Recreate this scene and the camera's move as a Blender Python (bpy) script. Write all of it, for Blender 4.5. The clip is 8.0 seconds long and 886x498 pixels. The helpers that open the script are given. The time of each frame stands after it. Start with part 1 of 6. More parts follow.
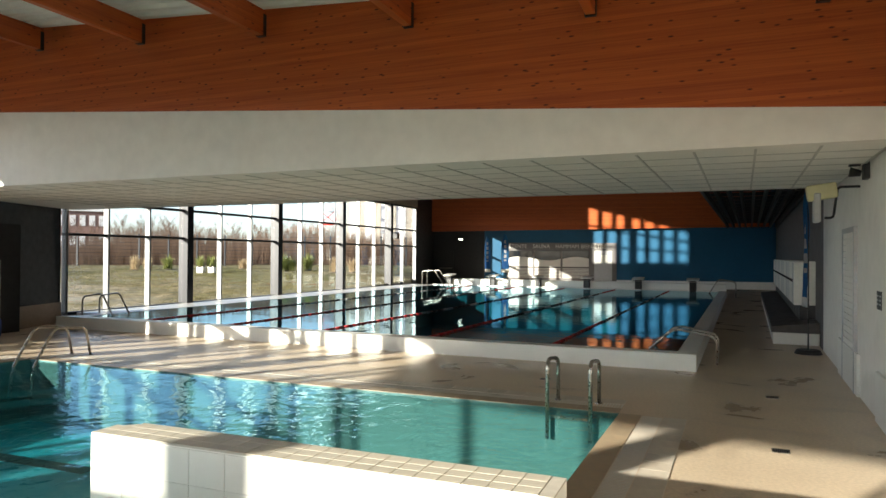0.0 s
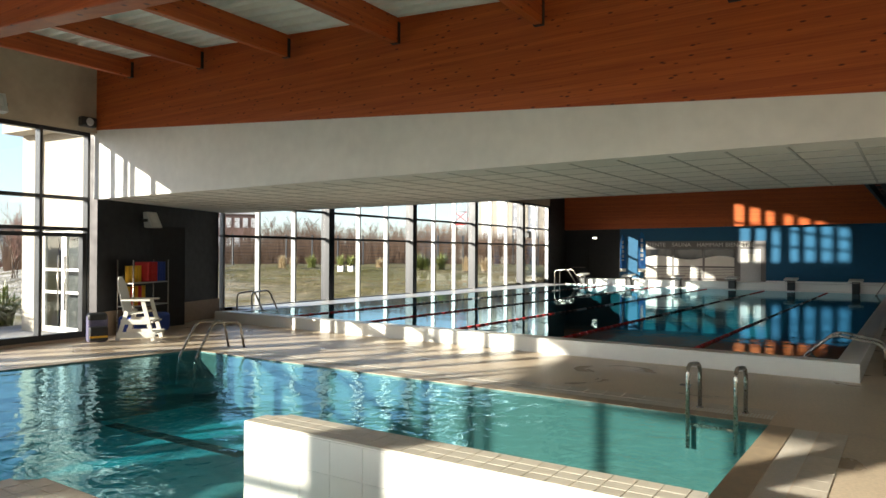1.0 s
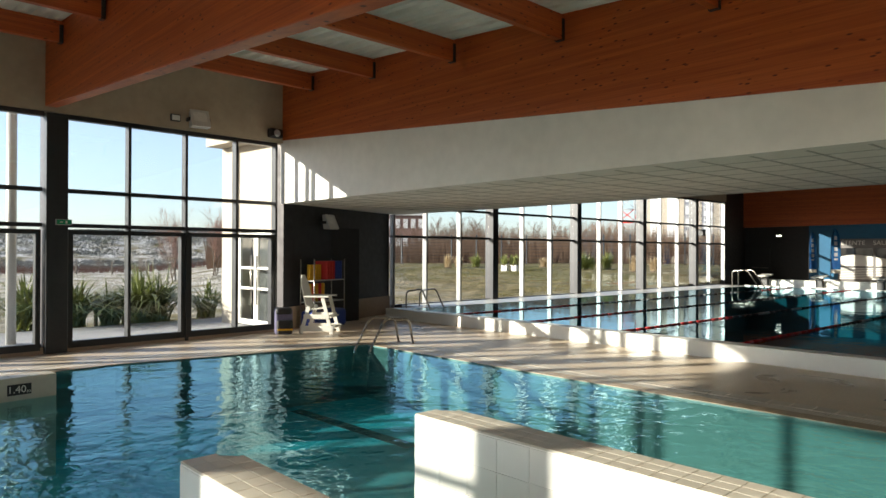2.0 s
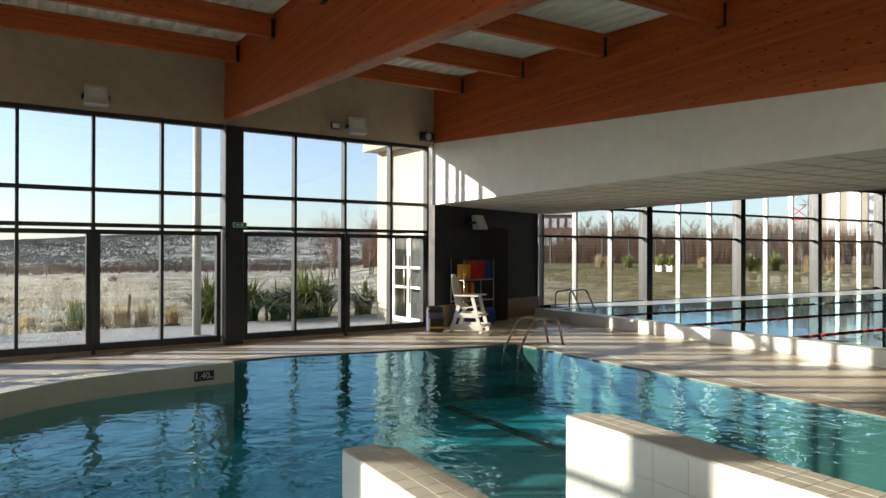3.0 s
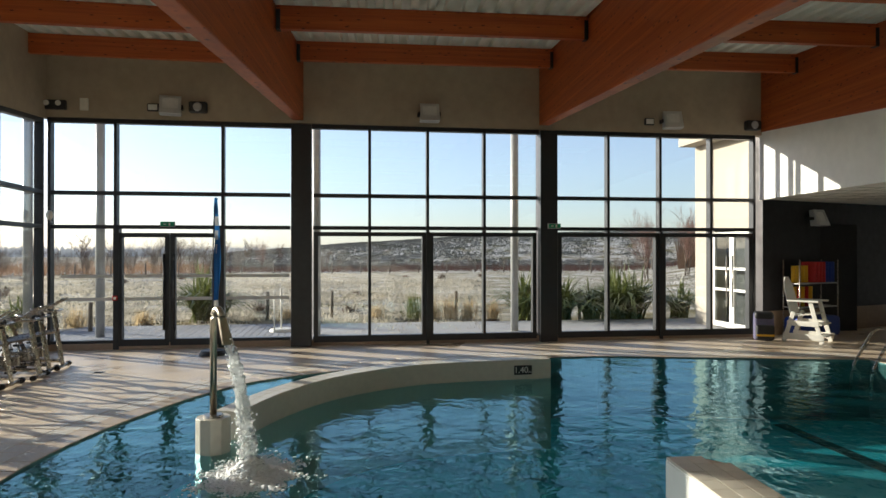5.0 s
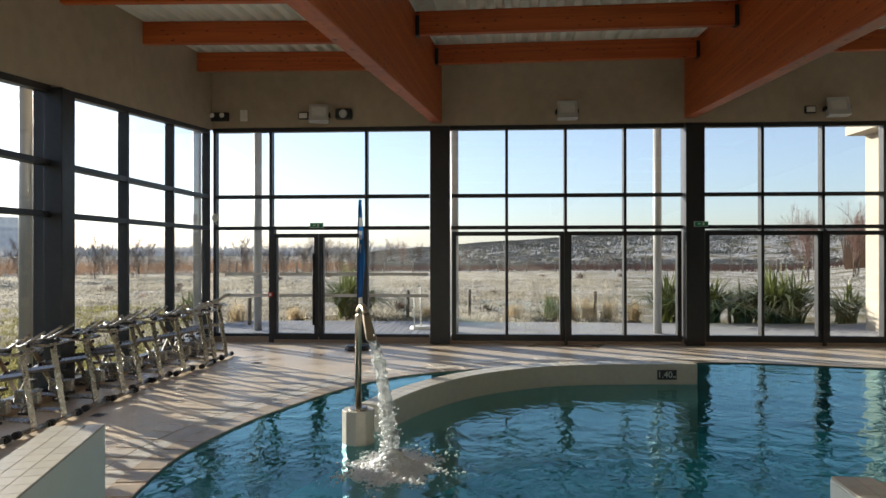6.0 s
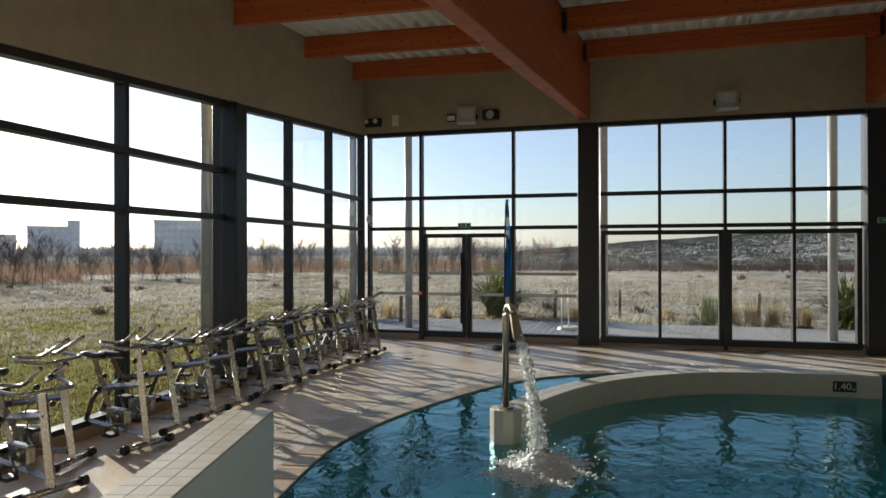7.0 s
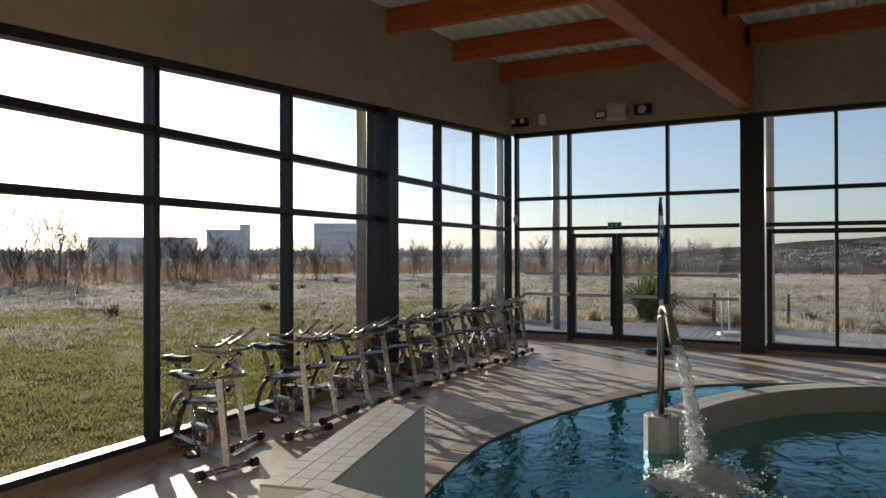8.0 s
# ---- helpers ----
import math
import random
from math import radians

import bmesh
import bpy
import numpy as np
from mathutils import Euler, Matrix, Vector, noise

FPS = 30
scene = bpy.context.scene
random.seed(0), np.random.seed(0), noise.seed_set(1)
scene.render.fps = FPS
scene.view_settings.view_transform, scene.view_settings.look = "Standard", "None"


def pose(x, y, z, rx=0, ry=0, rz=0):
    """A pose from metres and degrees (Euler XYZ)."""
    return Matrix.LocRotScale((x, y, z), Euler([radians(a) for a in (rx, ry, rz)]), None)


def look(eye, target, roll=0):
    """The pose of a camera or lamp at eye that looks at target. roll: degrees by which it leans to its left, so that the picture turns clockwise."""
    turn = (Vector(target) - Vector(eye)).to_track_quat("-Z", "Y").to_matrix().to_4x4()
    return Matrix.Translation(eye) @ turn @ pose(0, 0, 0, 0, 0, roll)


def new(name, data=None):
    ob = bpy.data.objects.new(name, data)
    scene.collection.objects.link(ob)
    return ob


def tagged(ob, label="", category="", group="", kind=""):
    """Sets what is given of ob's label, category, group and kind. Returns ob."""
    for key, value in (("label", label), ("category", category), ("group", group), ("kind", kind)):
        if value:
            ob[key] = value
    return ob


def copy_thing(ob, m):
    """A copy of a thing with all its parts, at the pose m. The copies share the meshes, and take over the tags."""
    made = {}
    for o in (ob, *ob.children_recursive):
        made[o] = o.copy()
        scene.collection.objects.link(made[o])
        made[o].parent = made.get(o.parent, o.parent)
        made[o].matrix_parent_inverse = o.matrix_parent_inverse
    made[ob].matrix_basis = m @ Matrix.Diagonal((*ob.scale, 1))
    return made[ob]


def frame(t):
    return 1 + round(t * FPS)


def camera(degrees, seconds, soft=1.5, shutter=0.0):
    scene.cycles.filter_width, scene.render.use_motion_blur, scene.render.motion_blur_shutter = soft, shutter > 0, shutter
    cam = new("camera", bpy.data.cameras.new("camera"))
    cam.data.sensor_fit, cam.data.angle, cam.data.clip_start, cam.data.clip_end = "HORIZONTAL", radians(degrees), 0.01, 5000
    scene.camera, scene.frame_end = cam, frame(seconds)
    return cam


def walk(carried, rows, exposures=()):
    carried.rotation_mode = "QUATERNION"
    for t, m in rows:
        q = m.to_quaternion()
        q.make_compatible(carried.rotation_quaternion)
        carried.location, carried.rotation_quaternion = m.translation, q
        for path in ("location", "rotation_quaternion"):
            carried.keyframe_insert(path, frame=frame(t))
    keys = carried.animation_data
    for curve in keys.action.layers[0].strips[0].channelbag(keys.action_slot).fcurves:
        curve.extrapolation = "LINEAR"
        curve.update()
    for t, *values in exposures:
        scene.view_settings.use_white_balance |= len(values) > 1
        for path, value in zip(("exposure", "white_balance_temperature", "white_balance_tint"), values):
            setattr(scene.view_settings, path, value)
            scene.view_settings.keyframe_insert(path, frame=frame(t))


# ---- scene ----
SKY, SUN = 0.108, 5.0
EXPOSURES = [(0.0, 1.97, 6400, 10), (1.5, 1.7, 6400, 10), (4.0, 1.24, 6400, 10), (5.5, 1.2, 6400, 10), (6.5, 1.14, 6400, 13), (7.2, 0.6, 6400, 10), (8.0, 0.46, 6400, 10)]
from mathutils.geometry import tessellate_polygon

# ---------------------------------------------------------------- camera
cam = camera(66.3, 8.0)
EYE = 1.8
ROWS = [  # seconds, x, y, z over the eye height, yaw, pitch, roll
    (0.0, 0.013, 0.039, -0.020, 0.00, 0.52, 0.40), (0.5, 0.020, 0.041, -0.011, 5.24, 0.43, 0.34),
    (1.0, 0.021, 0.038, -0.003, 11.12, 0.36, 0.28), (1.5, 0.014, 0.033, -0.001, 18.24, 0.30, 0.24),
    (3.0, 0.001, 0.013, -0.002, 37.32, 0.21, 0.13), (3.5, -0.003, 0.002, 0.0, 44.12, 0.20, 0.09),
    (4.0, -0.013, -0.010, 0.0, 50.31, 0.19, 0.05), (5.5, -0.034, -0.036, 0.002, 69.04, 0.16, -0.04),
    (6.0, -0.026, -0.037, 0.009, 74.60, 0.11, -0.07), (6.5, -0.018, -0.037, 0.011, 81.02, 0.09, -0.11),
    (7.0, -0.019, -0.043, 0.009, 86.94, 0.10, -0.14), (7.5, -0.029, -0.052, 0.001, 93.32, 0.15, -0.15),
    (8.0, -0.048, -0.064, -0.011, 99.23, 0.24, -0.17)]
walk(cam, [(t, pose(x, y, EYE + z, 90 + p, -r, yaw)) for t, x, y, z, yaw, p, r in ROWS], EXPOSURES)

# ---------------------------------------------------------------- world, sun
SUN_DIR, SUN_UP = radians(-142.4), radians(13.9)
world = bpy.data.worlds.new("world")
scene.world = world
world.use_nodes = True
wn = world.node_tree.nodes
sky = wn.new("ShaderNodeTexSky")
sky.sky_type, sky.sun_disc = "NISHITA", False
sky.sun_elevation, sky.sun_rotation = SUN_UP, radians(90) - SUN_DIR
sky.air_density, sky.dust_density, sky.ozone_density = 1.0, 0.6, 3.0
pale = wn.new("ShaderNodeHueSaturation")
pale.inputs["Saturation"].default_value = 0.67
world.node_tree.links.new(sky.outputs[0], pale.inputs["Color"])
cold = wn.new("ShaderNodeMix")
cold.data_type, cold.blend_type = "RGBA", "MULTIPLY"
cold.inputs[0].default_value, cold.inputs[7].default_value = 1.0, (0.97, 0.97, 1.06, 1)
world.node_tree.links.new(pale.outputs[0], cold.inputs[6])
world.node_tree.links.new(cold.outputs[2], wn["Background"].inputs[0])
wn["Background"].inputs[1].default_value = SKY
sun = new("sun", bpy.data.lights.new("sun", "SUN"))
sun.data.energy, sun.data.angle, sun.data.color = SUN, radians(0.6), (1.0, 0.89, 0.74)
sun_way = Vector((math.cos(SUN_DIR) * math.cos(SUN_UP), math.sin(SUN_DIR) * math.cos(SUN_UP), math.sin(SUN_UP)))
sun.matrix_world = look(sun_way * 60, (0, 0, 0))


# ---------------------------------------------------------------- materials
def material(name, color, rough=0.6, metal=0.0, grain=0.0, grain_scale=8.0, stain=0.0, stain_scale=0.7, bump=0.0,
             bump_scale=60.0, stretch=(1, 1, 1), second=None, spread=0.0, coat=0.0, spec=None):
    """Principled surface with large stains and fine grain in its colour and a fine relief; spread varies it piece by piece."""
    m = bpy.data.materials.new(name)
    m.use_nodes = True
    nodes, links = m.node_tree.nodes, m.node_tree.links
    b = nodes["Principled BSDF"]
    b.inputs["Roughness"].default_value, b.inputs["Metallic"].default_value = rough, metal
    b.inputs["Coat Weight"].default_value = coat
    if spec is not None:
        b.inputs["Specular IOR Level"].default_value = spec
    co = nodes.new("ShaderNodeTexCoord")
    mp = nodes.new("ShaderNodeMapping")
    mp.inputs["Scale"].default_value = stretch
    links.new(co.outputs["Object"], mp.inputs[0])

    def tex(scale, detail, lo, hi):
        n = nodes.new("ShaderNodeTexNoise")
        n.inputs["Scale"].default_value, n.inputs["Detail"].default_value = scale, detail
        links.new(mp.outputs[0], n.inputs["Vector"])
        r = nodes.new("ShaderNodeMapRange")
        r.inputs[1].default_value, r.inputs[2].default_value = 0.3, 0.7
        r.inputs[3].default_value, r.inputs[4].default_value = lo, hi
        links.new(n.outputs["Fac"], r.inputs[0])
        return r.outputs[0]

    col = nodes.new("ShaderNodeMix")
    col.data_type = "RGBA"
    a, z = (*color, 1), (*(second or color), 1)
    col.inputs[6].default_value, col.inputs[7].default_value = a, z
    if second:
        links.new(tex(stain_scale, 5, 0, 1), col.inputs[0])
    out = col.outputs[2]
    for amount, scale, detail in ((stain if not second else 0, stain_scale, 3), (grain, grain_scale, 6)):
        if amount:
            mul = nodes.new("ShaderNodeMix")
            mul.data_type, mul.blend_type = "RGBA", "MULTIPLY"
            mul.inputs[0].default_value = 1
            links.new(out, mul.inputs[6])
            links.new(tex(scale, detail, 1 - amount, 1 + amount * 0.6), mul.inputs[7])
            out = mul.outputs[2]
    if spread:
        oi = nodes.new("ShaderNodeObjectInfo")
        r = nodes.new("ShaderNodeMapRange")
        r.inputs[3].default_value, r.inputs[4].default_value = 1 - spread, 1 + spread
        links.new(oi.outputs["Random"], r.inputs[0])
        mul = nodes.new("ShaderNodeMix")
        mul.data_type, mul.blend_type = "RGBA", "MULTIPLY"
        mul.inputs[0].default_value = 1
        links.new(out, mul.inputs[6])
        links.new(r.outputs[0], mul.inputs[7])
        out = mul.outputs[2]
    links.new(out, b.inputs["Base Color"])
    if grain:
        links.new(tex(grain_scale * 0.6, 4, max(rough - 0.5 * grain, 0.03), min(rough + 0.6 * grain, 1)), b.inputs["Roughness"])
    if bump:
        bp = nodes.new("ShaderNodeBump")
        bp.inputs["Strength"].default_value, bp.inputs["Distance"].default_value = bump, 0.01
        n = nodes.new("ShaderNodeTexNoise")
        n.inputs["Scale"].default_value, n.inputs["Detail"].default_value = bump_scale, 4
        links.new(mp.outputs[0], n.inputs["Vector"])
        links.new(n.outputs["Fac"], bp.inputs["Height"])
        links.new(bp.outputs[0], b.inputs["Normal"])
    return m


def see_through(name, tint, ior, rough, wave=0.0, scales=(1.3, 4.0), cloud=None, share=0.0, mirror=(1, 1, 1)):
    """Glass or water: tinted passage of light and a mirror by the angle; waves bend the mirror."""
    m = bpy.data.materials.new(name)
    m.use_nodes = True
    nodes, links = m.node_tree.nodes, m.node_tree.links
    nodes.remove(nodes["Principled BSDF"])
    tr, gl, mix, fr, pw, ma = (nodes.new("ShaderNode" + k) for k in ("BsdfTransparent", "BsdfGlossy", "MixShader", "LayerWeight", "Math", "MapRange"))
    tr.inputs[0].default_value = (*tint, 1)
    gl.inputs["Roughness"].default_value = rough
    gl.inputs["Color"].default_value = (*mirror, 1)
    fr.inputs["Blend"].default_value = 0.5
    pw.operation = "POWER"
    pw.inputs[1].default_value = 4.5
    links.new(fr.outputs["Facing"], pw.inputs[0])
    links.new(pw.outputs[0], ma.inputs[0])
    ma.inputs[3].default_value, ma.inputs[4].default_value = ((ior - 1) / (ior + 1)) ** 2, 0.92
    links.new(ma.outputs[0], mix.inputs[0])
    if cloud:
        df, mc = nodes.new("ShaderNodeBsdfDiffuse"), nodes.new("ShaderNodeMixShader")
        df.inputs[0].default_value = (*cloud, 1)
        mc.inputs[0].default_value = share
        links.new(tr.outputs[0], mc.inputs[1])
        links.new(df.outputs[0], mc.inputs[2])
        links.new(mc.outputs[0], mix.inputs[1])
    else:
        links.new(tr.outputs[0], mix.inputs[1])
    links.new(gl.outputs[0], mix.inputs[2])
    links.new(mix.outputs[0], nodes["Material Output"].inputs[0])
    if wave:
        co = nodes.new("ShaderNodeTexCoord")
        last = None
        for scale, share in zip(scales, (1.0, 0.36)):
            n = nodes.new("ShaderNodeTexNoise")
            n.inputs["Scale"].default_value, n.inputs["Detail"].default_value = scale, 2
            n.inputs["Distortion"].default_value = 0.6
            links.new(co.outputs["Object"], n.inputs["Vector"])
            bp = nodes.new("ShaderNodeBump")
            bp.inputs["Strength"].default_value, bp.inputs["Distance"].default_value = 1.0, wave * share
            links.new(n.outputs["Fac"], bp.inputs["Height"])
            if last:
                links.new(last.outputs[0], bp.inputs["Normal"])
            last = bp
        links.new(last.outputs[0], fr.inputs["Normal"])
        links.new(last.outputs[0], gl.inputs["Normal"])
    return m


def wood_material(name, dark, light, along=0):
    """Glued laminated spruce: boards 4 cm thick, long grain and small knots."""
    m = bpy.data.materials.new(name)
    m.use_nodes = True
    nodes, links = m.node_tree.nodes, m.node_tree.links
    b = nodes["Principled BSDF"]
    b.inputs["Roughness"].default_value = 0.5
    co = nodes.new("ShaderNodeTexCoord")
    sep = nodes.new("ShaderNodeSeparateXYZ")
    links.new(co.outputs["Object"], sep.inputs[0])
    lay = nodes.new("ShaderNodeMath")
    lay.operation = "SNAP"
    lay.inputs[1].default_value = 0.045
    links.new(sep.outputs[2], lay.inputs[0])
    wn_ = nodes.new("ShaderNodeTexWhiteNoise")
    wn_.noise_dimensions = "1D"
    links.new(lay.outputs[0], wn_.inputs["W"])
    mp = nodes.new("ShaderNodeMapping")
    mp.inputs["Scale"].default_value = (1.2, 14, 60)
    links.new(co.outputs["Object"], mp.inputs[0])
    g = nodes.new("ShaderNodeTexNoise")
    g.inputs["Scale"].default_value, g.inputs["Detail"].default_value = 1.0, 8
    links.new(mp.outputs[0], g.inputs["Vector"])
    add = nodes.new("ShaderNodeMath")
    add.operation = "MULTIPLY_ADD"
    links.new(wn_.outputs[0], add.inputs[0])
    add.inputs[1].default_value = 0.38
    links.new(g.outputs["Fac"], add.inputs[2])
    ramp = nodes.new("ShaderNodeMapRange")
    ramp.inputs[1].default_value, ramp.inputs[2].default_value = 0.35, 1.0
    links.new(add.outputs[0], ramp.inputs[0])
    col = nodes.new("ShaderNodeMix")
    col.data_type = "RGBA"
    col.inputs[6].default_value, col.inputs[7].default_value = (*dark, 1), (*light, 1)
    links.new(ramp.outputs[0], col.inputs[0])
    mk = nodes.new("ShaderNodeMapping")
    mk.inputs["Scale"].default_value = (5.0, 6, 15)
    links.new(co.outputs["Object"], mk.inputs[0])
    v = nodes.new("ShaderNodeTexVoronoi")
    v.inputs["Scale"].default_value = 1.0
    links.new(mk.outputs[0], v.inputs["Vector"])
    kn = nodes.new("ShaderNodeMapRange")
    kn.inputs[1].default_value, kn.inputs[2].default_value = 0.09, 0.19
    links.new(v.outputs["Distance"], kn.inputs[0])
    mul = nodes.new("ShaderNodeMix")
    mul.data_type = "RGBA"
    mul.inputs[6].default_value = (dark[0] * 0.3, dark[1] * 0.22, dark[2] * 0.2, 1)
    links.new(kn.outputs[0], mul.inputs[0])
    links.new(col.outputs[2], mul.inputs[7])
    links.new(mul.outputs[2], b.inputs["Base Color"])
    bp = nodes.new("ShaderNodeBump")
    bp.inputs["Strength"].default_value, bp.inputs["Distance"].default_value = 0.25, 0.004
    links.new(g.outputs["Fac"], bp.inputs["Height"])
    links.new(bp.outputs[0], b.inputs["Normal"])
    return m


GLULAM = wood_material("glulam", (0.32, 0.055, 0.009), (0.55, 0.125, 0.022))
DECK_FLOOR = material("deck_floor", (0.73, 0.60, 0.45), 0.40, grain=0.14, grain_scale=30, second=(0.61, 0.49, 0.36), stain_scale=0.55, bump=0.25, bump_scale=90)
# damp patches: darker and shinier, with ragged outlines
dn_, dl_ = DECK_FLOOR.node_tree.nodes, DECK_FLOOR.node_tree.links
dnoise, dmap, dmul, drgh = dn_.new("ShaderNodeTexNoise"), dn_.new("ShaderNodeMapRange"), dn_.new("ShaderNodeMix"), dn_.new("ShaderNodeMapRange")
dnoise.inputs["Scale"].default_value, dnoise.inputs["Detail"].default_value, dnoise.inputs["Distortion"].default_value = 0.75, 9, 1.2
dl_.new(dn_["Texture Coordinate"].outputs["Object"], dnoise.inputs["Vector"])
dmap.inputs[1].default_value, dmap.inputs[2].default_value = 0.54, 0.72
dl_.new(dnoise.outputs["Fac"], dmap.inputs[0])
dmul.data_type, dmul.blend_type = "RGBA", "MULTIPLY"
dmul.inputs[7].default_value = (0.62, 0.58, 0.54, 1)
dwas = dn_["Principled BSDF"].inputs["Base Color"].links[0].from_socket
dl_.new(dmap.outputs[0], dmul.inputs[0])
dl_.new(dwas, dmul.inputs[6])
dl_.new(dmul.outputs[2], dn_["Principled BSDF"].inputs["Base Color"])
drgh.inputs[3].default_value, drgh.inputs[4].default_value = 0.38, 0.16
dl_.new(dmap.outputs[0], drgh.inputs[0])
dl_.new(drgh.outputs[0], dn_["Principled BSDF"].inputs["Roughness"])
RIM_TAN = material("tan_rim_tile", (0.44, 0.34, 0.23), 0.35, grain=0.15, grain_scale=10, spread=0.06, bump=0.1)
RIM_TILE = material("rim_tile", (0.62, 0.55, 0.46), 0.4, grain=0.1, grain_scale=14, spread=0.08, bump=0.1)
WHITE_PAINT = material("white_paint", (0.82, 0.80, 0.76), 0.6, grain=0.05, grain_scale=5, stain=0.06, bump=0.12, bump_scale=140)
GREY_WALL = material("grey_wall", (0.42, 0.345, 0.255), 0.75, grain=0.08, grain_scale=6, stain=0.08, bump=0.15, bump_scale=120)
CEILING_TILE = material("ceiling_tile", (0.80, 0.79, 0.75), 0.8, grain=0.05, grain_scale=40, bump=0.1, bump_scale=200)
CEILING_RAIL = material("ceiling_rail", (0.50, 0.50, 0.48), 0.6, grain=0.05)
ALU_DARK = material("dark_aluminium", (0.035, 0.036, 0.04), 0.42, 0.4, grain=0.1, grain_scale=12)
ALU_GREY = material("grey_aluminium", (0.22, 0.225, 0.23), 0.4, 0.3, grain=0.08, grain_scale=10)
STEEL_DECK = material("white_steel_deck", (0.84, 0.86, 0.80), 0.45, 0.0, grain=0.05, grain_scale=5, stain=0.05)
DARK_WALL = material("black_wall", (0.018, 0.018, 0.02), 0.55, grain=0.15, grain_scale=9, stain=0.1)
BLUE_WALL = material("blue_wall", (0.008, 0.095, 0.20), 0.6, grain=0.06, grain_scale=6, stain=0.06, bump=0.1)
POOL_WHITE = material("white_pool_tile", (0.80, 0.79, 0.75), 0.35, grain=0.02, grain_scale=6, stain=0.03, spread=0.02)
POOL_BEIGE = material("beige_pool_tile", (0.56, 0.52, 0.44), 0.35, grain=0.06, grain_scale=14, spread=0.06)
# strong mottling in the floor colour stands in for ripple light
POOL_FLOOR = material("pool_floor", (0.66, 0.43, 0.25), 0.5, grain=0.5, grain_scale=8.0, second=(0.26, 0.21, 0.13), stain_scale=2.2)
BASIN_SIDE = material("basin_side", (0.10, 0.18, 0.17), 0.5, grain=0.1, grain_scale=12)
# the floor colour runs from blue at low x to sandy at high x
pn, pl = POOL_FLOOR.node_tree.nodes, POOL_FLOOR.node_tree.links
px, pr, pm = pn.new("ShaderNodeSeparateXYZ"), pn.new("ShaderNodeMapRange"), pn.new("ShaderNodeMix")
pl.new(pn["Texture Coordinate"].outputs["Object"], px.inputs[0])
pl.new(px.outputs[0], pr.inputs[0])
pr.inputs[1].default_value, pr.inputs[2].default_value = -5.5, -1.5
pm.data_type = "RGBA"
pm.inputs[6].default_value = (0.05, 0.50, 0.62, 1)
was = pn["Principled BSDF"].inputs["Base Color"].links[0].from_socket
pl.new(pr.outputs[0], pm.inputs[0])
pl.new(was, pm.inputs[7])
pl.new(pm.outputs[2], pn["Principled BSDF"].inputs["Base Color"])
POOL_DEEP = material("deep_pool_floor", (0.05, 0.30, 0.36), 0.5, grain=0.12, grain_scale=5, stain=0.2)
GLASS = see_through("window_glass", (0.93, 0.955, 0.95), 1.45, 0.0)
WATER = see_through("pool_water", (0.62, 0.86, 0.87), 1.33, 0.006, 0.018, (1.9, 7.0), (0.02, 0.32, 0.38), 0.07, (0.50, 0.84, 0.95))
LAP_WATER = see_through("lap_pool_water", (0.22, 0.52, 0.58), 1.33, 0.01, 0.005, (0.8, 3.0), mirror=(0.62, 0.86, 0.95))
STEEL = material("brushed_steel", (0.38, 0.35, 0.31), 0.28, 1.0, grain=0.05, grain_scale=60)
BLACK_PLASTIC = material("black_plastic", (0.02, 0.02, 0.022), 0.5, grain=0.15, grain_scale=25)
SPOUT_STEEL = material("spout_steel", (0.52, 0.46, 0.37), 0.3, 1.0, grain=0.05, grain_scale=50)
WHITE_PLASTIC = material("white_plastic", (0.74, 0.72, 0.66), 0.5, grain=0.06, grain_scale=14)
GREY_PLASTIC = material("grey_plastic", (0.45, 0.46, 0.47), 0.5, grain=0.08, grain_scale=18)
RED = material("red_plastic", (0.50, 0.02, 0.02), 0.5, grain=0.1, grain_scale=20)
YELLOW = material("yellow_plastic", (0.75, 0.42, 0.02), 0.5, grain=0.1, grain_scale=20)
BLUE = material("blue_plastic", (0.015, 0.05, 0.30), 0.5, grain=0.1, grain_scale=20)


def let_through(m, share, color):
    """Thin stuff that light passes through from behind."""
    nodes, links = m.node_tree.nodes, m.node_tree.links
    tl, mx = nodes.new("ShaderNodeBsdfTranslucent"), nodes.new("ShaderNodeMixShader")
    tl.inputs[0].default_value = (*color, 1)
    mx.inputs[0].default_value = share
    links.new(nodes["Principled BSDF"].outputs[0], mx.inputs[1])
    links.new(tl.outputs[0], mx.inputs[2])
    links.new(mx.outputs[0], nodes["Material Output"].inputs[0])
    return m


# ---------------------------------------------------------------- building tools
def box(bm, x0, x1, y0, y1, z0, z1, m=None):
    vs = bmesh.ops.create_cube(bm, size=1)["verts"]
    for v in vs:
        v.co = Vector((x0 + (v.co.x + 0.5) * (x1 - x0), y0 + (v.co.y + 0.5) * (y1 - y0), z0 + (v.co.z + 0.5) * (z1 - z0)))
        if m:
            v.co = m @ v.co
    return vs


def hexa(bm, low, high):
    """A solid between two quads of four corners each."""
    a = [bm.verts.new(p) for p in low]
    b = [bm.verts.new(p) for p in high]
    bm.faces.new(a[::-1])
    bm.faces.new(b)
    for i in range(len(a)):
        j = (i + 1) % len(a)
        bm.faces.new((a[i], a[j], b[j], b[i]))


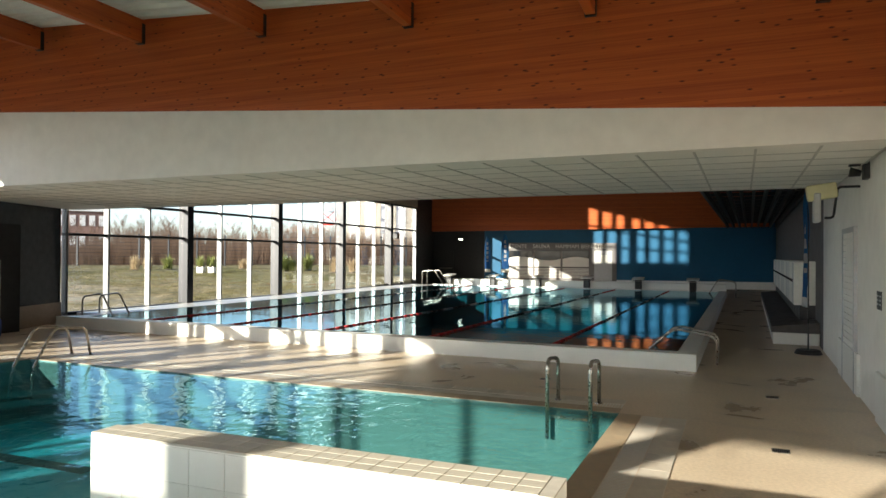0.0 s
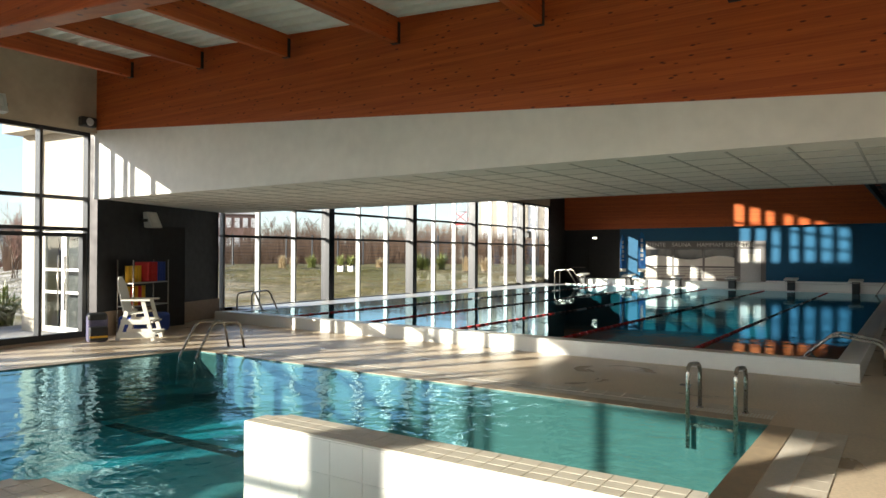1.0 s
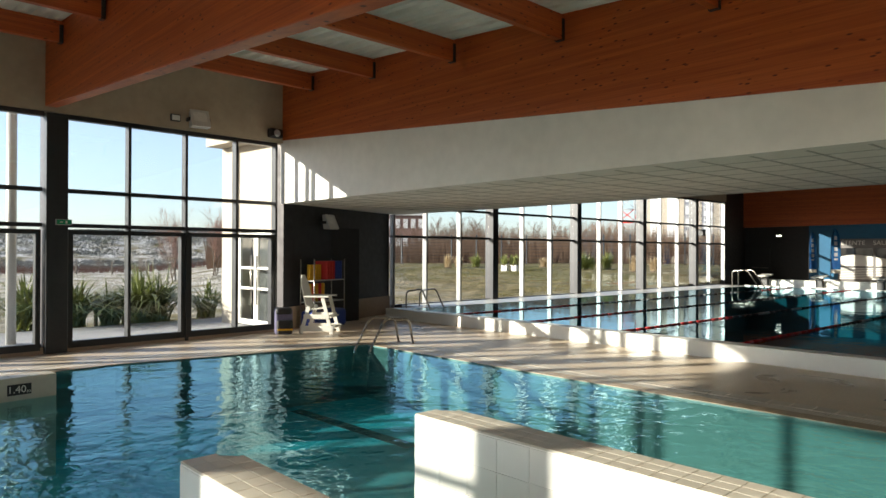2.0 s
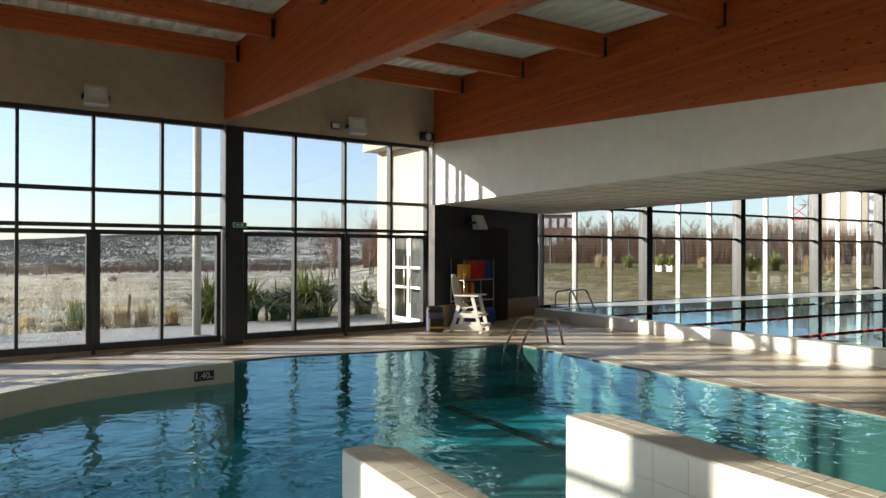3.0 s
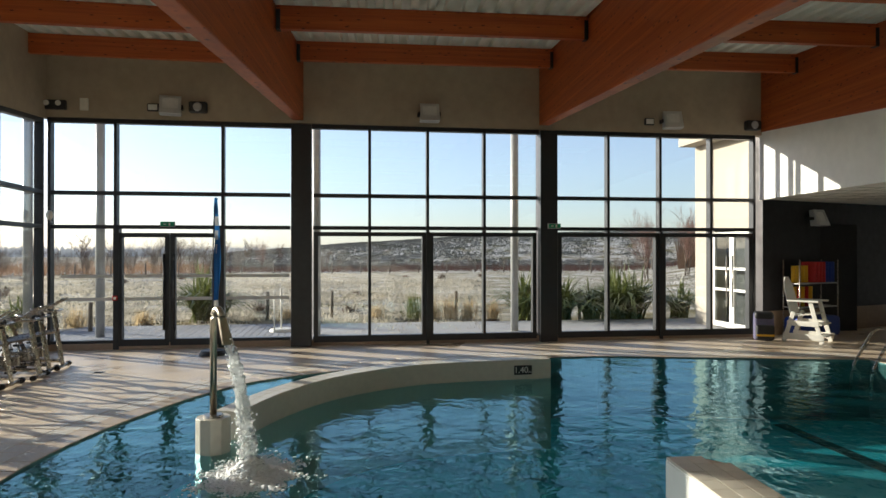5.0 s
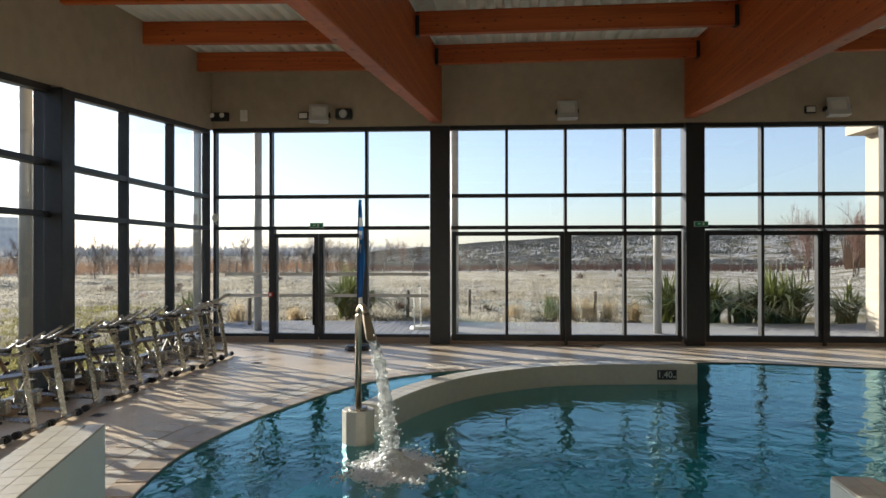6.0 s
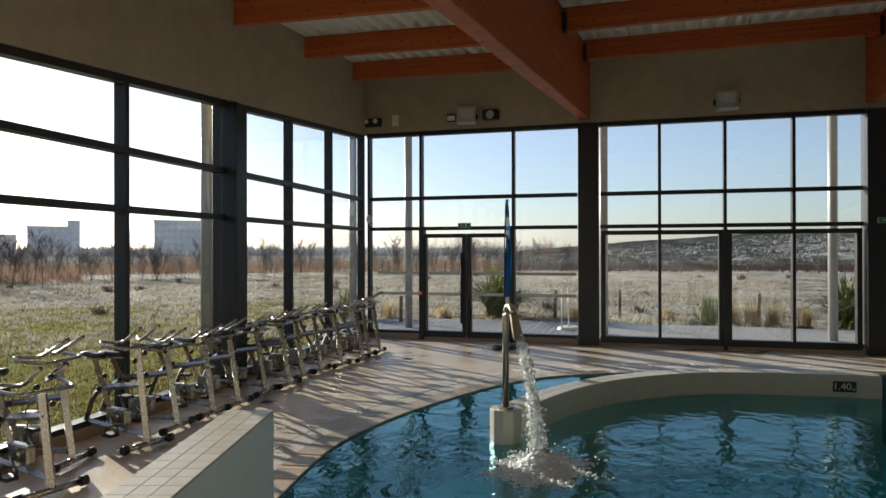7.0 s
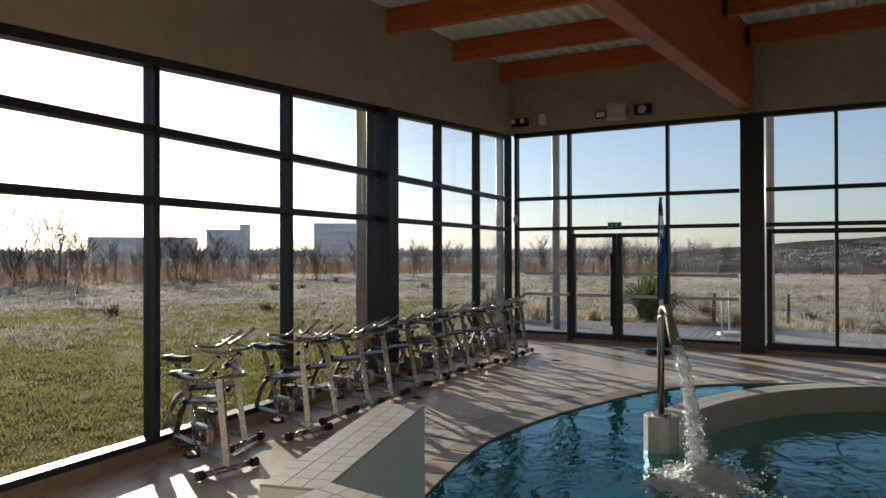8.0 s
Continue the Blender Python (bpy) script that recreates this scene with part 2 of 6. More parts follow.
def tube(bm, pts, r, n=8, r2=None, cap=True):
    pts = [Vector(p) for p in pts]
    rings = []
    up = Vector((0, 0, 1))
    for i, p in enumerate(pts):
        d = (pts[min(i + 1, len(pts) - 1)] - pts[max(i - 1, 0)]).normalized()
        a = d.cross(up if abs(d.z) < 0.95 else Vector((1, 0, 0))).normalized()
        b = d.cross(a).normalized()
        rr = r + ((r2 if r2 is not None else r) - r) * i / max(len(pts) - 1, 1)
        rings.append([bm.verts.new(p + rr * (a * math.cos(k * math.tau / n) + b * math.sin(k * math.tau / n))) for k in range(n)])
    for s, t in zip(rings, rings[1:]):
        for k in range(n):
            bm.faces.new((s[k], s[(k + 1) % n], t[(k + 1) % n], t[k])).smooth = True
    if cap and n > 2:
        bm.faces.new(rings[0][::-1])
        bm.faces.new(rings[-1])


def bend(pts, r=0.08, n=5):
    """A polyline with its inner corners rounded."""
    pts = [Vector(p) for p in pts]
    out = [pts[0]]
    for a, b, c in zip(pts, pts[1:], pts[2:]):
        u, v = (a - b), (c - b)
        k = min(r, u.length * 0.45, v.length * 0.45)
        p, q = b + u.normalized() * k, b + v.normalized() * k
        for i in range(n + 1):
            t = i / n
            out.append(p.lerp(b, t).lerp(b.lerp(q, t), t))
    return out + [pts[-1]]


def prism(bm, poly, z0, z1):
    hexa(bm, [(x, y, z0) for x, y in poly], [(x, y, z1) for x, y in poly])


def mesh(name, bm, mat):
    bmesh.ops.recalc_face_normals(bm, faces=bm.faces)
    me = bpy.data.meshes.new(name)
    bm.to_mesh(me)
    bm.free()
    for q in (mat if isinstance(mat, (list, tuple)) else [mat]):
        me.materials.append(q)
    return me


def part(name, bm, mat, parent, label="", at=None):
    ob = new(name, mesh(name, bm, mat))
    ob.parent = parent
    if at is not None:
        ob.matrix_basis = at
    return tagged(ob, label)


def thing(name, label, category="", group="", kind="", at=None):
    ob = tagged(new(name), label, category, group, kind)
    if at is not None:
        ob.matrix_basis = at
    return ob


def solid(name, bm, mat, label, category="", group="", kind="", at=None):
    ob = tagged(new(name, mesh(name, bm, mat)), label, category, group, kind)
    if at is not None:
        ob.matrix_basis = at
    return ob


def bevel(bm, w, seg=2):
    bmesh.ops.bevel(bm, geom=list(bm.edges), offset=w, segments=seg, affect="EDGES", profile=0.5)


def along(p, deg, d):
    return (p[0] + d * math.cos(radians(deg)), p[1] + d * math.sin(radians(deg)))


# ---------------------------------------------------------------- plan
K = (-9.80, 12.42)            # corner of the glass front and the pool beam
L = (-14.28, -0.95)           # corner of the two glass fronts
FRONT, SIDE, CROSS, LONG = 251.35, -16.7, -23.8, 66.2
FRONT_LEN = math.dist(K, L)
R0 = along(K, CROSS, 15.3)    # right-hand end of the beam
M = (-0.85, -4.98)
FAR_R, FAR_L = (18.2, 37.1), (-0.6, 41.6)
E2, D1 = (-1.5, 37.5), (-9.74, 17.34)
FALL = 0.0735                 # fall of the roof away from the glass front
front_at, side_at = pose(*K, 0, 0, 0, FRONT), pose(*L, 0, 0, 0, SIDE)
cross_at = pose(*K, 0, 0, 0, CROSS)
front2_at = pose(*E2, 0, 0, 0, math.degrees(math.atan2(D1[1] - E2[1], D1[0] - E2[0])))
right_at = pose(*M, 0, 0, 0, math.degrees(math.atan2(FAR_R[1] - M[1], FAR_R[0] - M[0])))


def roof_z(s):
    return 5.70 - FALL * s


# pools
POOL = [(2.02, 7.74), (-6.85, 11.35), (-9.2, 7.6), (-9.75, 5.6), (-9.88, 3.7), (-9.62, 2.05), (-9.02, 1.17), (-8.37, 0.56),
        (-7.42, -0.16), (-6.31, -0.72), (-4.95, -1.0), (-3.1, -1.2), (-1.2, 1.4), (0.15, 3.45)]


def spline(pts, n=8):
    pts = [Vector(p) for p in pts]
    out = []
    for i in range(len(pts) - 1):
        p0, p1, p2, p3 = pts[max(i - 1, 0)], pts[i], pts[i + 1], pts[min(i + 2, len(pts) - 1)]
        for k in range(n):
            t = k / n
            out.append(0.5 * ((2 * p1) + (p2 - p0) * t + (2 * p0 - 5 * p1 + 4 * p2 - p3) * t * t + (3 * p1 - p0 - 3 * p2 + p3) * t ** 3))
    return out + [pts[-1]]


# the curved shore runs from the second to the eleventh corner
POOL = POOL[:2] + [tuple(p) for p in spline(POOL[2:11], 5)] + POOL[11:]
LAP_NR, LAP_NL = (3.94, 10.53), (-9.2, 16.2)
LAP_LEN = 21.5
LAP_FR, LAP_FL = along(LAP_NR, LONG, LAP_LEN), along(LAP_NL, LONG, LAP_LEN)
LAP = [LAP_NR, LAP_FR, LAP_FL, LAP_NL]


def inset(poly, d):
    """The polygon moved inwards by d (corners given counter-clockwise)."""
    out = []
    for i, p in enumerate(poly):
        a, b, c = Vector(poly[i - 1]), Vector(p), Vector(poly[(i + 1) % len(poly)])
        n1 = Vector((-(b - a).y, (b - a).x)).normalized()
        n2 = Vector((-(c - b).y, (c - b).x)).normalized()
        q = (n1 + n2)
        q = q * (d / max(0.3, 1 + n1.dot(n2)))
        out.append((b.x + q.x, b.y + q.y))
    return out


def sheet(bm, outer, holes, z):
    loops = [[Vector((x, y, 0)) for x, y in poly] for poly in [outer, *holes]]
    vs = [bm.verts.new((p.x, p.y, z)) for loop in loops for p in loop]
    for tri in tessellate_polygon(loops):
        try:
            bm.faces.new([vs[i] for i in tri])
        except ValueError:
            pass
    for f in bm.faces:
        f.normal_update()
        if f.normal.z < 0:
            f.normal_flip()


def up_mesh(name, bm, mat):
    me = bpy.data.meshes.new(name)
    bm.to_mesh(me)
    bm.free()
    me.materials.append(mat)
    return me


OUTER = [L, M, FAR_R, FAR_L, E2, D1, K]
bm = bmesh.new()
sheet(bm, OUTER, [POOL, LAP], 0.0)
tagged(new("floor", up_mesh("floor", bm, DECK_FLOOR)), "beige resin pool deck with damp patches round both pools", "floor", kind="structure")
bm = bmesh.new()
sheet(bm, [(x, y) for x, y in OUTER], [], -2.2)
tagged(new("floor_slab", up_mesh("floor_slab", bm, POOL_DEEP)), "concrete slab beneath the two pool basins", "slab", kind="structure")


def basin(name, poly, z_top, depth, wall_mat, floor_mat, label):
    ob = thing(name, label, "pool", kind="structure")
    bm = bmesh.new()
    n = len(poly)
    for i in range(n):
        (x0, y0), (x1, y1) = poly[i], poly[(i + 1) % n]
        vs = [bm.verts.new(p) for p in ((x0, y0, -depth), (x1, y1, -depth), (x1, y1, z_top), (x0, y0, z_top))]
        bm.faces.new(vs)
    part("basin_wall", bm, wall_mat, ob)
    bm = bmesh.new()
    sheet(bm, poly, [], -depth)
    o = new("basin_floor", up_mesh("basin_floor", bm, floor_mat))
    o.parent = ob
    return ob


leisure = basin("leisure_pool", POOL, 0.0, 1.02, BASIN_SIDE, POOL_FLOOR, "tiled leisure pool with a curved edge and turquoise water")
bm = bmesh.new()
sheet(bm, inset(POOL, 0.003), [], -0.014)
water = tagged(new("water", up_mesh("water", bm, WATER)), "rippled turquoise water filling the leisure pool", "water", kind="structure")
LAP_Z, LAP_WZ = 0.27, 0.225
lap_in = inset(LAP, 0.30)
lap_pool = basin("lap_pool", lap_in, LAP_WZ + 0.002, 1.8, POOL_DEEP, POOL_DEEP, "lap pool with a raised white tiled edge")
bm = bmesh.new()
sheet(bm, inset(LAP, 0.303), [], LAP_WZ)
tagged(new("water", up_mesh("water", bm, LAP_WATER)), "calm dark teal water filling the lap pool", "water", kind="structure")
# raised walk between the lap pool and its windows, level with the water
def beside(p, d=0.1):
    """The point of the lap pool's window line abreast of p, d inside it."""
    a, b = Vector(D1), Vector(E2)
    u = (b - a).normalized()
    q = a + u * (Vector(p) - a).dot(u) + Vector((u.y, -u.x)) * d
    return (q.x, q.y)


walk_near = along(LAP_NL, LONG, 1.25)
bm = bmesh.new()
prism(bm, [walk_near, LAP_FL, beside(LAP_FL), beside(walk_near)], -0.01, LAP_WZ + 0.004)
bevel(bm, 0.01, 1)
solid("floor_walk", bm, POOL_WHITE, "pale raised walk between the lap pool and the windows", "floor", kind="structure")
# raised edge of the lap pool, side by side
for i in range(4):
    a, b = LAP[i], LAP[(i + 1) % 4]
    c, d = lap_in[(i + 1) % 4], lap_in[i]
    bm = bmesh.new()
    prism(bm, [a, b, c, d], -0.01, LAP_WZ + 0.007 if i == 2 else LAP_Z)
    bevel(bm, 0.012, 2)
    part("raised_edge", bm, POOL_WHITE, lap_pool, "white tiled raised pool edge")


# ---------------------------------------------------------------- glass fronts
def glazing(name, label, at, x0, x1, posts, pillars, transoms, top, sill=0.12, reveal=0.05, mat=ALU_DARK, post_mat=None, width=0.055, depth=0.17):
    """A glazed wall in its own plane: x along, y inwards. top(x) gives the height of the glass head."""
    ob = thing(name, label, "window", kind="structure", at=at)
    post_mat = post_mat or mat
    for x in posts:
        bm = bmesh.new()
        box(bm, x - width / 2, x + width / 2, -depth / 2, depth / 2, sill - 0.02, top(x))
        bevel(bm, 0.004, 1)
        part("mullion", bm, post_mat, ob)
    for a, b in pillars:
        bm = bmesh.new()
        box(bm, a, b, -0.16, 0.2, 0.0, top((a + b) / 2) + 0.02)
        bevel(bm, 0.006, 1)
        part("pillar", bm, mat, ob, "dark clad steel pillar")
    cuts = sorted([x0, x1] + list(posts) + [q for p in pillars for q in p])
    levels = [sill] + list(transoms)
    for a, b in zip(cuts, cuts[1:]):
        if any(abs(a - p) < 1e-6 and abs(b - q) < 1e-6 for p, q in pillars):
            continue
        h = width / 2
        for i, z in enumerate(levels):
            bm = bmesh.new()
            t = 0.035 if i else 0.05
            box(bm, a + h * 0.9, b - h * 0.9, -0.07, 0.07, z - t, z + t)
            part("transom" if i else "bottom_rail", bm, mat, ob)
        bm = bmesh.new()
        hexa(bm, [(a, -0.07, top(a) - 0.03), (b, -0.07, top(b) - 0.03), (b, 0.07, top(b) - 0.03), (a, 0.07, top(a) - 0.03)],
             [(a, -0.07, top(a) + 0.05), (b, -0.07, top(b) + 0.05), (b, 0.07, top(b) + 0.05), (a, 0.07, top(a) + 0.05)])
        part("head_rail", bm, mat, ob)
        for i, z in enumerate(levels):
            hi = levels[i + 1] if i + 1 < len(levels) else None
            za, zb = (hi, hi) if hi else (top(a), top(b))
            bm = bmesh.new()
            hexa(bm, [(a + h, -0.012, z), (b - h, -0.012, z), (b - h, 0.0, z), (a + h, 0.0, z)],
                 [(a + h, -0.012, za), (b - h, -0.012, zb), (b - h, 0.0, zb), (a + h, 0.0, za)])
            part("pane", bm, GLASS, ob, "clear glass pane")
    return ob


window_1 = glazing("window_1", "tall dark-framed glass front with doors to a terrace", front_at, 0.12, FRONT_LEN - 0.1,
                   [0.15, 1.12, 2.24, 3.36, 5.93, 7.06, 8.19, 10.93, 12.83, FRONT_LEN - 0.14],
                   [(4.47, 4.82), (9.29, 9.67)], [2.25, 2.87], lambda x: 4.18)
side_len = math.dist(L, M)
window_2 = glazing("window_2", "tall dark-framed glass front facing the frosty meadow", side_at, 0.1, side_len,
                   [0.13, 1.82, 3.43, 7.26, 9.11, 10.9, 12.65], [(5.05, 5.33)], [2.25, 2.87], lambda x: 4.16 - (FALL + 0.003) * x, width=0.06, depth=0.15)
len2 = math.dist(E2, D1)
piers = [len2 - 4.37 - 4.7 * k for k in range(4)]
window_3 = glazing("window_3", "long glass front of the lap pool hall", front2_at, 0.05, len2 - 0.05,
                   [q - 1.567 * j for q in piers for j in (1, 2) if q - 1.567 * j > 0.3] + [len2 - 1.4, len2 - 2.85, 0.15, len2 - 0.12],
                   [(q - 0.13, q + 0.13) for q in piers], [2.25, 3.12], lambda x: 4.35, sill=0.2, post_mat=ALU_GREY, width=0.06, depth=0.18)


# ---------------------------------------------------------------- walls
def wall(name, at, x0, x1, z0, z1, mat, label, thick=0.25, ztop=None, y0=None, kind="structure"):
    bm = bmesh.new()
    y1 = 0.0 if y0 is None else y0
    za, zb = (z1, z1) if ztop is None else ztop
    hexa(bm, [(x0, y1 - thick, z0), (x1, y1 - thick, z0), (x1, y1, z0), (x0, y1, z0)],
         [(x0, y1 - thick, za), (x1, y1 - thick, zb), (x1, y1, zb), (x0, y1, za)])
    return solid(name, bm, mat, label, "wall", kind=kind, at=at)


wall("wall_west_upper", front_at, -0.1, FRONT_LEN + 0.1, 4.235, 6.0, GREY_WALL, "grey painted wall above the glass front", y0=0.1)
bm = bmesh.new()
SIDE_HEAD = 4.215 - (FALL + 0.003) * side_len
hexa(bm, [(-0.1, -0.15, 4.215), (side_len, -0.15, SIDE_HEAD), (side_len, 0.1, SIDE_HEAD), (-0.1, 0.1, 4.215)],
     [(-0.1, -0.15, 6.0), (side_len, -0.15, 6.0), (side_len, 0.1, 6.0), (-0.1, 0.1, 6.0)])
solid("wall_south_upper", bm, GREY_WALL, "grey painted wall above the glass front", "wall", kind="structure", at=side_at)
PLINTH = material("plinth", (0.36, 0.26, 0.18), 0.5, grain=0.1, grain_scale=12, stain=0.1)
for nm, at, ln in (("baseboard_west", front_at, FRONT_LEN), ("baseboard_south", side_at, side_len), ("baseboard_lap", front2_at, len2)):
    bm = bmesh.new()
    box(bm, 0, ln, -0.1, 0.085, -0.02, 0.115 if nm != "baseboard_lap" else 0.17)
    bevel(bm, 0.008, 1)
    solid(nm, bm, PLINTH, "low brown tiled plinth below the glass", "baseboard", kind="structure", at=at)
# unseen clerestory added to the lap pool hall; its sill climbs entrance-ward to place sun patches
C0, C1, HALL_TOP = 9.3, 17.7, 10.6


def sill_4(x):
    return 5.55 + 0.33 * (x - C0)


def head_4(x):
    return 8.8 + 0.15 * (x - C0)


window_4 = thing("window_4", "unseen sloping window band added to place sun patches on the end wall", "window", kind="structure", at=front2_at)
n4 = 7
for i in range(n4 + 1):
    x = C0 + (C1 - C0) * i / n4
    w = 0.22 if i == 3 else 0.07
    bm = bmesh.new()
    box(bm, x - w, x + w, -0.1, 0.1, sill_4(x) - 0.05, head_4(x) + 0.05)
    part("mullion", bm, ALU_GREY, window_4)
    if i == n4:
        continue
    x1 = C0 + (C1 - C0) * (i + 1) / n4
    for k in range(4):
        za, zb = sill_4(x) + (head_4(x) - sill_4(x)) * k / 3, sill_4(x1) + (head_4(x1) - sill_4(x1)) * k / 3
        bm = bmesh.new()
        hexa(bm, [(x + 0.07, -0.08, za - 0.06), (x1 - 0.07, -0.08, zb - 0.06), (x1 - 0.07, 0.08, zb - 0.06), (x + 0.07, 0.08, za - 0.06)],
             [(x + 0.07, -0.08, za + 0.06), (x1 - 0.07, -0.08, zb + 0.06), (x1 - 0.07, 0.08, zb + 0.06), (x + 0.07, 0.08, za + 0.06)])
        part("transom", bm, ALU_GREY, window_4)
    bm = bmesh.new()
    hexa(bm, [(x, -0.012, sill_4(x)), (x1, -0.012, sill_4(x1)), (x1, 0.0, sill_4(x1)), (x, 0.0, sill_4(x))],
         [(x, -0.012, head_4(x)), (x1, -0.012, head_4(x1)), (x1, 0.0, head_4(x1)), (x, 0.0, head_4(x))])
    part("pane", bm, GLASS, window_4, "clear glass pane")
wall("wall_lap_end", front2_at, 0, C0 - 0.08, 4.40, HALL_TOP, GREY_WALL, "wall above the far lap pool windows", y0=0.1)
wall("wall_lap_start", front2_at, C1 + 0.08, len2, 4.40, HALL_TOP, GREY_WALL, "wall above the near lap pool windows", y0=0.1)
wall("wall_lap_middle", front2_at, C0 - 0.08, C1 + 0.08, 4.40, 6, GREY_WALL, "wall below the high window band", ztop=(sill_4(C0) - 0.06, sill_4(C1) - 0.06), y0=0.1)
bm = bmesh.new()
hexa(bm, [(C0 - 0.08, -0.15, head_4(C0) + 0.06), (C1 + 0.08, -0.15, head_4(C1) + 0.06), (C1 + 0.08, 0.1, head_4(C1) + 0.06), (C0 - 0.08, 0.1, head_4(C0) + 0.06)],
     [(C0 - 0.08, -0.15, HALL_TOP), (C1 + 0.08, -0.15, HALL_TOP), (C1 + 0.08, 0.1, HALL_TOP), (C0 - 0.08, 0.1, HALL_TOP)])
solid("wall_lap_upper", bm, GREY_WALL, "wall above the high window band", "wall", kind="structure", at=front2_at)
wall("wall_far", pose(*FAR_L, 0, 0, 0, math.degrees(math.atan2(FAR_R[1] - FAR_L[1], FAR_R[0] - FAR_L[0]))) @ pose(0, 0, 0), 3.2, math.dist(FAR_L, FAR_R), 0.0, HALL_TOP, BLUE_WALL,
     "petrol blue painted end wall of the lap pool hall", thick=-0.25)
wall("wall_niche", pose(*FAR_L, 0, 0, 0, math.degrees(math.atan2(FAR_R[1] - FAR_L[1], FAR_R[0] - FAR_L[0]))), -1, 3.2, 0.0, HALL_TOP, DARK_WALL, "black wall of the corner niche", thick=-0.25)
wall("wall_niche_side", pose(*E2, 0, 0, 0, math.degrees(math.atan2(FAR_L[1] - E2[1], FAR_L[0] - E2[0]))), 0.0, 4.3, 0.0, HALL_TOP, DARK_WALL, "black side wall of the corner niche", thick=-0.2)
wall("wall_dark", pose(*K, 0, 0, 0, math.degrees(math.atan2(D1[1] - K[1], D1[0] - K[0]))), 0.12, math.dist(K, D1), 0.0, HALL_TOP, DARK_WALL, "black wall between the two glass fronts", thick=-0.25)
bm = bmesh.new()
box(bm, 0.12, math.dist(K, D1), -0.03, 0.0, 0.0, 0.52)
solid("baseboard_dark", bm, PLINTH, "tall brown tiled skirting on the black wall", "baseboard", kind="structure", at=pose(*K, 0, 0, 0, math.degrees(math.atan2(D1[1] - K[1], D1[0] - K[0]))))
rl = math.dist(M, FAR_R)
EAST_CUT = (right_at.inverted() @ Vector((*along(R0, LONG, 7.5), 0))).x
wall("wall_east", right_at, -0.2, EAST_CUT, 0.0, 6.0, WHITE_PAINT, "white painted side wall beside the pools")
wall("wall_east_dark", right_at, EAST_CUT, rl, 0.0, HALL_TOP, material("dark_grey_wall", (0.06, 0.06, 0.065), 0.6, grain=0.1, grain_scale=6), "dark grey side wall of the lap pool hall")
# beam with the white bulkhead below it, and the lowered ceiling behind
BL = math.dist(K, R0)
LIP = 5.0


wall("wall_lap_inner", cross_at, -2.2, BL, 3.2, HALL_TOP, GREY_WALL, "wall above the edge of the lowered ceiling", thick=0.2, y0=LIP - 0.005)


def glulam(name, p, deg, s0, s1, low, high, thick, label, side=0.0):
    """A sloping laminated beam from the glass front inwards."""
    bm = bmesh.new()
    hexa(bm, [(s0, side - thick / 2, low(s0)), (s1, side - thick / 2, low(s1)), (s1, side + thick / 2, low(s1)), (s0, side + thick / 2, low(s0))],
         [(s0, side - thick / 2, high(s0)), (s1, side - thick / 2, high(s1)), (s1, side + thick / 2, high(s1)), (s0, side + thick / 2, high(s0))])
    bevel(bm, 0.012, 2)
    return solid(name, bm, GLULAM, label, "beam", "roof beams", at=pose(*p, 0, 0, 0, deg))


glulam("roof_beam", K, CROSS, 0.0, BL + 0.3, lambda s: 4.31 - 0.074 * s, roof_z, 0.22, "deep orange laminated timber beam above the white bulkhead", 0.11)
bm = bmesh.new()
hexa(bm, [(0, 0.012, 2.88), (BL, 0.012, 2.88), (BL, 0.2, 2.88), (0, 0.2, 2.88)],
     [(0, 0.012, 4.31), (BL, 0.012, 4.31 - 0.074 * BL), (BL, 0.2, 4.31 - 0.074 * BL), (0, 0.2, 4.31)])
solid("wall_bulkhead", bm, WHITE_PAINT, "white plaster bulkhead below the timber beam", "wall", kind="structure", at=cross_at)
bm = bmesh.new()
hexa(bm, [(0.0, 0.02, 2.9), (BL, 0.02, 2.9), (BL, LIP, 2.9), (-2.2, LIP, 2.9)], [(0, 0.2, 3.2), (BL, 0.2, 3.2), (BL, LIP, 3.2), (-2.2, LIP, 3.2)])
for i in range(26):
    if i * 0.6 < BL:
        box(bm, BL - i * 0.6 - 0.012, BL - i * 0.6 + 0.012, 0.25, LIP - 0.02, 2.892, 2.9)
for j in range(1, 9):
    box(bm, 0.0, BL, 0.2 + j * 0.58, 0.22 + j * 0.58, 2.8935, 2.9)
bm.faces.ensure_lookup_table()
for f in bm.faces[6:]:
    f.material_index = 1
solid("ceiling_lowered", bm, [CEILING_TILE, CEILING_RAIL], "lowered white ceiling of square tiles", "ceiling", kind="structure", at=cross_at)

A0, B0, BEAM = (-13.02, 3.45), (-11.36, 7.98), -22.4
glulam("roof_beam", A0, BEAM, 0.0, 19.5, lambda s: 4.31 - FALL * s, roof_z, 0.2, "deep orange laminated timber beam across the leisure hall")
glulam("roof_beam", B0, BEAM, 0.0, 16.8, lambda s: 4.33 - FALL * s, roof_z, 0.2, "deep orange laminated timber beam across the leisure hall")


# purlins and the ribbed roof sheets
def rib(i, s):
    p, deg = ((K, CROSS), (B0, BEAM), (A0, BEAM), (L, SIDE))[i]
    return Vector(along(p, deg, s)).to_3d()


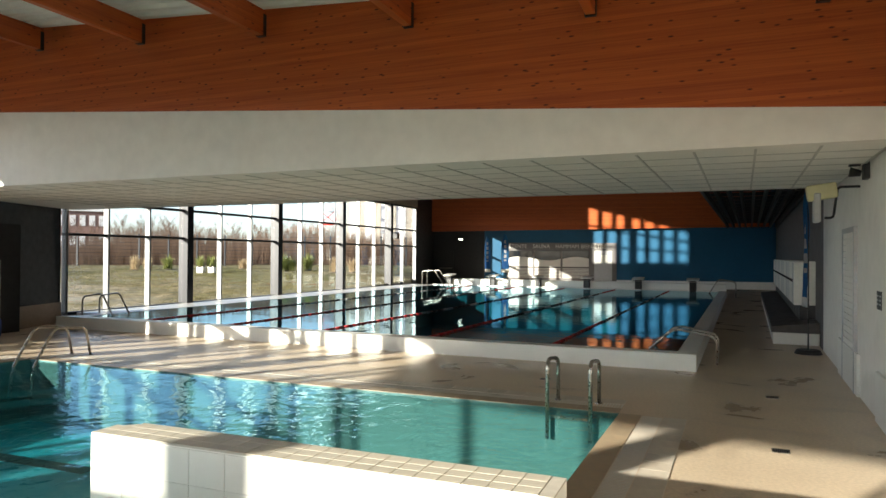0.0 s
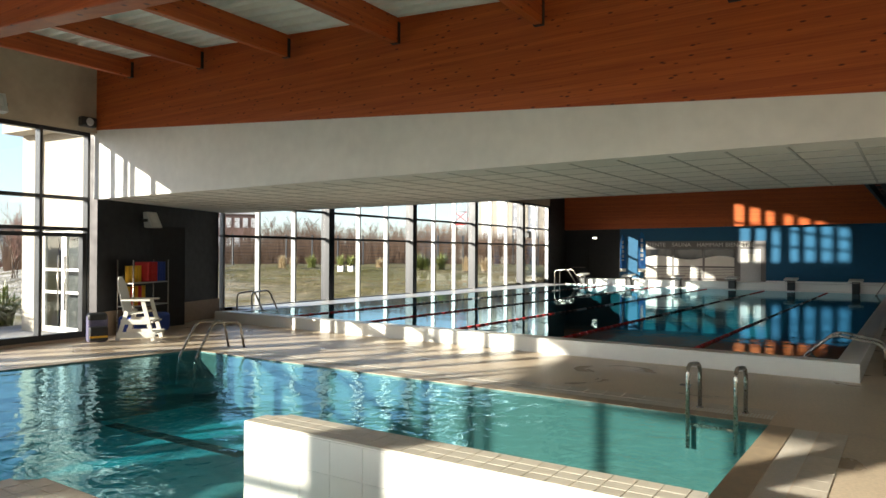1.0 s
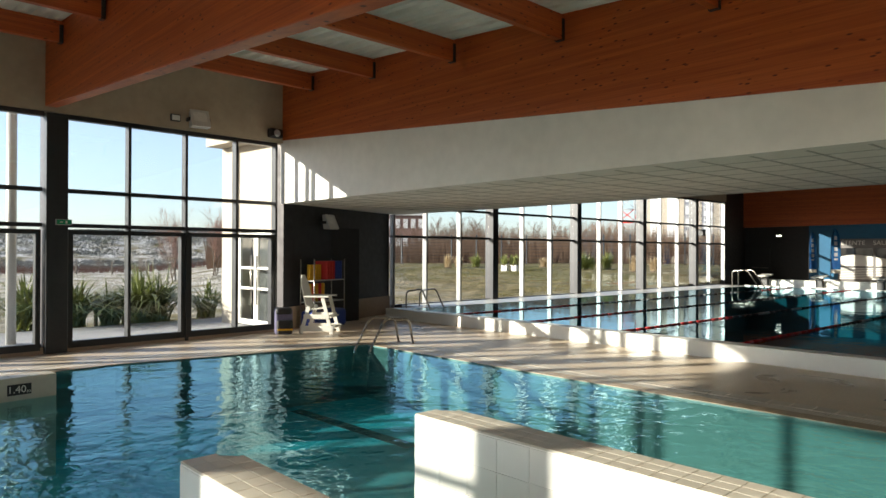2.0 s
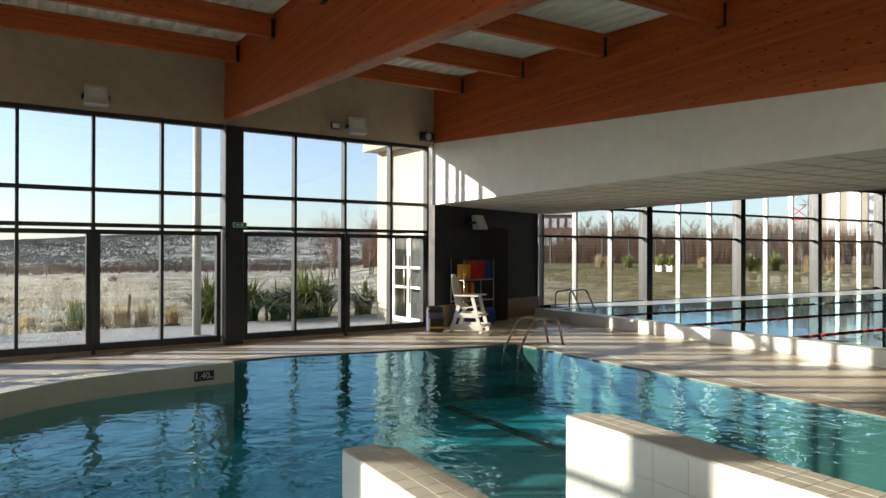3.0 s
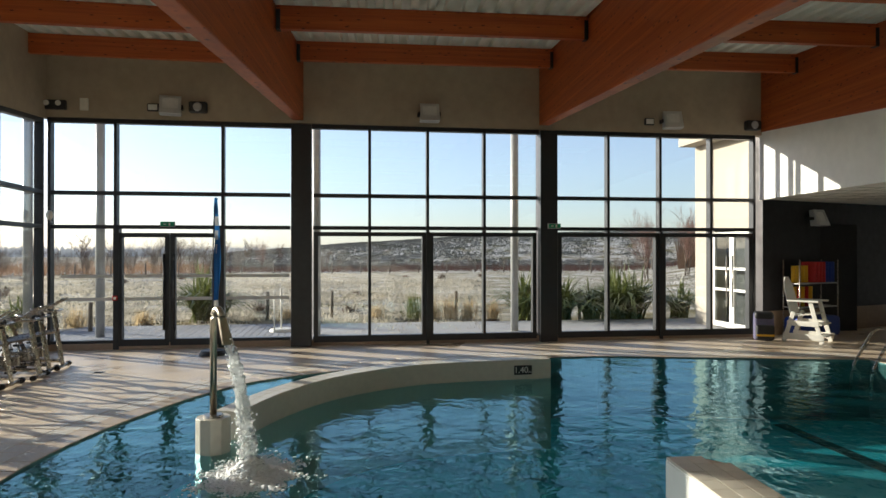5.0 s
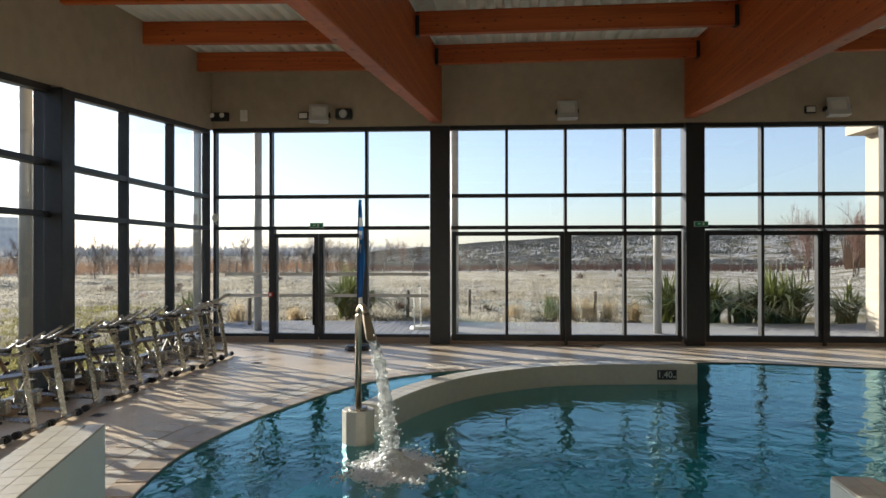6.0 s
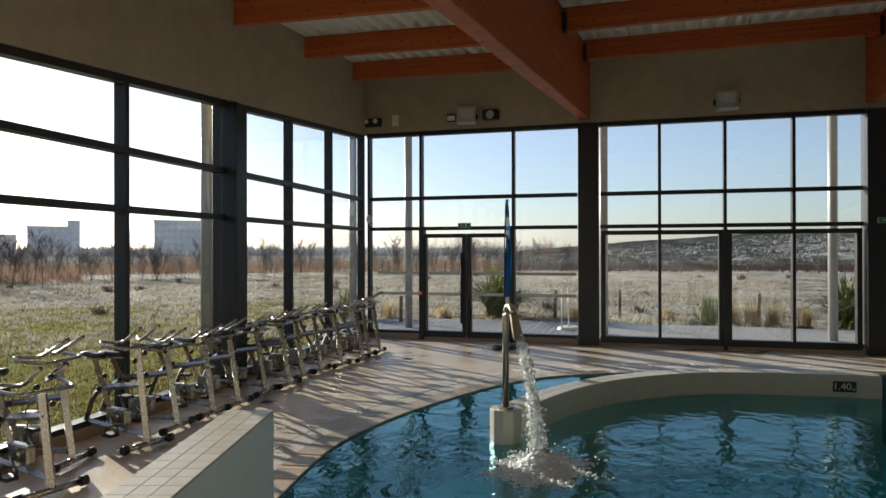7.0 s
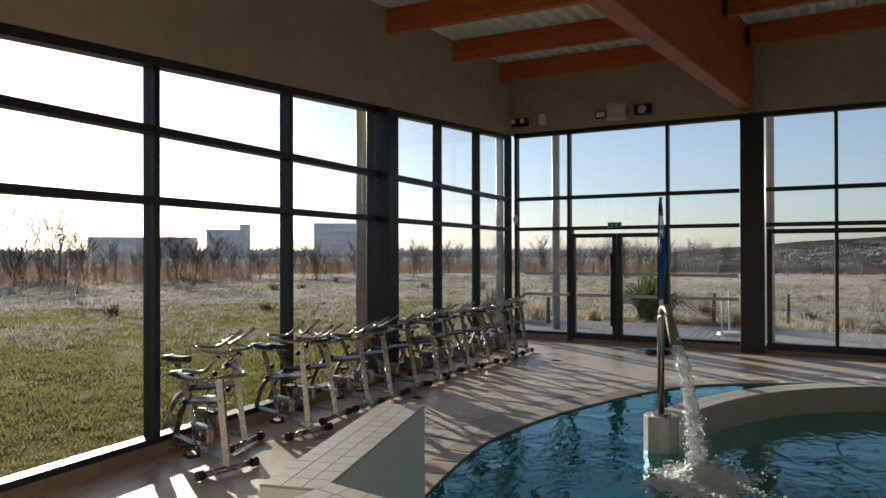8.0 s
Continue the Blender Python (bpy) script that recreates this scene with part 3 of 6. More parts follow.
BAYS = ((1.58, 1.42, 0.09), (1.30, 1.24, 0.11), (0.86, 0.80, 0.13))   # offsets along the two ribs of a bay, drop below the roof line
for k in range(8):
    for i in range(3):
        sa, sb, low = BAYS[i]
        s = sa + 2.18 * k
        a, b = rib(i, s), rib(i + 1, sb + 2.18 * k)
        d = (b - a).normalized()
        a, b = a + d * 0.11, b - d * (0.11 if i < 2 else -0.05)
        n = Vector((d.y, -d.x, 0)) * 0.055
        zt = roof_z(s) - low
        bm = bmesh.new()
        q = [a - n, b - n, b + n, a + n]
        hexa(bm, [(v.x, v.y, zt - 0.34) for v in q], [(v.x, v.y, zt) for v in q])
        bmesh.ops.translate(bm, verts=bm.verts, vec=-a)
        bmesh.ops.rotate(bm, verts=bm.verts, cent=(0, 0, 0), matrix=Matrix.Rotation(-math.atan2(d.y, d.x), 3, "Z"))
        bevel(bm, 0.008, 1)
        solid("purlin", bm, GLULAM, "orange laminated timber purlin between roof beams", "beam", "purlins", at=Matrix.Translation(a) @ Matrix.Rotation(math.atan2(d.y, d.x), 4, "Z"))
        for e, o in ((a, d), (b, -d)):
            if i == 2 and o == -d:
                continue
            bm = bmesh.new()
            for w in (-1, 1):
                v = n * w * 1.06
                box(bm, 0, 0.06, -0.004, 0.004, -0.345, -0.06, Matrix.Translation(v) @ Matrix.Rotation(math.atan2(o.y, o.x), 4, "Z"))
            box(bm, 0, 0.06, -0.058, 0.058, -0.352, -0.344, Matrix.Rotation(math.atan2(o.y, o.x), 4, "Z"))
            solid("joist_hanger", bm, ALU_DARK, "dark steel joist hanger on a roof beam", "bracket", "joist hangers", at=Matrix.Translation((e.x, e.y, zt)))
bm = bmesh.new()
for i in range(3):
    a0, a1, b0, b1 = rib(i, -0.3), rib(i, 18.5), rib(i + 1, -0.3), rib(i + 1, 18.5)
    n = int((b0 - a0).length / 0.25)
    prof = []
    for k in range(n):
        prof += [(k / n, 0.075), ((k + 0.42) / n, 0.075), ((k + 0.52) / n, 0.0), ((k + 0.9) / n, 0.0)]
    prof.append((1.0, 0.075))
    rows = []
    for f, h in prof:
        p, q = a0.lerp(b0, f), a1.lerp(b1, f)
        rows.append([bm.verts.new((p.x, p.y, roof_z(-0.3) - BAYS[i][2] + 0.012 + h)), bm.verts.new((q.x, q.y, roof_z(18.5) - BAYS[i][2] + 0.012 + h))])
    for r, t in zip(rows, rows[1:]):
        bm.faces.new((r[0], r[1], t[1], t[0]))
solid("ceiling_deck", bm, STEEL_DECK, "white ribbed steel roof sheets above the purlins", "ceiling", kind="structure")
bm = bmesh.new()
prism(bm, [along(along(K, CROSS, -2.5), LONG, LIP), along(along(K, CROSS, 18), LONG, LIP), along(K, CROSS, 20), (3, -8), (-16, -2.5), along(K, CROSS, -1)], 5.9, 6.1)
solid("roof_leisure", bm, GREY_WALL, "flat roof build-up over the leisure hall", "roof", kind="structure")
bm = bmesh.new()
prism(bm, [along(K, CROSS, -0.3), along(K, CROSS, 17.5), (20, 38), (-1, 43), (-2, 38), (-10.2, 17.4)], HALL_TOP, HALL_TOP + 0.2)
solid("ceiling_lap", bm, GREY_WALL, "high ceiling of the lap pool hall", "ceiling", kind="structure")
far_deg = math.degrees(math.atan2(FAR_R[1] - FAR_L[1], FAR_R[0] - FAR_L[0]))
bm = bmesh.new()
hexa(bm, [(-0.8, -0.35, 3.2), (19, -0.35, 3.46), (19, -0.12, 3.46), (-0.8, -0.12, 3.2)], [(-0.8, -0.35, 6.2), (19, -0.35, 6.2), (19, -0.12, 6.2), (-0.8, -0.12, 6.2)])
solid("roof_beam", bm, GLULAM, "deep orange timber beam across the far end wall", "beam", "roof beams", at=pose(*FAR_L, 0, 0, 0, far_deg))


# ---------------------------------------------------------------- leisure pool: low walls, rim, fountain, rails
JOINT = material("tile_joint", (0.50, 0.47, 0.41), 0.8, grain=0.1, grain_scale=20)


def tile_mesh(name, w, d, h, mat):
    bm = bmesh.new()
    box(bm, -w / 2, w / 2, -d / 2, d / 2, 0, h)
    top = [e for e in bm.edges if all(v.co.z > h - 1e-4 for v in e.verts)]
    bmesh.ops.bevel(bm, geom=top, offset=0.0012, segments=1, affect="EDGES")
    return mesh(name, bm, mat)


def put_piece(name, me, parent, m):
    ob = new(name, me)
    ob.parent = parent
    ob.matrix_basis = m
    return ob


def pool_wall(p, deg, length, width, top, label, round_end=True):
    """A tiled wall that stands in the pool: white sides, beige tiles on its top, one end rounded."""
    ob = thing("pool_wall", label, "wall", "low pool walls", at=pose(p[0], p[1], 0, 0, 0, deg))
    bm = bmesh.new()
    pts = [(length, 0), (length, width)]
    if round_end:
        pts += [(width * 0.8 * (1 - math.sin(a * math.pi / 16)), width - width * 0.8 * (1 - math.cos(a * math.pi / 16))) for a in range(9)] + [(0, 0)]
    else:
        pts += [(0, width), (0, 0)]
    prism(bm, pts, -1.34, top - 0.012)
    part("wall_body", bm, POOL_WHITE, ob, "white rendered wall body")
    bm = bmesh.new()
    prism(bm, [(x, y) for x, y in pts], top - 0.0125, top - 0.002)
    part("joint_bed", bm, JOINT, ob)
    rows, step = 3, 0.125
    me = tile_mesh("tile", 0.1215, abs(width) / rows - 0.0035, 0.0125, POOL_BEIGE)
    n = int(length / step)
    for i in range(n):
        for j in range(rows):
            x, y = (i + 0.5) * step, (j + 0.5) * width / rows
            if round_end and x < width * 0.8 and y > width * 0.55 and (x - width * 0.8) ** 2 + (y - width * 0.2) ** 2 > (width * 0.72) ** 2:
                continue
            put_piece("tile", me, ob, pose(x, y, top - 0.012))
    face = tile_mesh("face_tile", 0.2475, 0.1975, 0.004, POOL_WHITE)
    for i in range(int(length / 0.25)):
        for j in range(4):
            put_piece("face_tile", face, ob, pose((i + 0.5) * 0.25, 0.0, top - 0.12 - j * 0.2, 90))
    return ob


pool_wall((-2.1, 4.14), -22.0, 2.82, 0.29, 0.70, "low white pool wall topped with small beige tiles")
pool_wall((-2.73, 2.68), -22.5, 2.3, 0.29, 0.70, "short white pool wall topped with small beige tiles")
pool_wall((-3.06, -1.43), 175.5, 1.77, -0.32, 0.70, "angled tiled pool wall beside the exercise bikes", False)
pool_wall((-3.13, -1.10), 63, 2.25, -0.30, 0.70, "tiled pool wall meeting the angled wall", False)


arc = spline([(-7.98, 5.73), (-8.30, 4.5), (-8.36, 3.6), (-8.05, 2.6), (-7.45, 1.8), (-6.72, 1.18)], 7)
ob = thing("curved_pool_wall", "curved beige tiled wall standing in the leisure pool", "wall")
bm = bmesh.new()
ring = []
for i, p in enumerate(arc):
    d = (arc[min(i + 1, len(arc) - 1)] - arc[max(i - 1, 0)]).normalized()
    nrm = Vector((d.y, -d.x))
    if nrm.x > 0:
        nrm = -nrm
    q = p + nrm * 0.27
    ring.append([bm.verts.new((v.x, v.y, z)) for v, z in ((p, -1.34), (p, 0.25), (q, 0.25), (q, -1.34))])
for a, b in zip(ring, ring[1:]):
    for k in range(3):
        bm.faces.new((a[k], a[k + 1], b[k + 1], b[k]))
bm.faces.new(ring[0])
bm.faces.new(ring[-1][::-1])
part("wall_body", bm, POOL_BEIGE, ob)
for i in range(len(arc) - 1):
    a, b = arc[i], arc[i + 1]
    d = (b - a).normalized()
    nrm = Vector((d.y, -d.x))
    nrm = -nrm if nrm.x > 0 else nrm
    ang = math.degrees(math.atan2(d.y, d.x))
    for j in range(2):
        c = (a + b) / 2 + nrm * (0.07 + 0.13 * j)
        put_piece("cap_tile", tile_mesh("cap_tile", (b - a).length * 0.97, 0.124, 0.012, POOL_BEIGE), ob, pose(c.x, c.y, 0.249, 0, 0, ang))


def text_mesh(body, size, depth=0.002):
    cu = bpy.data.curves.new("text", "FONT")
    cu.body, cu.size, cu.extrude, cu.align_x, cu.align_y = body, size, depth, "CENTER", "CENTER"
    tmp = new("text_tmp", cu)
    me = bpy.data.meshes.new_from_object(tmp.evaluated_get(bpy.context.evaluated_depsgraph_get()))
    bpy.data.objects.remove(tmp)
    bpy.data.curves.remove(cu)
    return me


def lettering(body, size, mat, parent, m):
    me = text_mesh(body, size)
    me.materials.clear()
    me.materials.append(mat)
    ob = new("lettering", me)
    ob.parent = parent
    ob.matrix_basis = m
    return ob


p, q = arc[1], arc[4]
d = (q - p).normalized()
c = p + d * 0.30
nrm = Vector((-d.y, d.x)) if -d.y > 0 else Vector((d.y, -d.x))
sign_at = pose(c.x + nrm.x * 0.02, c.y + nrm.y * 0.02, 0.12, 90, 0, math.degrees(math.atan2(nrm.y, nrm.x)) + 90)
sign = thing("depth_sign", "small black depth sign on the curved pool wall", "sign", at=sign_at)
bm = bmesh.new()
box(bm, -0.13, 0.13, -0.065, 0.065, -0.01, 0.006)
bevel(bm, 0.003, 1)
part("plate", bm, BLACK_PLASTIC, sign)
lettering("1.40", 0.12, WHITE_PLASTIC, sign, pose(-0.03, 0, 0.008))
lettering("m", 0.06, WHITE_PLASTIC, sign, pose(0.10, -0.025, 0.008))

bm = bmesh.new()
prism(bm, [(-7.45, 9.75), (-7.38, 9.97), (-4.46, 8.86), (-4.54, 8.64)], -1.02, -1.012)
part("floor_stripe", bm, DARK_WALL, leisure, "dark tiled stripe on the pool floor")
# rim of the leisure pool: tiles and gutter along its edge
rim = thing("pool_rim", "beige tiled rim round the leisure pool", "rim", kind="structure")
edge = POOL[:-3]
tile_a = tile_mesh("rim_tile", 0.243, 0.243, 0.012, RIM_TILE)
tile_b = tile_mesh("rim_tile", 0.247, 0.243, 0.012, RIM_TAN)
gutter_runs = []
for i in range(len(edge)):
    a, b = Vector(POOL[i]), Vector(POOL[(i + 1) % len(POOL)])
    if i == len(edge) - 1:
        a, b = Vector(POOL[-1]), Vector(POOL[0])
    d = (b - a)
    ln = d.length
    d.normalize()
    nrm = Vector((d.y, -d.x))
    ang = math.degrees(math.atan2(d.y, d.x))
    k = max(1, round(ln / 0.25))
    for j in range(k):
        for row in (0, 1):
            cpos = a + d * (ln * (j + 0.5) / k) + nrm * (0.125 + 0.48 * row)
            put_piece("rim_tile", tile_a if row else tile_b, rim, pose(cpos.x, cpos.y, -0.006, 0, 0, ang))
    gutter_runs.append((a + nrm * 0.365, b + nrm * 0.365, ang, ln))
GRATE = material("gutter_grate", (0.78, 0.76, 0.71), 0.5, grain=0.08, grain_scale=20)
grate = thing("gutter_grate", "pale slatted overflow gutter grate beside the pool rim", "drain")
slat_bm = bmesh.new()
for a, b, ang, ln in gutter_runs:
    for j in range(int(ln / 0.035)):
        c = a.lerp(b, (j + 0.5) * 0.035 / ln)
        m = pose(c.x, c.y, 0, 0, 0, ang)
        vs = [slat_bm.verts.new(m @ Vector(v)) for v in ((-0.011, -0.11, 0.004), (0.011, -0.11, 0.004), (0.011, 0.11, 0.004), (-0.011, 0.11, 0.004))]
        slat_bm.faces.new(vs)
ob = new("slats", mesh("slats", slat_bm, GRATE))
ob.parent = grate
tagged(ob, kind="stuff")

# fountain spout with its jet
SP = (-6.47, 0.9)
spout = thing("water_spout", "bent steel water spout on a beige tiled pedestal", "fountain", at=pose(SP[0], SP[1], 0))
bm = bmesh.new()
bmesh.ops.create_cone(bm, cap_ends=True, segments=10, radius1=0.155, radius2=0.155, depth=1.64)
bmesh.ops.translate(bm, verts=bm.verts, vec=(0, 0, -0.52))
bevel(bm, 0.006, 1)
part("pedestal", bm, POOL_BEIGE, spout)
bm = bmesh.new()
bmesh.ops.create_cone(bm, cap_ends=True, segments=24, radius1=0.09, radius2=0.085, depth=0.02)
bmesh.ops.translate(bm, verts=bm.verts, vec=(0, 0, 0.31))
part("flange", bm, STEEL, spout)
dj = Vector((0.98, 0.20, 0)).normalized()
bm = bmesh.new()
path = [(0, 0, 0.31), (0, 0, 1.12)]
path += [tuple(dj * (0.11 - 0.11 * math.cos(a)) + Vector((0, 0, 1.17 + 0.11 * math.sin(a)))) for a in [k * math.pi * 0.86 / 10 for k in range(11)]]
tube(bm, path, 0.031, 14)
part("pipe", bm, SPOUT_STEEL, spout, "polished steel pipe")
end = Vector(path[-1])
bm = bmesh.new()
dn = (end - Vector(path[-2])).normalized()
side = Vector((-dj.y, dj.x, 0))
lo = [end + side * a * 0.032 + dj * b * 0.03 for a, b in ((-1, -1), (1, -1), (1, 1), (-1, 1))]
hi = [end + dn * 0.27 + side * a * 0.05 + dj * b * 0.02 for a, b in ((-1, -1), (1, -1), (1, 1), (-1, 1))]
hexa(bm, lo, hi)
bevel(bm, 0.006, 1)
part("nozzle", bm, SPOUT_STEEL, spout, "flat flared nozzle")
JET = bpy.data.materials.new("falling_water")
JET.use_nodes = True
jb = JET.node_tree.nodes["Principled BSDF"]
jb.inputs["Base Color"].default_value = (0.93, 0.95, 0.95, 1)
jb.inputs["Roughness"].default_value = 0.12
jb.inputs["Transmission Weight"].default_value = 0.82
jb.inputs["IOR"].default_value = 1.25
let_through(JET, 0.2, (0.9, 0.92, 0.92))
FOAM = let_through(material("foam", (0.98, 0.98, 0.98), 0.35, grain=0.1, grain_scale=30, bump=0.3, bump_scale=60), 0.45, (0.97, 0.98, 0.98))
ball = bmesh.new()
bmesh.ops.create_icosphere(ball, subdivisions=1, radius=1)
BALL = [v.co.copy() for v in ball.verts], [[v.index for v in f.verts] for f in ball.faces]
ball.free()


def beads(name, places, mat, parent, label=""):
    """Many small drops in one mesh: places gives centre, width and height."""
    vs, fs = [], []
    for c, w, h in places:
        k = len(vs)
        vs += [(c[0] + v.x * w, c[1] + v.y * w, c[2] + v.z * h) for v in BALL[0]]
        fs += [[k + i for i in f] for f in BALL[1]]
    me = bpy.data.meshes.new(name)
    me.from_pydata(vs, [], fs)
    for f in me.polygons:
        f.use_smooth = True
    me.materials.append(mat)
    ob = new(name, me)
    ob.parent = parent
    return tagged(ob, label, kind="stuff")


rnd = random.Random(5)
start = end + dn * 0.27
jet = thing("water_jet", "clear bubbling water falling from the spout", "water", at=pose(SP[0], SP[1], 0))
bm = bmesh.new()
prev = None
reach, drop = 0.50, start.z + 0.04
for i in range(111):
    t = i / 110
    cpt = start + dj * (reach * (t ** 0.62) + 0.02) + Vector((0, 0, -drop * t))
    wide = 0.044 + 0.012 * t
    row = []
    for k in range(14):
        a = k * math.tau / 14
        nz = noise.noise(Vector((math.cos(a) * 1.9, math.sin(a) * 1.9, t * 15))) * (0.5 + 0.9 * t) + noise.noise(Vector((math.cos(a) * 4, math.sin(a) * 4, t * 55))) * (0.35 + 0.5 * t)
        v = cpt + side * math.cos(a) * wide * (1 + nz) + dj * math.sin(a) * (0.028 + 0.03 * t) * (1 + nz)
        row.append(bm.verts.new(v))
    if prev:
        for k in range(14):
            bm.faces.new((prev[k], prev[(k + 1) % 14], row[(k + 1) % 14], row[k])).smooth = True
    prev = row
part("stream", bm, JET, jet)
drops = []
for i in range(1500):
    t = rnd.random() ** 0.6
    cpt = start + dj * (reach * (t ** 0.62)) + Vector((0, 0, -drop * t)) + Vector((rnd.gauss(0, 0.018 + 0.03 * t), rnd.gauss(0, 0.018 + 0.03 * t), rnd.gauss(0, 0.03)))
    if cpt.z > -0.03:
        r = rnd.uniform(0.003, 0.009)
        drops.append((cpt, r, r * 1.5))
beads("spray", drops, JET, jet)
land = start + dj * reach
drops = []
for i in range(9500):
    r, a = abs(rnd.gauss(0, 0.17)) + (0.08 * rnd.random()), rnd.random() * math.tau
    r *= 1 + 0.35 * math.sin(a * 5 + 1) * math.sin(a * 3)
    h = max(0.0, 0.15 * math.exp(-(r / 0.14) ** 2)) * rnd.random() ** 1.5
    q = (rnd.uniform(0.006, 0.018) if rnd.random() < 0.9 else 0.026) * math.exp(-r * 1.4)
    drops.append(((land.x + r * math.cos(a), land.y + r * math.sin(a), -0.010 + h), q * 1.6, q * 0.6))
beads("splash", drops, FOAM, jet, "white foam where the jet lands")


# ---------------------------------------------------------------- pool ladders and handrails
def rail_pair(name, label, at, profile, gap=0.55, r=0.021, steps=0):
    ob = thing(name, label, "ladder", "pool handrails", at=at)
    for y in (-gap / 2, gap / 2):
        bm = bmesh.new()
        tube(bm, bend([(x, y, z) for x, z in profile], 0.14, 6), r, 10)
        part("handrail", bm, STEEL, ob)
        for x, z in (profile[0], profile[-1]):
            if z > -0.02:
                bm = bmesh.new()
                bmesh.ops.create_cone(bm, cap_ends=True, segments=14, radius1=0.045, radius2=0.04, depth=0.015, matrix=Matrix.Translation((x, y, z + 0.008)))
                part("flange", bm, STEEL, ob)
    for k in range(steps):
        bm = bmesh.new()
        box(bm, -0.05, 0.05, -gap / 2, gap / 2, -0.115 - 0.25 * k, -0.085 - 0.25 * k)
        part("tread", bm, STEEL, ob)
    return ob


hoop = [(-0.06, -0.9), (-0.06, 0.70), (0.5, 0.70), (0.5, 0.0)]
rail_pair("pool_ladder", "steel pool ladder hooped over the pool edge", pose(1.51, 7.96, 0, 0, 0, LONG), [(-0.1, -0.35), (-0.1, 0.58), (0.42, 0.52), (0.42, 0.0)], 0.5, 0.024, 1)
rail_pair("pool_ladder", "sloping steel handrails at the pool corner", pose(-6.42, 11.2, 0, 0, 0, 80), [(-0.64, -0.5), (-0.60, -0.04), (-0.14, 0.56), (0.58, 0.50), (0.72, 0.0)], 0.36, 0.022)
rail_pair("pool_ladder", "steel handrails over the raised lap pool edge", pose(*along(along(LAP_NR, LONG, 1.0), CROSS + 180, 0.15), LAP_WZ, 0, 0, CROSS), [(-0.95, -0.3), (-0.25, 0.36), (0.42, 0.25), (0.42, -0.2)], 0.5, 0.022)
rail_pair("pool_ladder", "dark steel handrails at the lap pool corner", pose(*along(along(LAP_NL, LONG, 1.2), CROSS, 0.2), LAP_Z, 0, 0, CROSS + 180), [(-0.75, -0.3), (-0.2, 0.5), (0.5, 0.4), (0.5, -0.2)], 0.5, 0.022)
rail_pair("pool_ladder", "steel handrails at the far corner of the lap pool", pose(*along(along(LAP_FR, LONG, -1.2), CROSS + 180, 0.1), LAP_Z, 0, 0, CROSS), [(-0.7, -0.3), (-0.2, 0.55), (0.5, 0.45), (0.5, -0.2)], 0.5, 0.022)
rail_pair("pool_ladder", "steel handrails at the far corner beside the windows", pose(*along(along(LAP_FL, LONG, -1.2), CROSS, 0.6), LAP_Z, 0, 0, CROSS + 180), [(-0.9, -0.3), (-0.2, 0.75), (0.5, 0.7), (0.5, -0.2)], 0.6, 0.026)

# ---------------------------------------------------------------- lap pool: ropes, platform, starting blocks
W_LAP = math.dist(LAP_NL, LAP_NR)
for k in range(1, 6):
    a = along(along(LAP_NL, CROSS, W_LAP * k / 6), LONG, 0.32)
    rope = thing("lane_rope", "floating lane rope of red, white and dark discs", "lane rope", "lane ropes", at=pose(a[0], a[1], LAP_WZ - 0.012, 0, 0, LONG))
    bms = {n: bmesh.new() for n in ("red", "white", "dark")}
    n = int((LAP_LEN - 0.7) / 0.35)
    for i in range(n):
        key = "red" if i < 14 or i > n - 10 else ("white" if (i // 2) % 3 == 0 else "dark")
        tube(bms[key], [(i * 0.35 + 0.02, 0, 0.0), (i * 0.35 + 0.33, 0, 0.0)], 0.042, 8)
    for key, m in (("red", RED), ("white", GREY_PLASTIC), ("dark", BLACK_PLASTIC)):
        tagged(part("float_" + key, bms[key], m, rope, key + " rope floats"), kind="stuff")
plat = along(LAP_FL, LONG, 0.02)
bm = bmesh.new()
box(bm, 1.0, W_LAP, 0.0, 0.6, 0.0, 0.56)
bevel(bm, 0.015, 2)
solid("start_platform", bm, POOL_WHITE, "white tiled starting platform behind the lap pool", "platform", kind="structure", at=pose(plat[0], plat[1], 0, 0, 0, CROSS))
for k in range(6):
    c = along(along(plat, CROSS, W_LAP * (k + 0.42) / 6), LONG, -0.12)
    sb = thing("starting_block", "starting block with a pale top on a black post", "starting block", "starting blocks", at=pose(c[0], c[1], 0.5, 0, 0, CROSS))
    bm = bmesh.new()
    box(bm, -0.14, 0.14, -0.1, 0.1, -0.3, 0.24)
    bevel(bm, 0.01, 1)
    part("post", bm, BLACK_PLASTIC, sb)
    bm = bmesh.new()
    hexa(bm, [(-0.26, -0.3, 0.20), (0.26, -0.3, 0.20), (0.26, 0.3, 0.26), (-0.26, 0.3, 0.26)], [(-0.26, -0.3, 0.25), (0.26, -0.3, 0.25), (0.26, 0.3, 0.32), (-0.26, 0.3, 0.32)])
    bevel(bm, 0.01, 1)
    part("top_plate", bm, WHITE_PLASTIC, sb)
    bm = bmesh.new()
    tube(bm, [(-0.2, -0.31, 0.15), (0.2, -0.31, 0.15)], 0.015, 6)
    part("grip", bm, STEEL, sb)

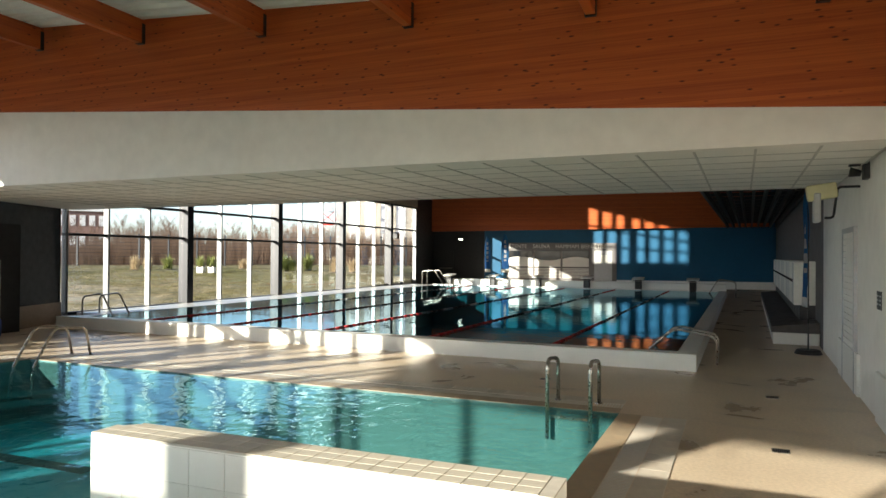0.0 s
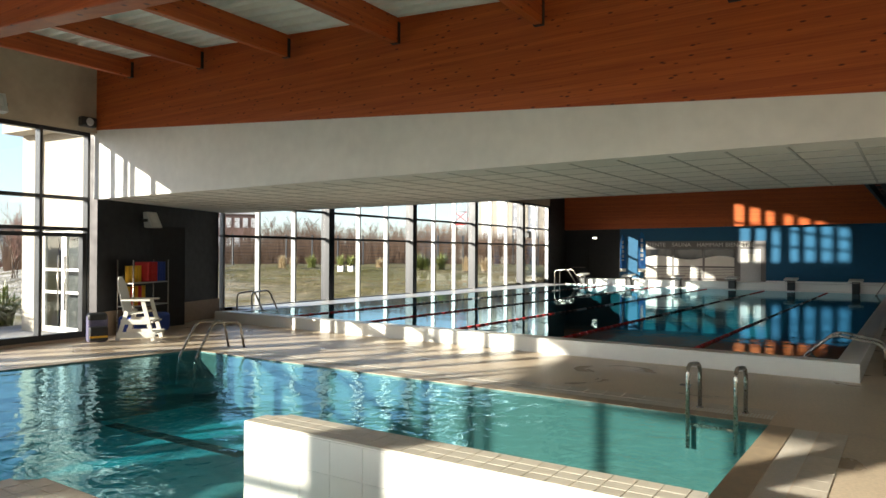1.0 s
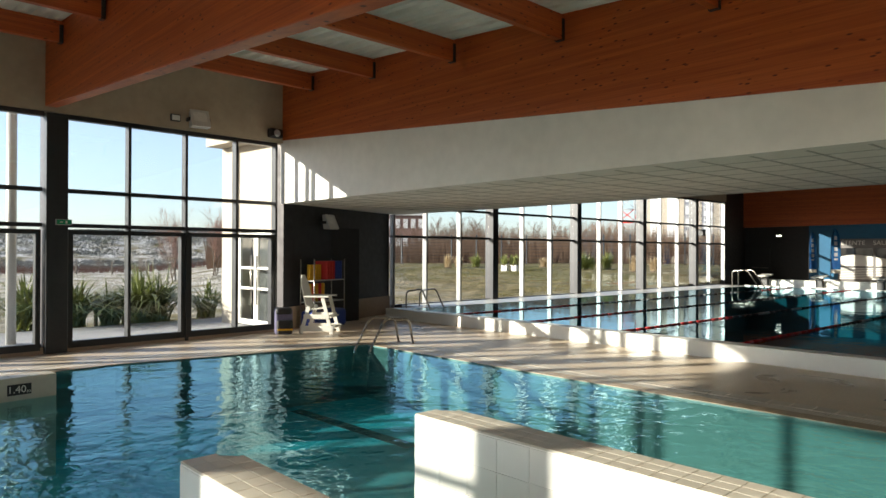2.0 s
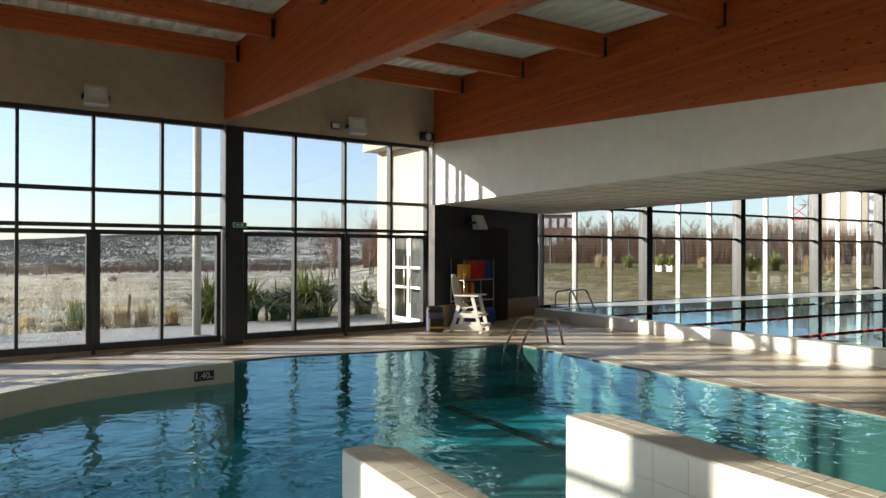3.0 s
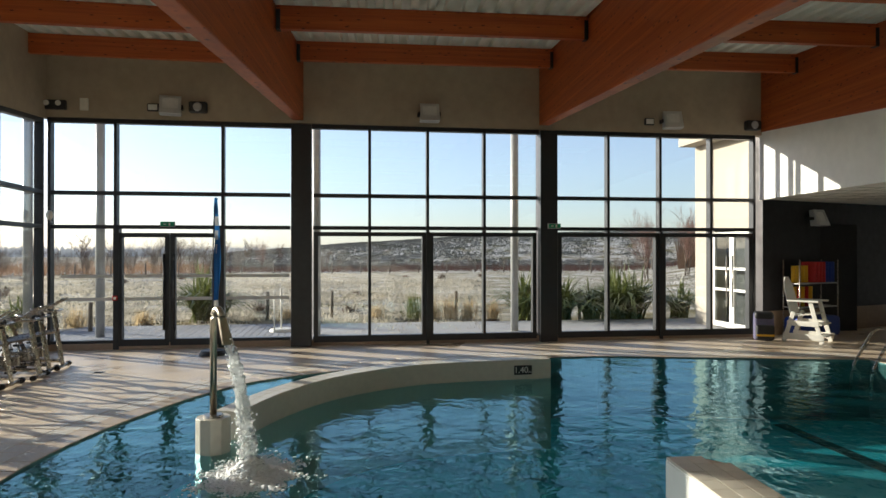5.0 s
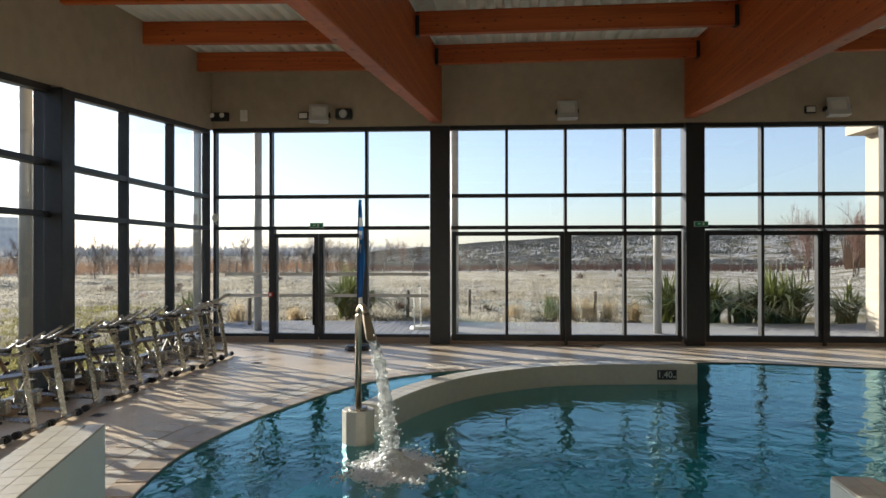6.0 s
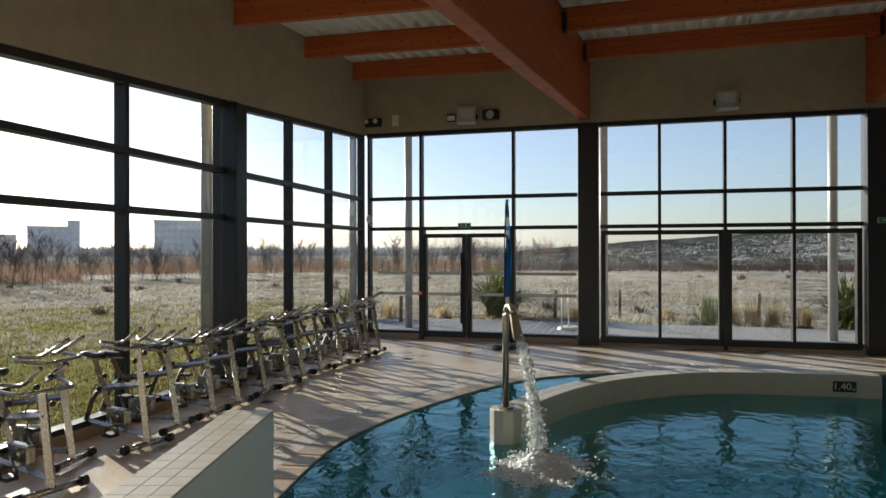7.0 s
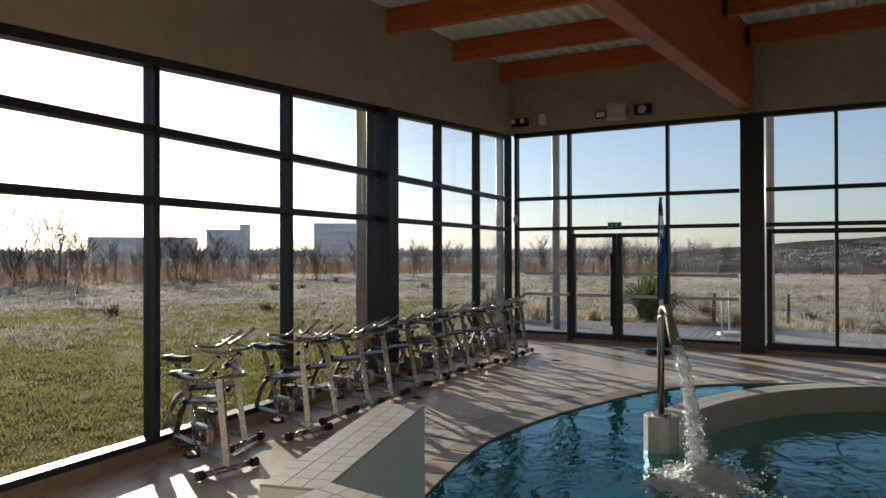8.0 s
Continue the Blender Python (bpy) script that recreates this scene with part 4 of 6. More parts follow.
# sauna front in the blue wall
far_at = pose(*FAR_L, 0, 0, 0, far_deg)
DARK_PANE = material("dark_spa_glass", (0.015, 0.016, 0.018), 0.06, grain=0.02)
FROST = material("satin_film", (0.72, 0.70, 0.66), 0.5, grain=0.05, grain_scale=4)
GREY_FILM = material("grey_panel", (0.16, 0.15, 0.15), 0.5, grain=0.06, grain_scale=8)
sauna = thing("sauna_front", "glazed spa front with grey sign band and slatted blinds", "shop front", at=far_at)
X0, X1 = 4.55, 10.9
bm = bmesh.new()
box(bm, X0, X1, -0.06, -0.005, 0.35, 2.55)
part("panel", bm, GREY_FILM, sauna)
for i in range(3):
    a = X0 + 0.05 + i * 1.62
    bm = bmesh.new()
    box(bm, a, a + 1.5, -0.073, -0.06, 1.12, 2.08)
    part("pane", bm, DARK_PANE, sauna, "dark spa window")
    bm = bmesh.new()
    prev = None
    for k in range(13):
        z = 1.62 + 0.11 * math.sin((k / 12 + i) * 3.1)
        col = [bm.verts.new((a + 1.5 * k / 12, y, zz)) for y, zz in ((-0.079, 1.15), (-0.079, z), (-0.074, z), (-0.074, 1.15))]
        if prev:
            for q in range(4):
                bm.faces.new((prev[q], prev[(q + 1) % 4], col[(q + 1) % 4], col[q]))
        prev = col
    part("frosted_film", bm, FROST, sauna, "frosted film with a wavy upper edge")
    for k in range(7):
        bm = bmesh.new()
        box(bm, a, a + 1.5, -0.085, -0.062, 0.5 + k * 0.085, 0.545 + k * 0.085)
        part("blind_slat", bm, FROST, sauna)
bm = bmesh.new()
box(bm, X1 - 1.25, X1 - 0.25, -0.08, -0.06, 0.36, 2.1)
part("door", bm, GREY_PLASTIC, sauna, "grey spa door")
bm = bmesh.new()
box(bm, X1 - 0.95, X1 - 0.55, -0.095, -0.08, 1.4, 1.85)
part("notice", bm, WHITE_PLASTIC, sauna, "white notice on the door")
for word, x in (("DÉTENTE", X0 + 0.55), ("SAUNA", X0 + 2.05), ("HAMMAM", X0 + 3.55), ("BIEN-ÊTRE", X0 + 5.05)):
    lettering(word, 0.31, WHITE_PLASTIC, sauna, pose(x, -0.065, 2.33, 90))
bm = bmesh.new()
box(bm, 3.2, math.dist(FAR_L, FAR_R), -0.05, 0.0, 0.0, 0.42)
solid("baseboard_far", bm, POOL_WHITE, "white tiled skirting on the blue wall", "baseboard", kind="structure", at=far_at)
FLAG_BLUE = let_through(material("blue_flag_cloth", (0.01, 0.05, 0.22), 0.8, grain=0.1, grain_scale=9, second=(0.02, 0.17, 0.34), stain_scale=1.2), 0.3, (0.03, 0.2, 0.5))


def feather_flag(at, h, w, label, lean=0.0):
    ob = thing("feather_flag", label, "flag", "feather flags", at=at)
    bm = bmesh.new()
    bmesh.ops.create_cone(bm, cap_ends=True, segments=20, radius1=0.24, radius2=0.2, depth=0.08, matrix=Matrix.Translation((0, 0, 0.04)))
    bevel(bm, 0.012, 2)
    part("base", bm, BLACK_PLASTIC, ob, "black weighted base")
    bm = bmesh.new()
    top = [(0, 0, 0.06), (0, 0, h * 0.55), (0.02, 0, h * 0.8), (w * 0.3, 0, h * 0.95), (w * 0.75, 0, h)]
    tube(bm, bend(top, 0.3, 4), 0.014, 8, 0.006)
    part("pole", bm, BLACK_PLASTIC, ob)
    bm = bmesh.new()
    prev = None
    for i in range(25):
        t = i / 24
        z = h * (0.28 + 0.72 * t)
        wd = w * (1.0 if t < 0.6 else math.sqrt(max(0.02, 1 - ((t - 0.6) / 0.41) ** 2)))
        x0 = 0.02 + (0.35 * w * max(0, (t - 0.7) / 0.3) ** 2)
        row = [bm.verts.new((x0 + (wd - x0 * 0.4) * k / 6, 0.025 * math.sin(k * 1.3 + t * 7), z)) for k in range(7)]
        if prev:
            for k in range(6):
                f = bm.faces.new((prev[k], prev[k + 1], row[k + 1], row[k]))
                f.smooth = True
                f.material_index = 1 if t < 0.12 else (2 if 0.3 < t < 0.85 and k in (2, 3) and (i % 3) else 0)
        prev = row
    bmesh.ops.solidify(bm, geom=bm.faces, thickness=0.003)
    part("cloth", bm, [FLAG_BLUE, WHITE_PLASTIC, GREY_PLASTIC], ob, "blue printed cloth with pale bars")
    return ob


feather_flag(pose(*along(FAR_L, far_deg, 3.4), 0, 0, 0, far_deg) @ pose(0, -1.2, 0), 2.9, 0.34, "blue feather flag on a black base by the end wall")
feather_flag(pose(*along(FAR_L, far_deg, 4.6), 0, 0, 0, far_deg) @ pose(0, -2.6, 0), 3.0, 0.42, "blue feather flag beside the spa front")
feather_flag(pose(6.78, 12.6, 0, 0, 0, 75), 3.05, 0.35, "tall blue and white feather flag beside the side wall")
feather_flag(pose(-12.4, 1.75, 0, 0, 0, 157), 2.75, 0.42, "blue feather flag beside the terrace door")
BIKES = [(0.0, 0.0, -14, -0.06), (0.62, -0.42, 10, 0.06), (1.2, -0.15, -12, 0.1), (1.82, -0.3, 4, 0.0), (2.43, -0.30, -3, -0.03), (2.9, -0.29, 0, 0.0), (3.56, -0.33, 3, -0.03), (4.09, -0.29, -2, 0.0), (4.7, -0.40, 2, 0.0), (5.19, -0.36, 0, 0.0), (5.69, -0.26, -3, 0.0), (6.29, -0.16, 2, 0.0), (6.74, -0.22, 0, 0.0), (7.11, -0.18, 3, 0.06)]


# ---------------------------------------------------------------- exercise bikes
def exercise_bike(at, lift=0.0, saddle=0.0):
    ob = thing("exercise_bike", "stainless steel aqua bike with black saddle and pedals", "exercise bike", "row of aqua bikes", at=at)
    lift, saddle = lift - 0.12, saddle - 0.05

    def strut(name, pts, w=0.045, mat=STEEL, label="", rounded=0.0):
        bm = bmesh.new()
        tube(bm, bend(pts, rounded, 6) if rounded else pts, w * 0.6, 4)
        bm.normal_update()
        for f in bm.faces:
            f.smooth = False
        return part(name, bm, mat, ob, label)
    strut("front_post", [(0.42, 0, 0.06), (0.30, 0, 0.92 + lift)], 0.062)
    strut("top_bar", [(0.35, 0, 0.58), (-0.22, 0, 0.50)], 0.05)
    strut("rear_arch", [(-0.16, 0, 0.52), (-0.34, 0, 0.42), (-0.5, 0, 0.06)], 0.05, rounded=0.22)
    strut("seat_tube", [(-0.02, 0, 0.13), (-0.32, 0, 0.74 + saddle)], 0.05)
    strut("lower_bar", [(-0.46, 0, 0.16), (0.38, 0, 0.12)], 0.045)
    for x, nm in ((0.43, "front_foot"), (-0.5, "rear_foot")):
        bm = bmesh.new()
        tube(bm, [(x, -0.23, 0.045), (x, 0.23, 0.045)], 0.026, 10)
        foot = part(nm, bm, STEEL, ob)
        for y in (-0.24, 0.24):
            bm = bmesh.new()
            tube(bm, [(x, y - 0.028, 0.045), (x, y + 0.028, 0.045)], 0.038, 14)
            part("rubber_wheel", bm, BLACK_PLASTIC, foot, "black rubber transport wheel")
    bm = bmesh.new()
    for y in (-1, 1):
        tube(bm, bend([(0.30, y * 0.03, 0.94 + lift), (0.38, y * 0.2, 0.95 + lift), (0.16, y * 0.25, 0.97 + lift), (0.02, y * 0.2, 1.0 + lift), (0.2, y * 0.09, 0.98 + lift), (0.46, y * 0.1, 1.14 + lift)], 0.07, 4), 0.015, 8)
    tube(bm, [(0.36, -0.2, 0.95 + lift), (0.36, 0.2, 0.95 + lift)], 0.016, 8)
    part("handlebar", bm, STEEL, ob, "bent steel handlebar with upright grips")
    bm = bmesh.new()
    for k in range(9):
        t = k / 8
        y = 0.075 * (1 - t) ** 0.7 + 0.022
        vs = [bm.verts.new((-0.44 + 0.27 * t, sx * y * w, 0.80 + saddle + zz - 0.012 * math.sin(t * 3))) for sx, w, zz in ((-1, 1, 0), (-0.6, 1, 0.028), (0.6, 1, 0.028), (1, 1, 0), (0, 1, -0.03))]
        if k:
            for i in range(5):
                bm.faces.new((last[i], last[(i + 1) % 5], vs[(i + 1) % 5], vs[i])).smooth = True
        else:
            bm.faces.new(vs)
        last = vs
    bm.faces.new(last[::-1])
    part("saddle", bm, BLACK_PLASTIC, ob, "black saddle")
    bm = bmesh.new()
    tube(bm, [(-0.32, 0, 0.72 + saddle), (-0.34, 0, 0.79 + saddle)], 0.02, 8)
    box(bm, -0.42, -0.2, -0.02, 0.02, 0.755 + saddle, 0.775 + saddle)
    part("saddle_rail", bm, STEEL, ob)
    bm = bmesh.new()
    tube(bm, [(0.02, -0.06, 0.26), (0.02, 0.06, 0.26)], 0.05, 12)
    tube(bm, [(0.02, -0.08, 0.26), (0.10, -0.09, 0.12)], 0.014, 6)
    tube(bm, [(0.02, 0.08, 0.26), (-0.06, 0.09, 0.40)], 0.014, 6)
    part("crank", bm, STEEL, ob)
    for x, y, z in ((0.10, -0.14, 0.12), (-0.06, 0.14, 0.40)):
        bm = bmesh.new()
        box(bm, x - 0.06, x + 0.06, y - 0.045, y + 0.045, z - 0.015, z + 0.015)
        tube(bm, bend([(x - 0.02, y - 0.045, z), (x, y - 0.05, z + 0.08), (x + 0.03, y + 0.05, z + 0.08), (x + 0.03, y + 0.045, z)], 0.03, 3), 0.006, 5)
        part("pedal", bm, BLACK_PLASTIC, ob, "black pedal with a strap")
    bm = bmesh.new()
    box(bm, -0.12, 0.16, -0.035, 0.035, 0.19, 0.33)
    bevel(bm, 0.012, 1)
    part("drive_housing", bm, STEEL, ob)
    for x, y, z in ((0.335, 0.055, 0.66), (0.32, -0.055, 0.80), (0.31, 0.06, 0.86), (-0.25, 0.05, 0.60), (-0.2, -0.05, 0.5)):
        bm = bmesh.new()
        bmesh.ops.create_uvsphere(bm, u_segments=8, v_segments=6, radius=0.024, matrix=Matrix.Translation((x, y, z)))
        part("knob", bm, BLACK_PLASTIC, ob)
    return ob


ROW = (-5.18, -2.66)
first = None
for s, off, turn, lift in BIKES:
    bx, by = along(along(ROW, 161, s), 71, off)
    at = pose(bx, by, 0, 0, 0, 71 + turn) @ pose(-0.43, 0, 0)
    if lift not in (0.0,) or first is None:
        ob = exercise_bike(at, lift, lift * 0.6)
        first = first or (ob if lift == 0.0 else None)
    else:
        copy_thing(first, at)

# ---------------------------------------------------------------- lifeguard corner
guard = thing("lifeguard_chair", "white plastic lifeguard chair facing the pools", "chair", at=pose(-8.78, 12.55, 0, 0, 0, 18) @ Matrix.Diagonal((0.8, 0.85, 1, 1)))
def plank(name, pts, w, t=0.03, mat=WHITE_PLASTIC):
    bm = bmesh.new()
    a, b = Vector(pts[0]), Vector(pts[1])
    d = (b - a).normalized()
    sidev = Vector((0, 1, 0)) if abs(d.y) < 0.9 else Vector((1, 0, 0))
    u = d.cross(sidev).normalized()
    hexa(bm, [a + u * w / 2 + sidev * t / 2, a - u * w / 2 + sidev * t / 2, a - u * w / 2 - sidev * t / 2, a + u * w / 2 - sidev * t / 2],
         [b + u * w / 2 + sidev * t / 2, b - u * w / 2 + sidev * t / 2, b - u * w / 2 - sidev * t / 2, b + u * w / 2 - sidev * t / 2])
    bevel(bm, 0.006, 1)
    return part(name, bm, mat, guard)
for y in (-0.33, 0.33):
    plank("leg", [(0.42, y, 0.0), (0.16, y, 0.82)], 0.10)
    plank("leg", [(-0.45, y, 0.0), (-0.22, y, 0.60)], 0.10)
    plank("side_rail", [(-0.46, y * 1.06, 0.12), (0.48, y * 1.06, 0.12)], 0.12)
    plank("side_rail", [(-0.36, y * 1.06, 0.38), (0.36, y * 1.06, 0.38)], 0.10)
    bm = bmesh.new()
    box(bm, -0.35, 0.36, y - 0.06, y + 0.06, 0.80, 0.835)
    bevel(bm, 0.008, 1)
    part("armrest", bm, WHITE_PLASTIC, guard)
for z, x in ((0.14, 0.45), (0.36, 0.36)):
    bm = bmesh.new()
    box(bm, x - 0.16, x + 0.06, -0.36, 0.36, z, z + 0.03)
    part("step", bm, WHITE_PLASTIC, guard)
bm = bmesh.new()
for k in range(5):
    box(bm, -0.3 + k * 0.11, -0.2 + k * 0.11, -0.32, 0.32, 0.56 - 0.012 * (4 - k), 0.585 - 0.012 * (4 - k))
part("seat", bm, WHITE_PLASTIC, guard)
bm = bmesh.new()
prev = None
for i in range(9):
    t = i / 8
    w = 0.3 * (1.0 if t < 0.5 else math.sqrt(max(0.12, 1 - ((t - 0.5) / 0.53) ** 2)))
    row = [bm.verts.new((-0.29 - 0.2 * t + dx, sx * w, 0.56 + 0.72 * t)) for dx, sx in ((0, -1), (0, 1), (-0.03, 1), (-0.03, -1))]
    if prev:
        for k in range(4):
            bm.faces.new((prev[k], prev[(k + 1) % 4], row[(k + 1) % 4], row[k]))
    else:
        bm.faces.new(row)
    prev = row
bm.faces.new(prev[::-1])
part("backrest", bm, WHITE_PLASTIC, guard, "rounded slanting backrest")

pack = thing("backpack", "grey and black rescue backpack with yellow stripe", "backpack", at=pose(-9.35, 11.98, 0, 0, 0, -45))
bm = bmesh.new()
box(bm, -0.13, 0.13, -0.19, 0.19, 0.0, 0.56)
bevel(bm, 0.06, 3)
part("body", bm, material("dark_lilac_cloth", (0.15, 0.14, 0.23), 0.85, grain=0.15, grain_scale=30, bump=0.4), pack)
bm = bmesh.new()
box(bm, 0.1, 0.24, -0.16, 0.18, 0.03, 0.32)
bevel(bm, 0.04, 3)
pk = part("front_pocket", bm, BLACK_PLASTIC, pack, "black front pocket")
bm = bmesh.new()
box(bm, 0.235, 0.243, -0.15, 0.17, 0.1, 0.14)
part("stripe", bm, YELLOW, pk, "yellow reflective stripe")
bm = bmesh.new()
box(bm, -0.14, 0.15, -0.18, 0.18, 0.42, 0.58)
bevel(bm, 0.06, 3)
part("lid", bm, BLACK_PLASTIC, pack, "black top lid")

shelf_at = pose(*along(K, 90, 0.9), 0, 0, 0, 90) @ pose(-0.42, -0.1, 0)
rack = thing("float_rack", "steel rack holding swimming aids against the black wall", "rack", at=shelf_at)
for x in (0.0, 1.25):
    for y in (-0.12, -0.5):
        bm = bmesh.new()
        tube(bm, [(x, y, 0), (x, y, 1.62)], 0.014, 8)
        part("upright", bm, STEEL, rack)
for z in (0.62, 1.12):
    bm = bmesh.new()
    box(bm, 0, 1.25, -0.5, -0.12, z - 0.01, z + 0.01)
    part("shelf", bm, GREY_PLASTIC, rack)
for i in range(12):
    x = 0.06 + i * 0.1
    col = YELLOW if i < 5 else (RED if i < 9 else BLUE)
    z0 = 1.135
    bm = bmesh.new()
    if i < 5:
        tube(bm, [(0, 0, 0.0), (0, 0, 0.36)], 0.045, 8)
    else:
        box(bm, -0.02, 0.02, -0.16, 0.16, 0, 0.44)
        bevel(bm, 0.016, 2)
    nm = ("pool_noodle", "yellow foam swimming aid standing on the rack") if i < 5 else ("kickboard", ("red" if i < 9 else "blue") + " foam kickboard standing on the rack")
    solid(nm[0], bm, col, nm[1], "swimming aid", "swimming aids", at=shelf_at @ pose(x, -0.31, z0, 0, 0, 0 if i < 5 else 8))
for i in range(5):
    bm = bmesh.new()
    tube(bm, [(0, 0, 0), (0, 0, 0.42)], 0.05, 8)
    solid("pool_noodle", bm, RED if i % 2 else YELLOW, "red or yellow foam float in the rack", "swimming aid", "swimming aids", at=shelf_at @ pose(0.08 + i * 0.13, -0.31, 0.63))
bm = bmesh.new()
box(bm, 0, 1.3, -0.55, -0.1, 0.0, 0.42)
bevel(bm, 0.08, 3)
solid("storage_bin", bm, BLUE, "blue plastic bin under the rack", "bin", at=shelf_at @ pose(0.0, 0.0, 0.0))


# ---------------------------------------------------------------- wall fittings
LAMP_GLASS = material("lamp_glass", (0.78, 0.78, 0.75), 0.15, grain=0.1, grain_scale=10)
LAMP_SILVER = material("lamp_silver", (0.62, 0.62, 0.60), 0.35, 0.5, grain=0.06, grain_scale=14)
def floodlight(at, size=1.0, label="silver floodlight above the glass front"):
    ob = thing("floodlight", label, "lamp", "floodlights", at=at @ Matrix.Scale(size, 4))
    bm = bmesh.new()
    hexa(bm, [(-0.19, 0.10, 0.0), (0.19, 0.10, 0.0), (0.19, 0.30, 0.0), (-0.19, 0.30, 0.0)], [(-0.16, 0.04, 0.36), (0.16, 0.04, 0.36), (0.16, 0.14, 0.36), (-0.16, 0.14, 0.36)])
    bevel(bm, 0.02, 2)
    part("housing", bm, GREY_PLASTIC, ob)
    slope = math.degrees(math.atan2(0.16, 0.36))
    tilt = pose(0, 0.305, 0.0, slope)
    bm = bmesh.new()
    for x0, x1, z0, z1 in ((-0.185, -0.135, 0.01, 0.39), (0.135, 0.185, 0.01, 0.39), (-0.135, 0.135, 0.01, 0.12), (-0.135, 0.135, 0.345, 0.39)):
        box(bm, x0, x1, 0.0, 0.022, z0, z1, tilt)
    part("front_frame", bm, LAMP_SILVER, ob, "silver front frame")
    bm = bmesh.new()
    box(bm, -0.135, 0.135, 0.002, 0.008, 0.12, 0.345, tilt)
    part("lens", bm, LAMP_GLASS, ob, "pale glass lens")
    bm = bmesh.new()
    box(bm, -0.2, 0.2, 0.0, 0.05, 0.14, 0.19)
    box(bm, -0.215, -0.19, 0.0, 0.2, 0.13, 0.2)
    box(bm, 0.19, 0.215, 0.0, 0.2, 0.13, 0.2)
    part("bracket", bm, BLACK_PLASTIC, ob)
def speaker(at, label="small grey loudspeaker above the glass front"):
    ob = thing("loudspeaker", label, "loudspeaker", "loudspeakers", at=at)
    bm = bmesh.new()
    box(bm, -0.16, 0.16, 0.0, 0.16, 0.0, 0.2)
    bevel(bm, 0.03, 2)
    part("housing", bm, BLACK_PLASTIC, ob)
    bm = bmesh.new()
    bmesh.ops.create_cone(bm, cap_ends=True, segments=20, radius1=0.085, radius2=0.06, depth=0.03, matrix=Matrix.Translation((0, 0.17, 0.1)) @ Matrix.Rotation(radians(-90), 4, "X"))
    part("cone", bm, GREY_PLASTIC, ob, "pale round horn")
def small_lamp(at, label="small black spotlight above the glass front"):
    ob = thing("spotlight", label, "lamp", "spotlights", at=at)
    bm = bmesh.new()
    box(bm, -0.1, 0.1, 0.03, 0.09, 0.0, 0.14)
    bevel(bm, 0.012, 1)
    part("housing", bm, BLACK_PLASTIC, ob)
    bm = bmesh.new()
    box(bm, -0.08, 0.08, 0.09, 0.094, 0.02, 0.12)
    part("lens", bm, LAMP_GLASS, ob)
F = front_at @ pose(0, 0.1, 0)
floodlight(F @ pose(2.05, 0, 4.28, 0, 0, -8))
small_lamp(F @ pose(2.52, 0, 4.37))
speaker(F @ pose(0.25, 0, 4.32))
floodlight(F @ pose(7.05, 0, 4.28))
floodlight(F @ pose(11.85, 0, 4.28, 0, 0, 10))
small_lamp(F @ pose(12.15, 0, 4.37))
speaker(F @ pose(11.35, 0, 4.36))
bm = bmesh.new()
box(bm, -0.07, 0.07, 0, 0.05, 0, 0.22)
bevel(bm, 0.01, 1)
solid("alarm_box", bm, WHITE_PLASTIC, "small white alarm box on the wall", "alarm", at=F @ pose(13.35, 0, 4.36))
emer = thing("emergency_light", "black twin emergency light above the glass corner", "lamp", at=F @ pose(13.85, 0, 4.36))
bm = bmesh.new()
box(bm, -0.2, 0.2, 0, 0.08, 0, 0.17)
bevel(bm, 0.01, 1)
part("housing", bm, BLACK_PLASTIC, emer)
for x in (-0.1, 0.1):
    bm = bmesh.new()
    bmesh.ops.create_cone(bm, cap_ends=True, segments=14, radius1=0.03, radius2=0.05, depth=0.06, matrix=Matrix.Translation((x, 0.11, 0.1)) @ Matrix.Rotation(radians(-90), 4, "X"))
    part("spot", bm, LAMP_GLASS, emer)
GREEN = material("green_sign", (0.0, 0.28, 0.12), 0.4, grain=0.05)
for x, z in ((11.9, 2.30), (4.55, 2.30)):
    es = thing("exit_sign", "small green emergency exit sign", "sign", "exit signs", at=front_at @ pose(x, 0.2 if x < 6 else 0.09, z))
    bm = bmesh.new()
    box(bm, -0.13, 0.13, 0, 0.05, -0.05, 0.05)
    bevel(bm, 0.006, 1)
    part("body", bm, GREY_PLASTIC, es)
    bm = bmesh.new()
    box(bm, -0.12, 0.12, 0.05, 0.053, -0.04, 0.04)
    part("face", bm, GREEN, es, "green face")
    bm = bmesh.new()
    box(bm, -0.05, -0.02, 0.053, 0.055, -0.025, 0.025)
    box(bm, 0.02, 0.07, 0.053, 0.055, -0.008, 0.008)
    part("symbol", bm, WHITE_PLASTIC, es)
dk_at = pose(*K, 0, 0, 0, math.degrees(math.atan2(D1[1] - K[1], D1[0] - K[0])))
floodlight(dk_at @ pose(1.7, 0, 2.35, 0, 0, 180), 1.0, "grey floodlight on the black wall")
bm = bmesh.new()
box(bm, -0.07, 0.07, -0.05, 0, 0, 0.2)
bevel(bm, 0.008, 1)
solid("alarm_box", bm, WHITE_PLASTIC, "small cream alarm box on the black wall", "alarm", at=dk_at @ pose(2.05, 0, 2.45))

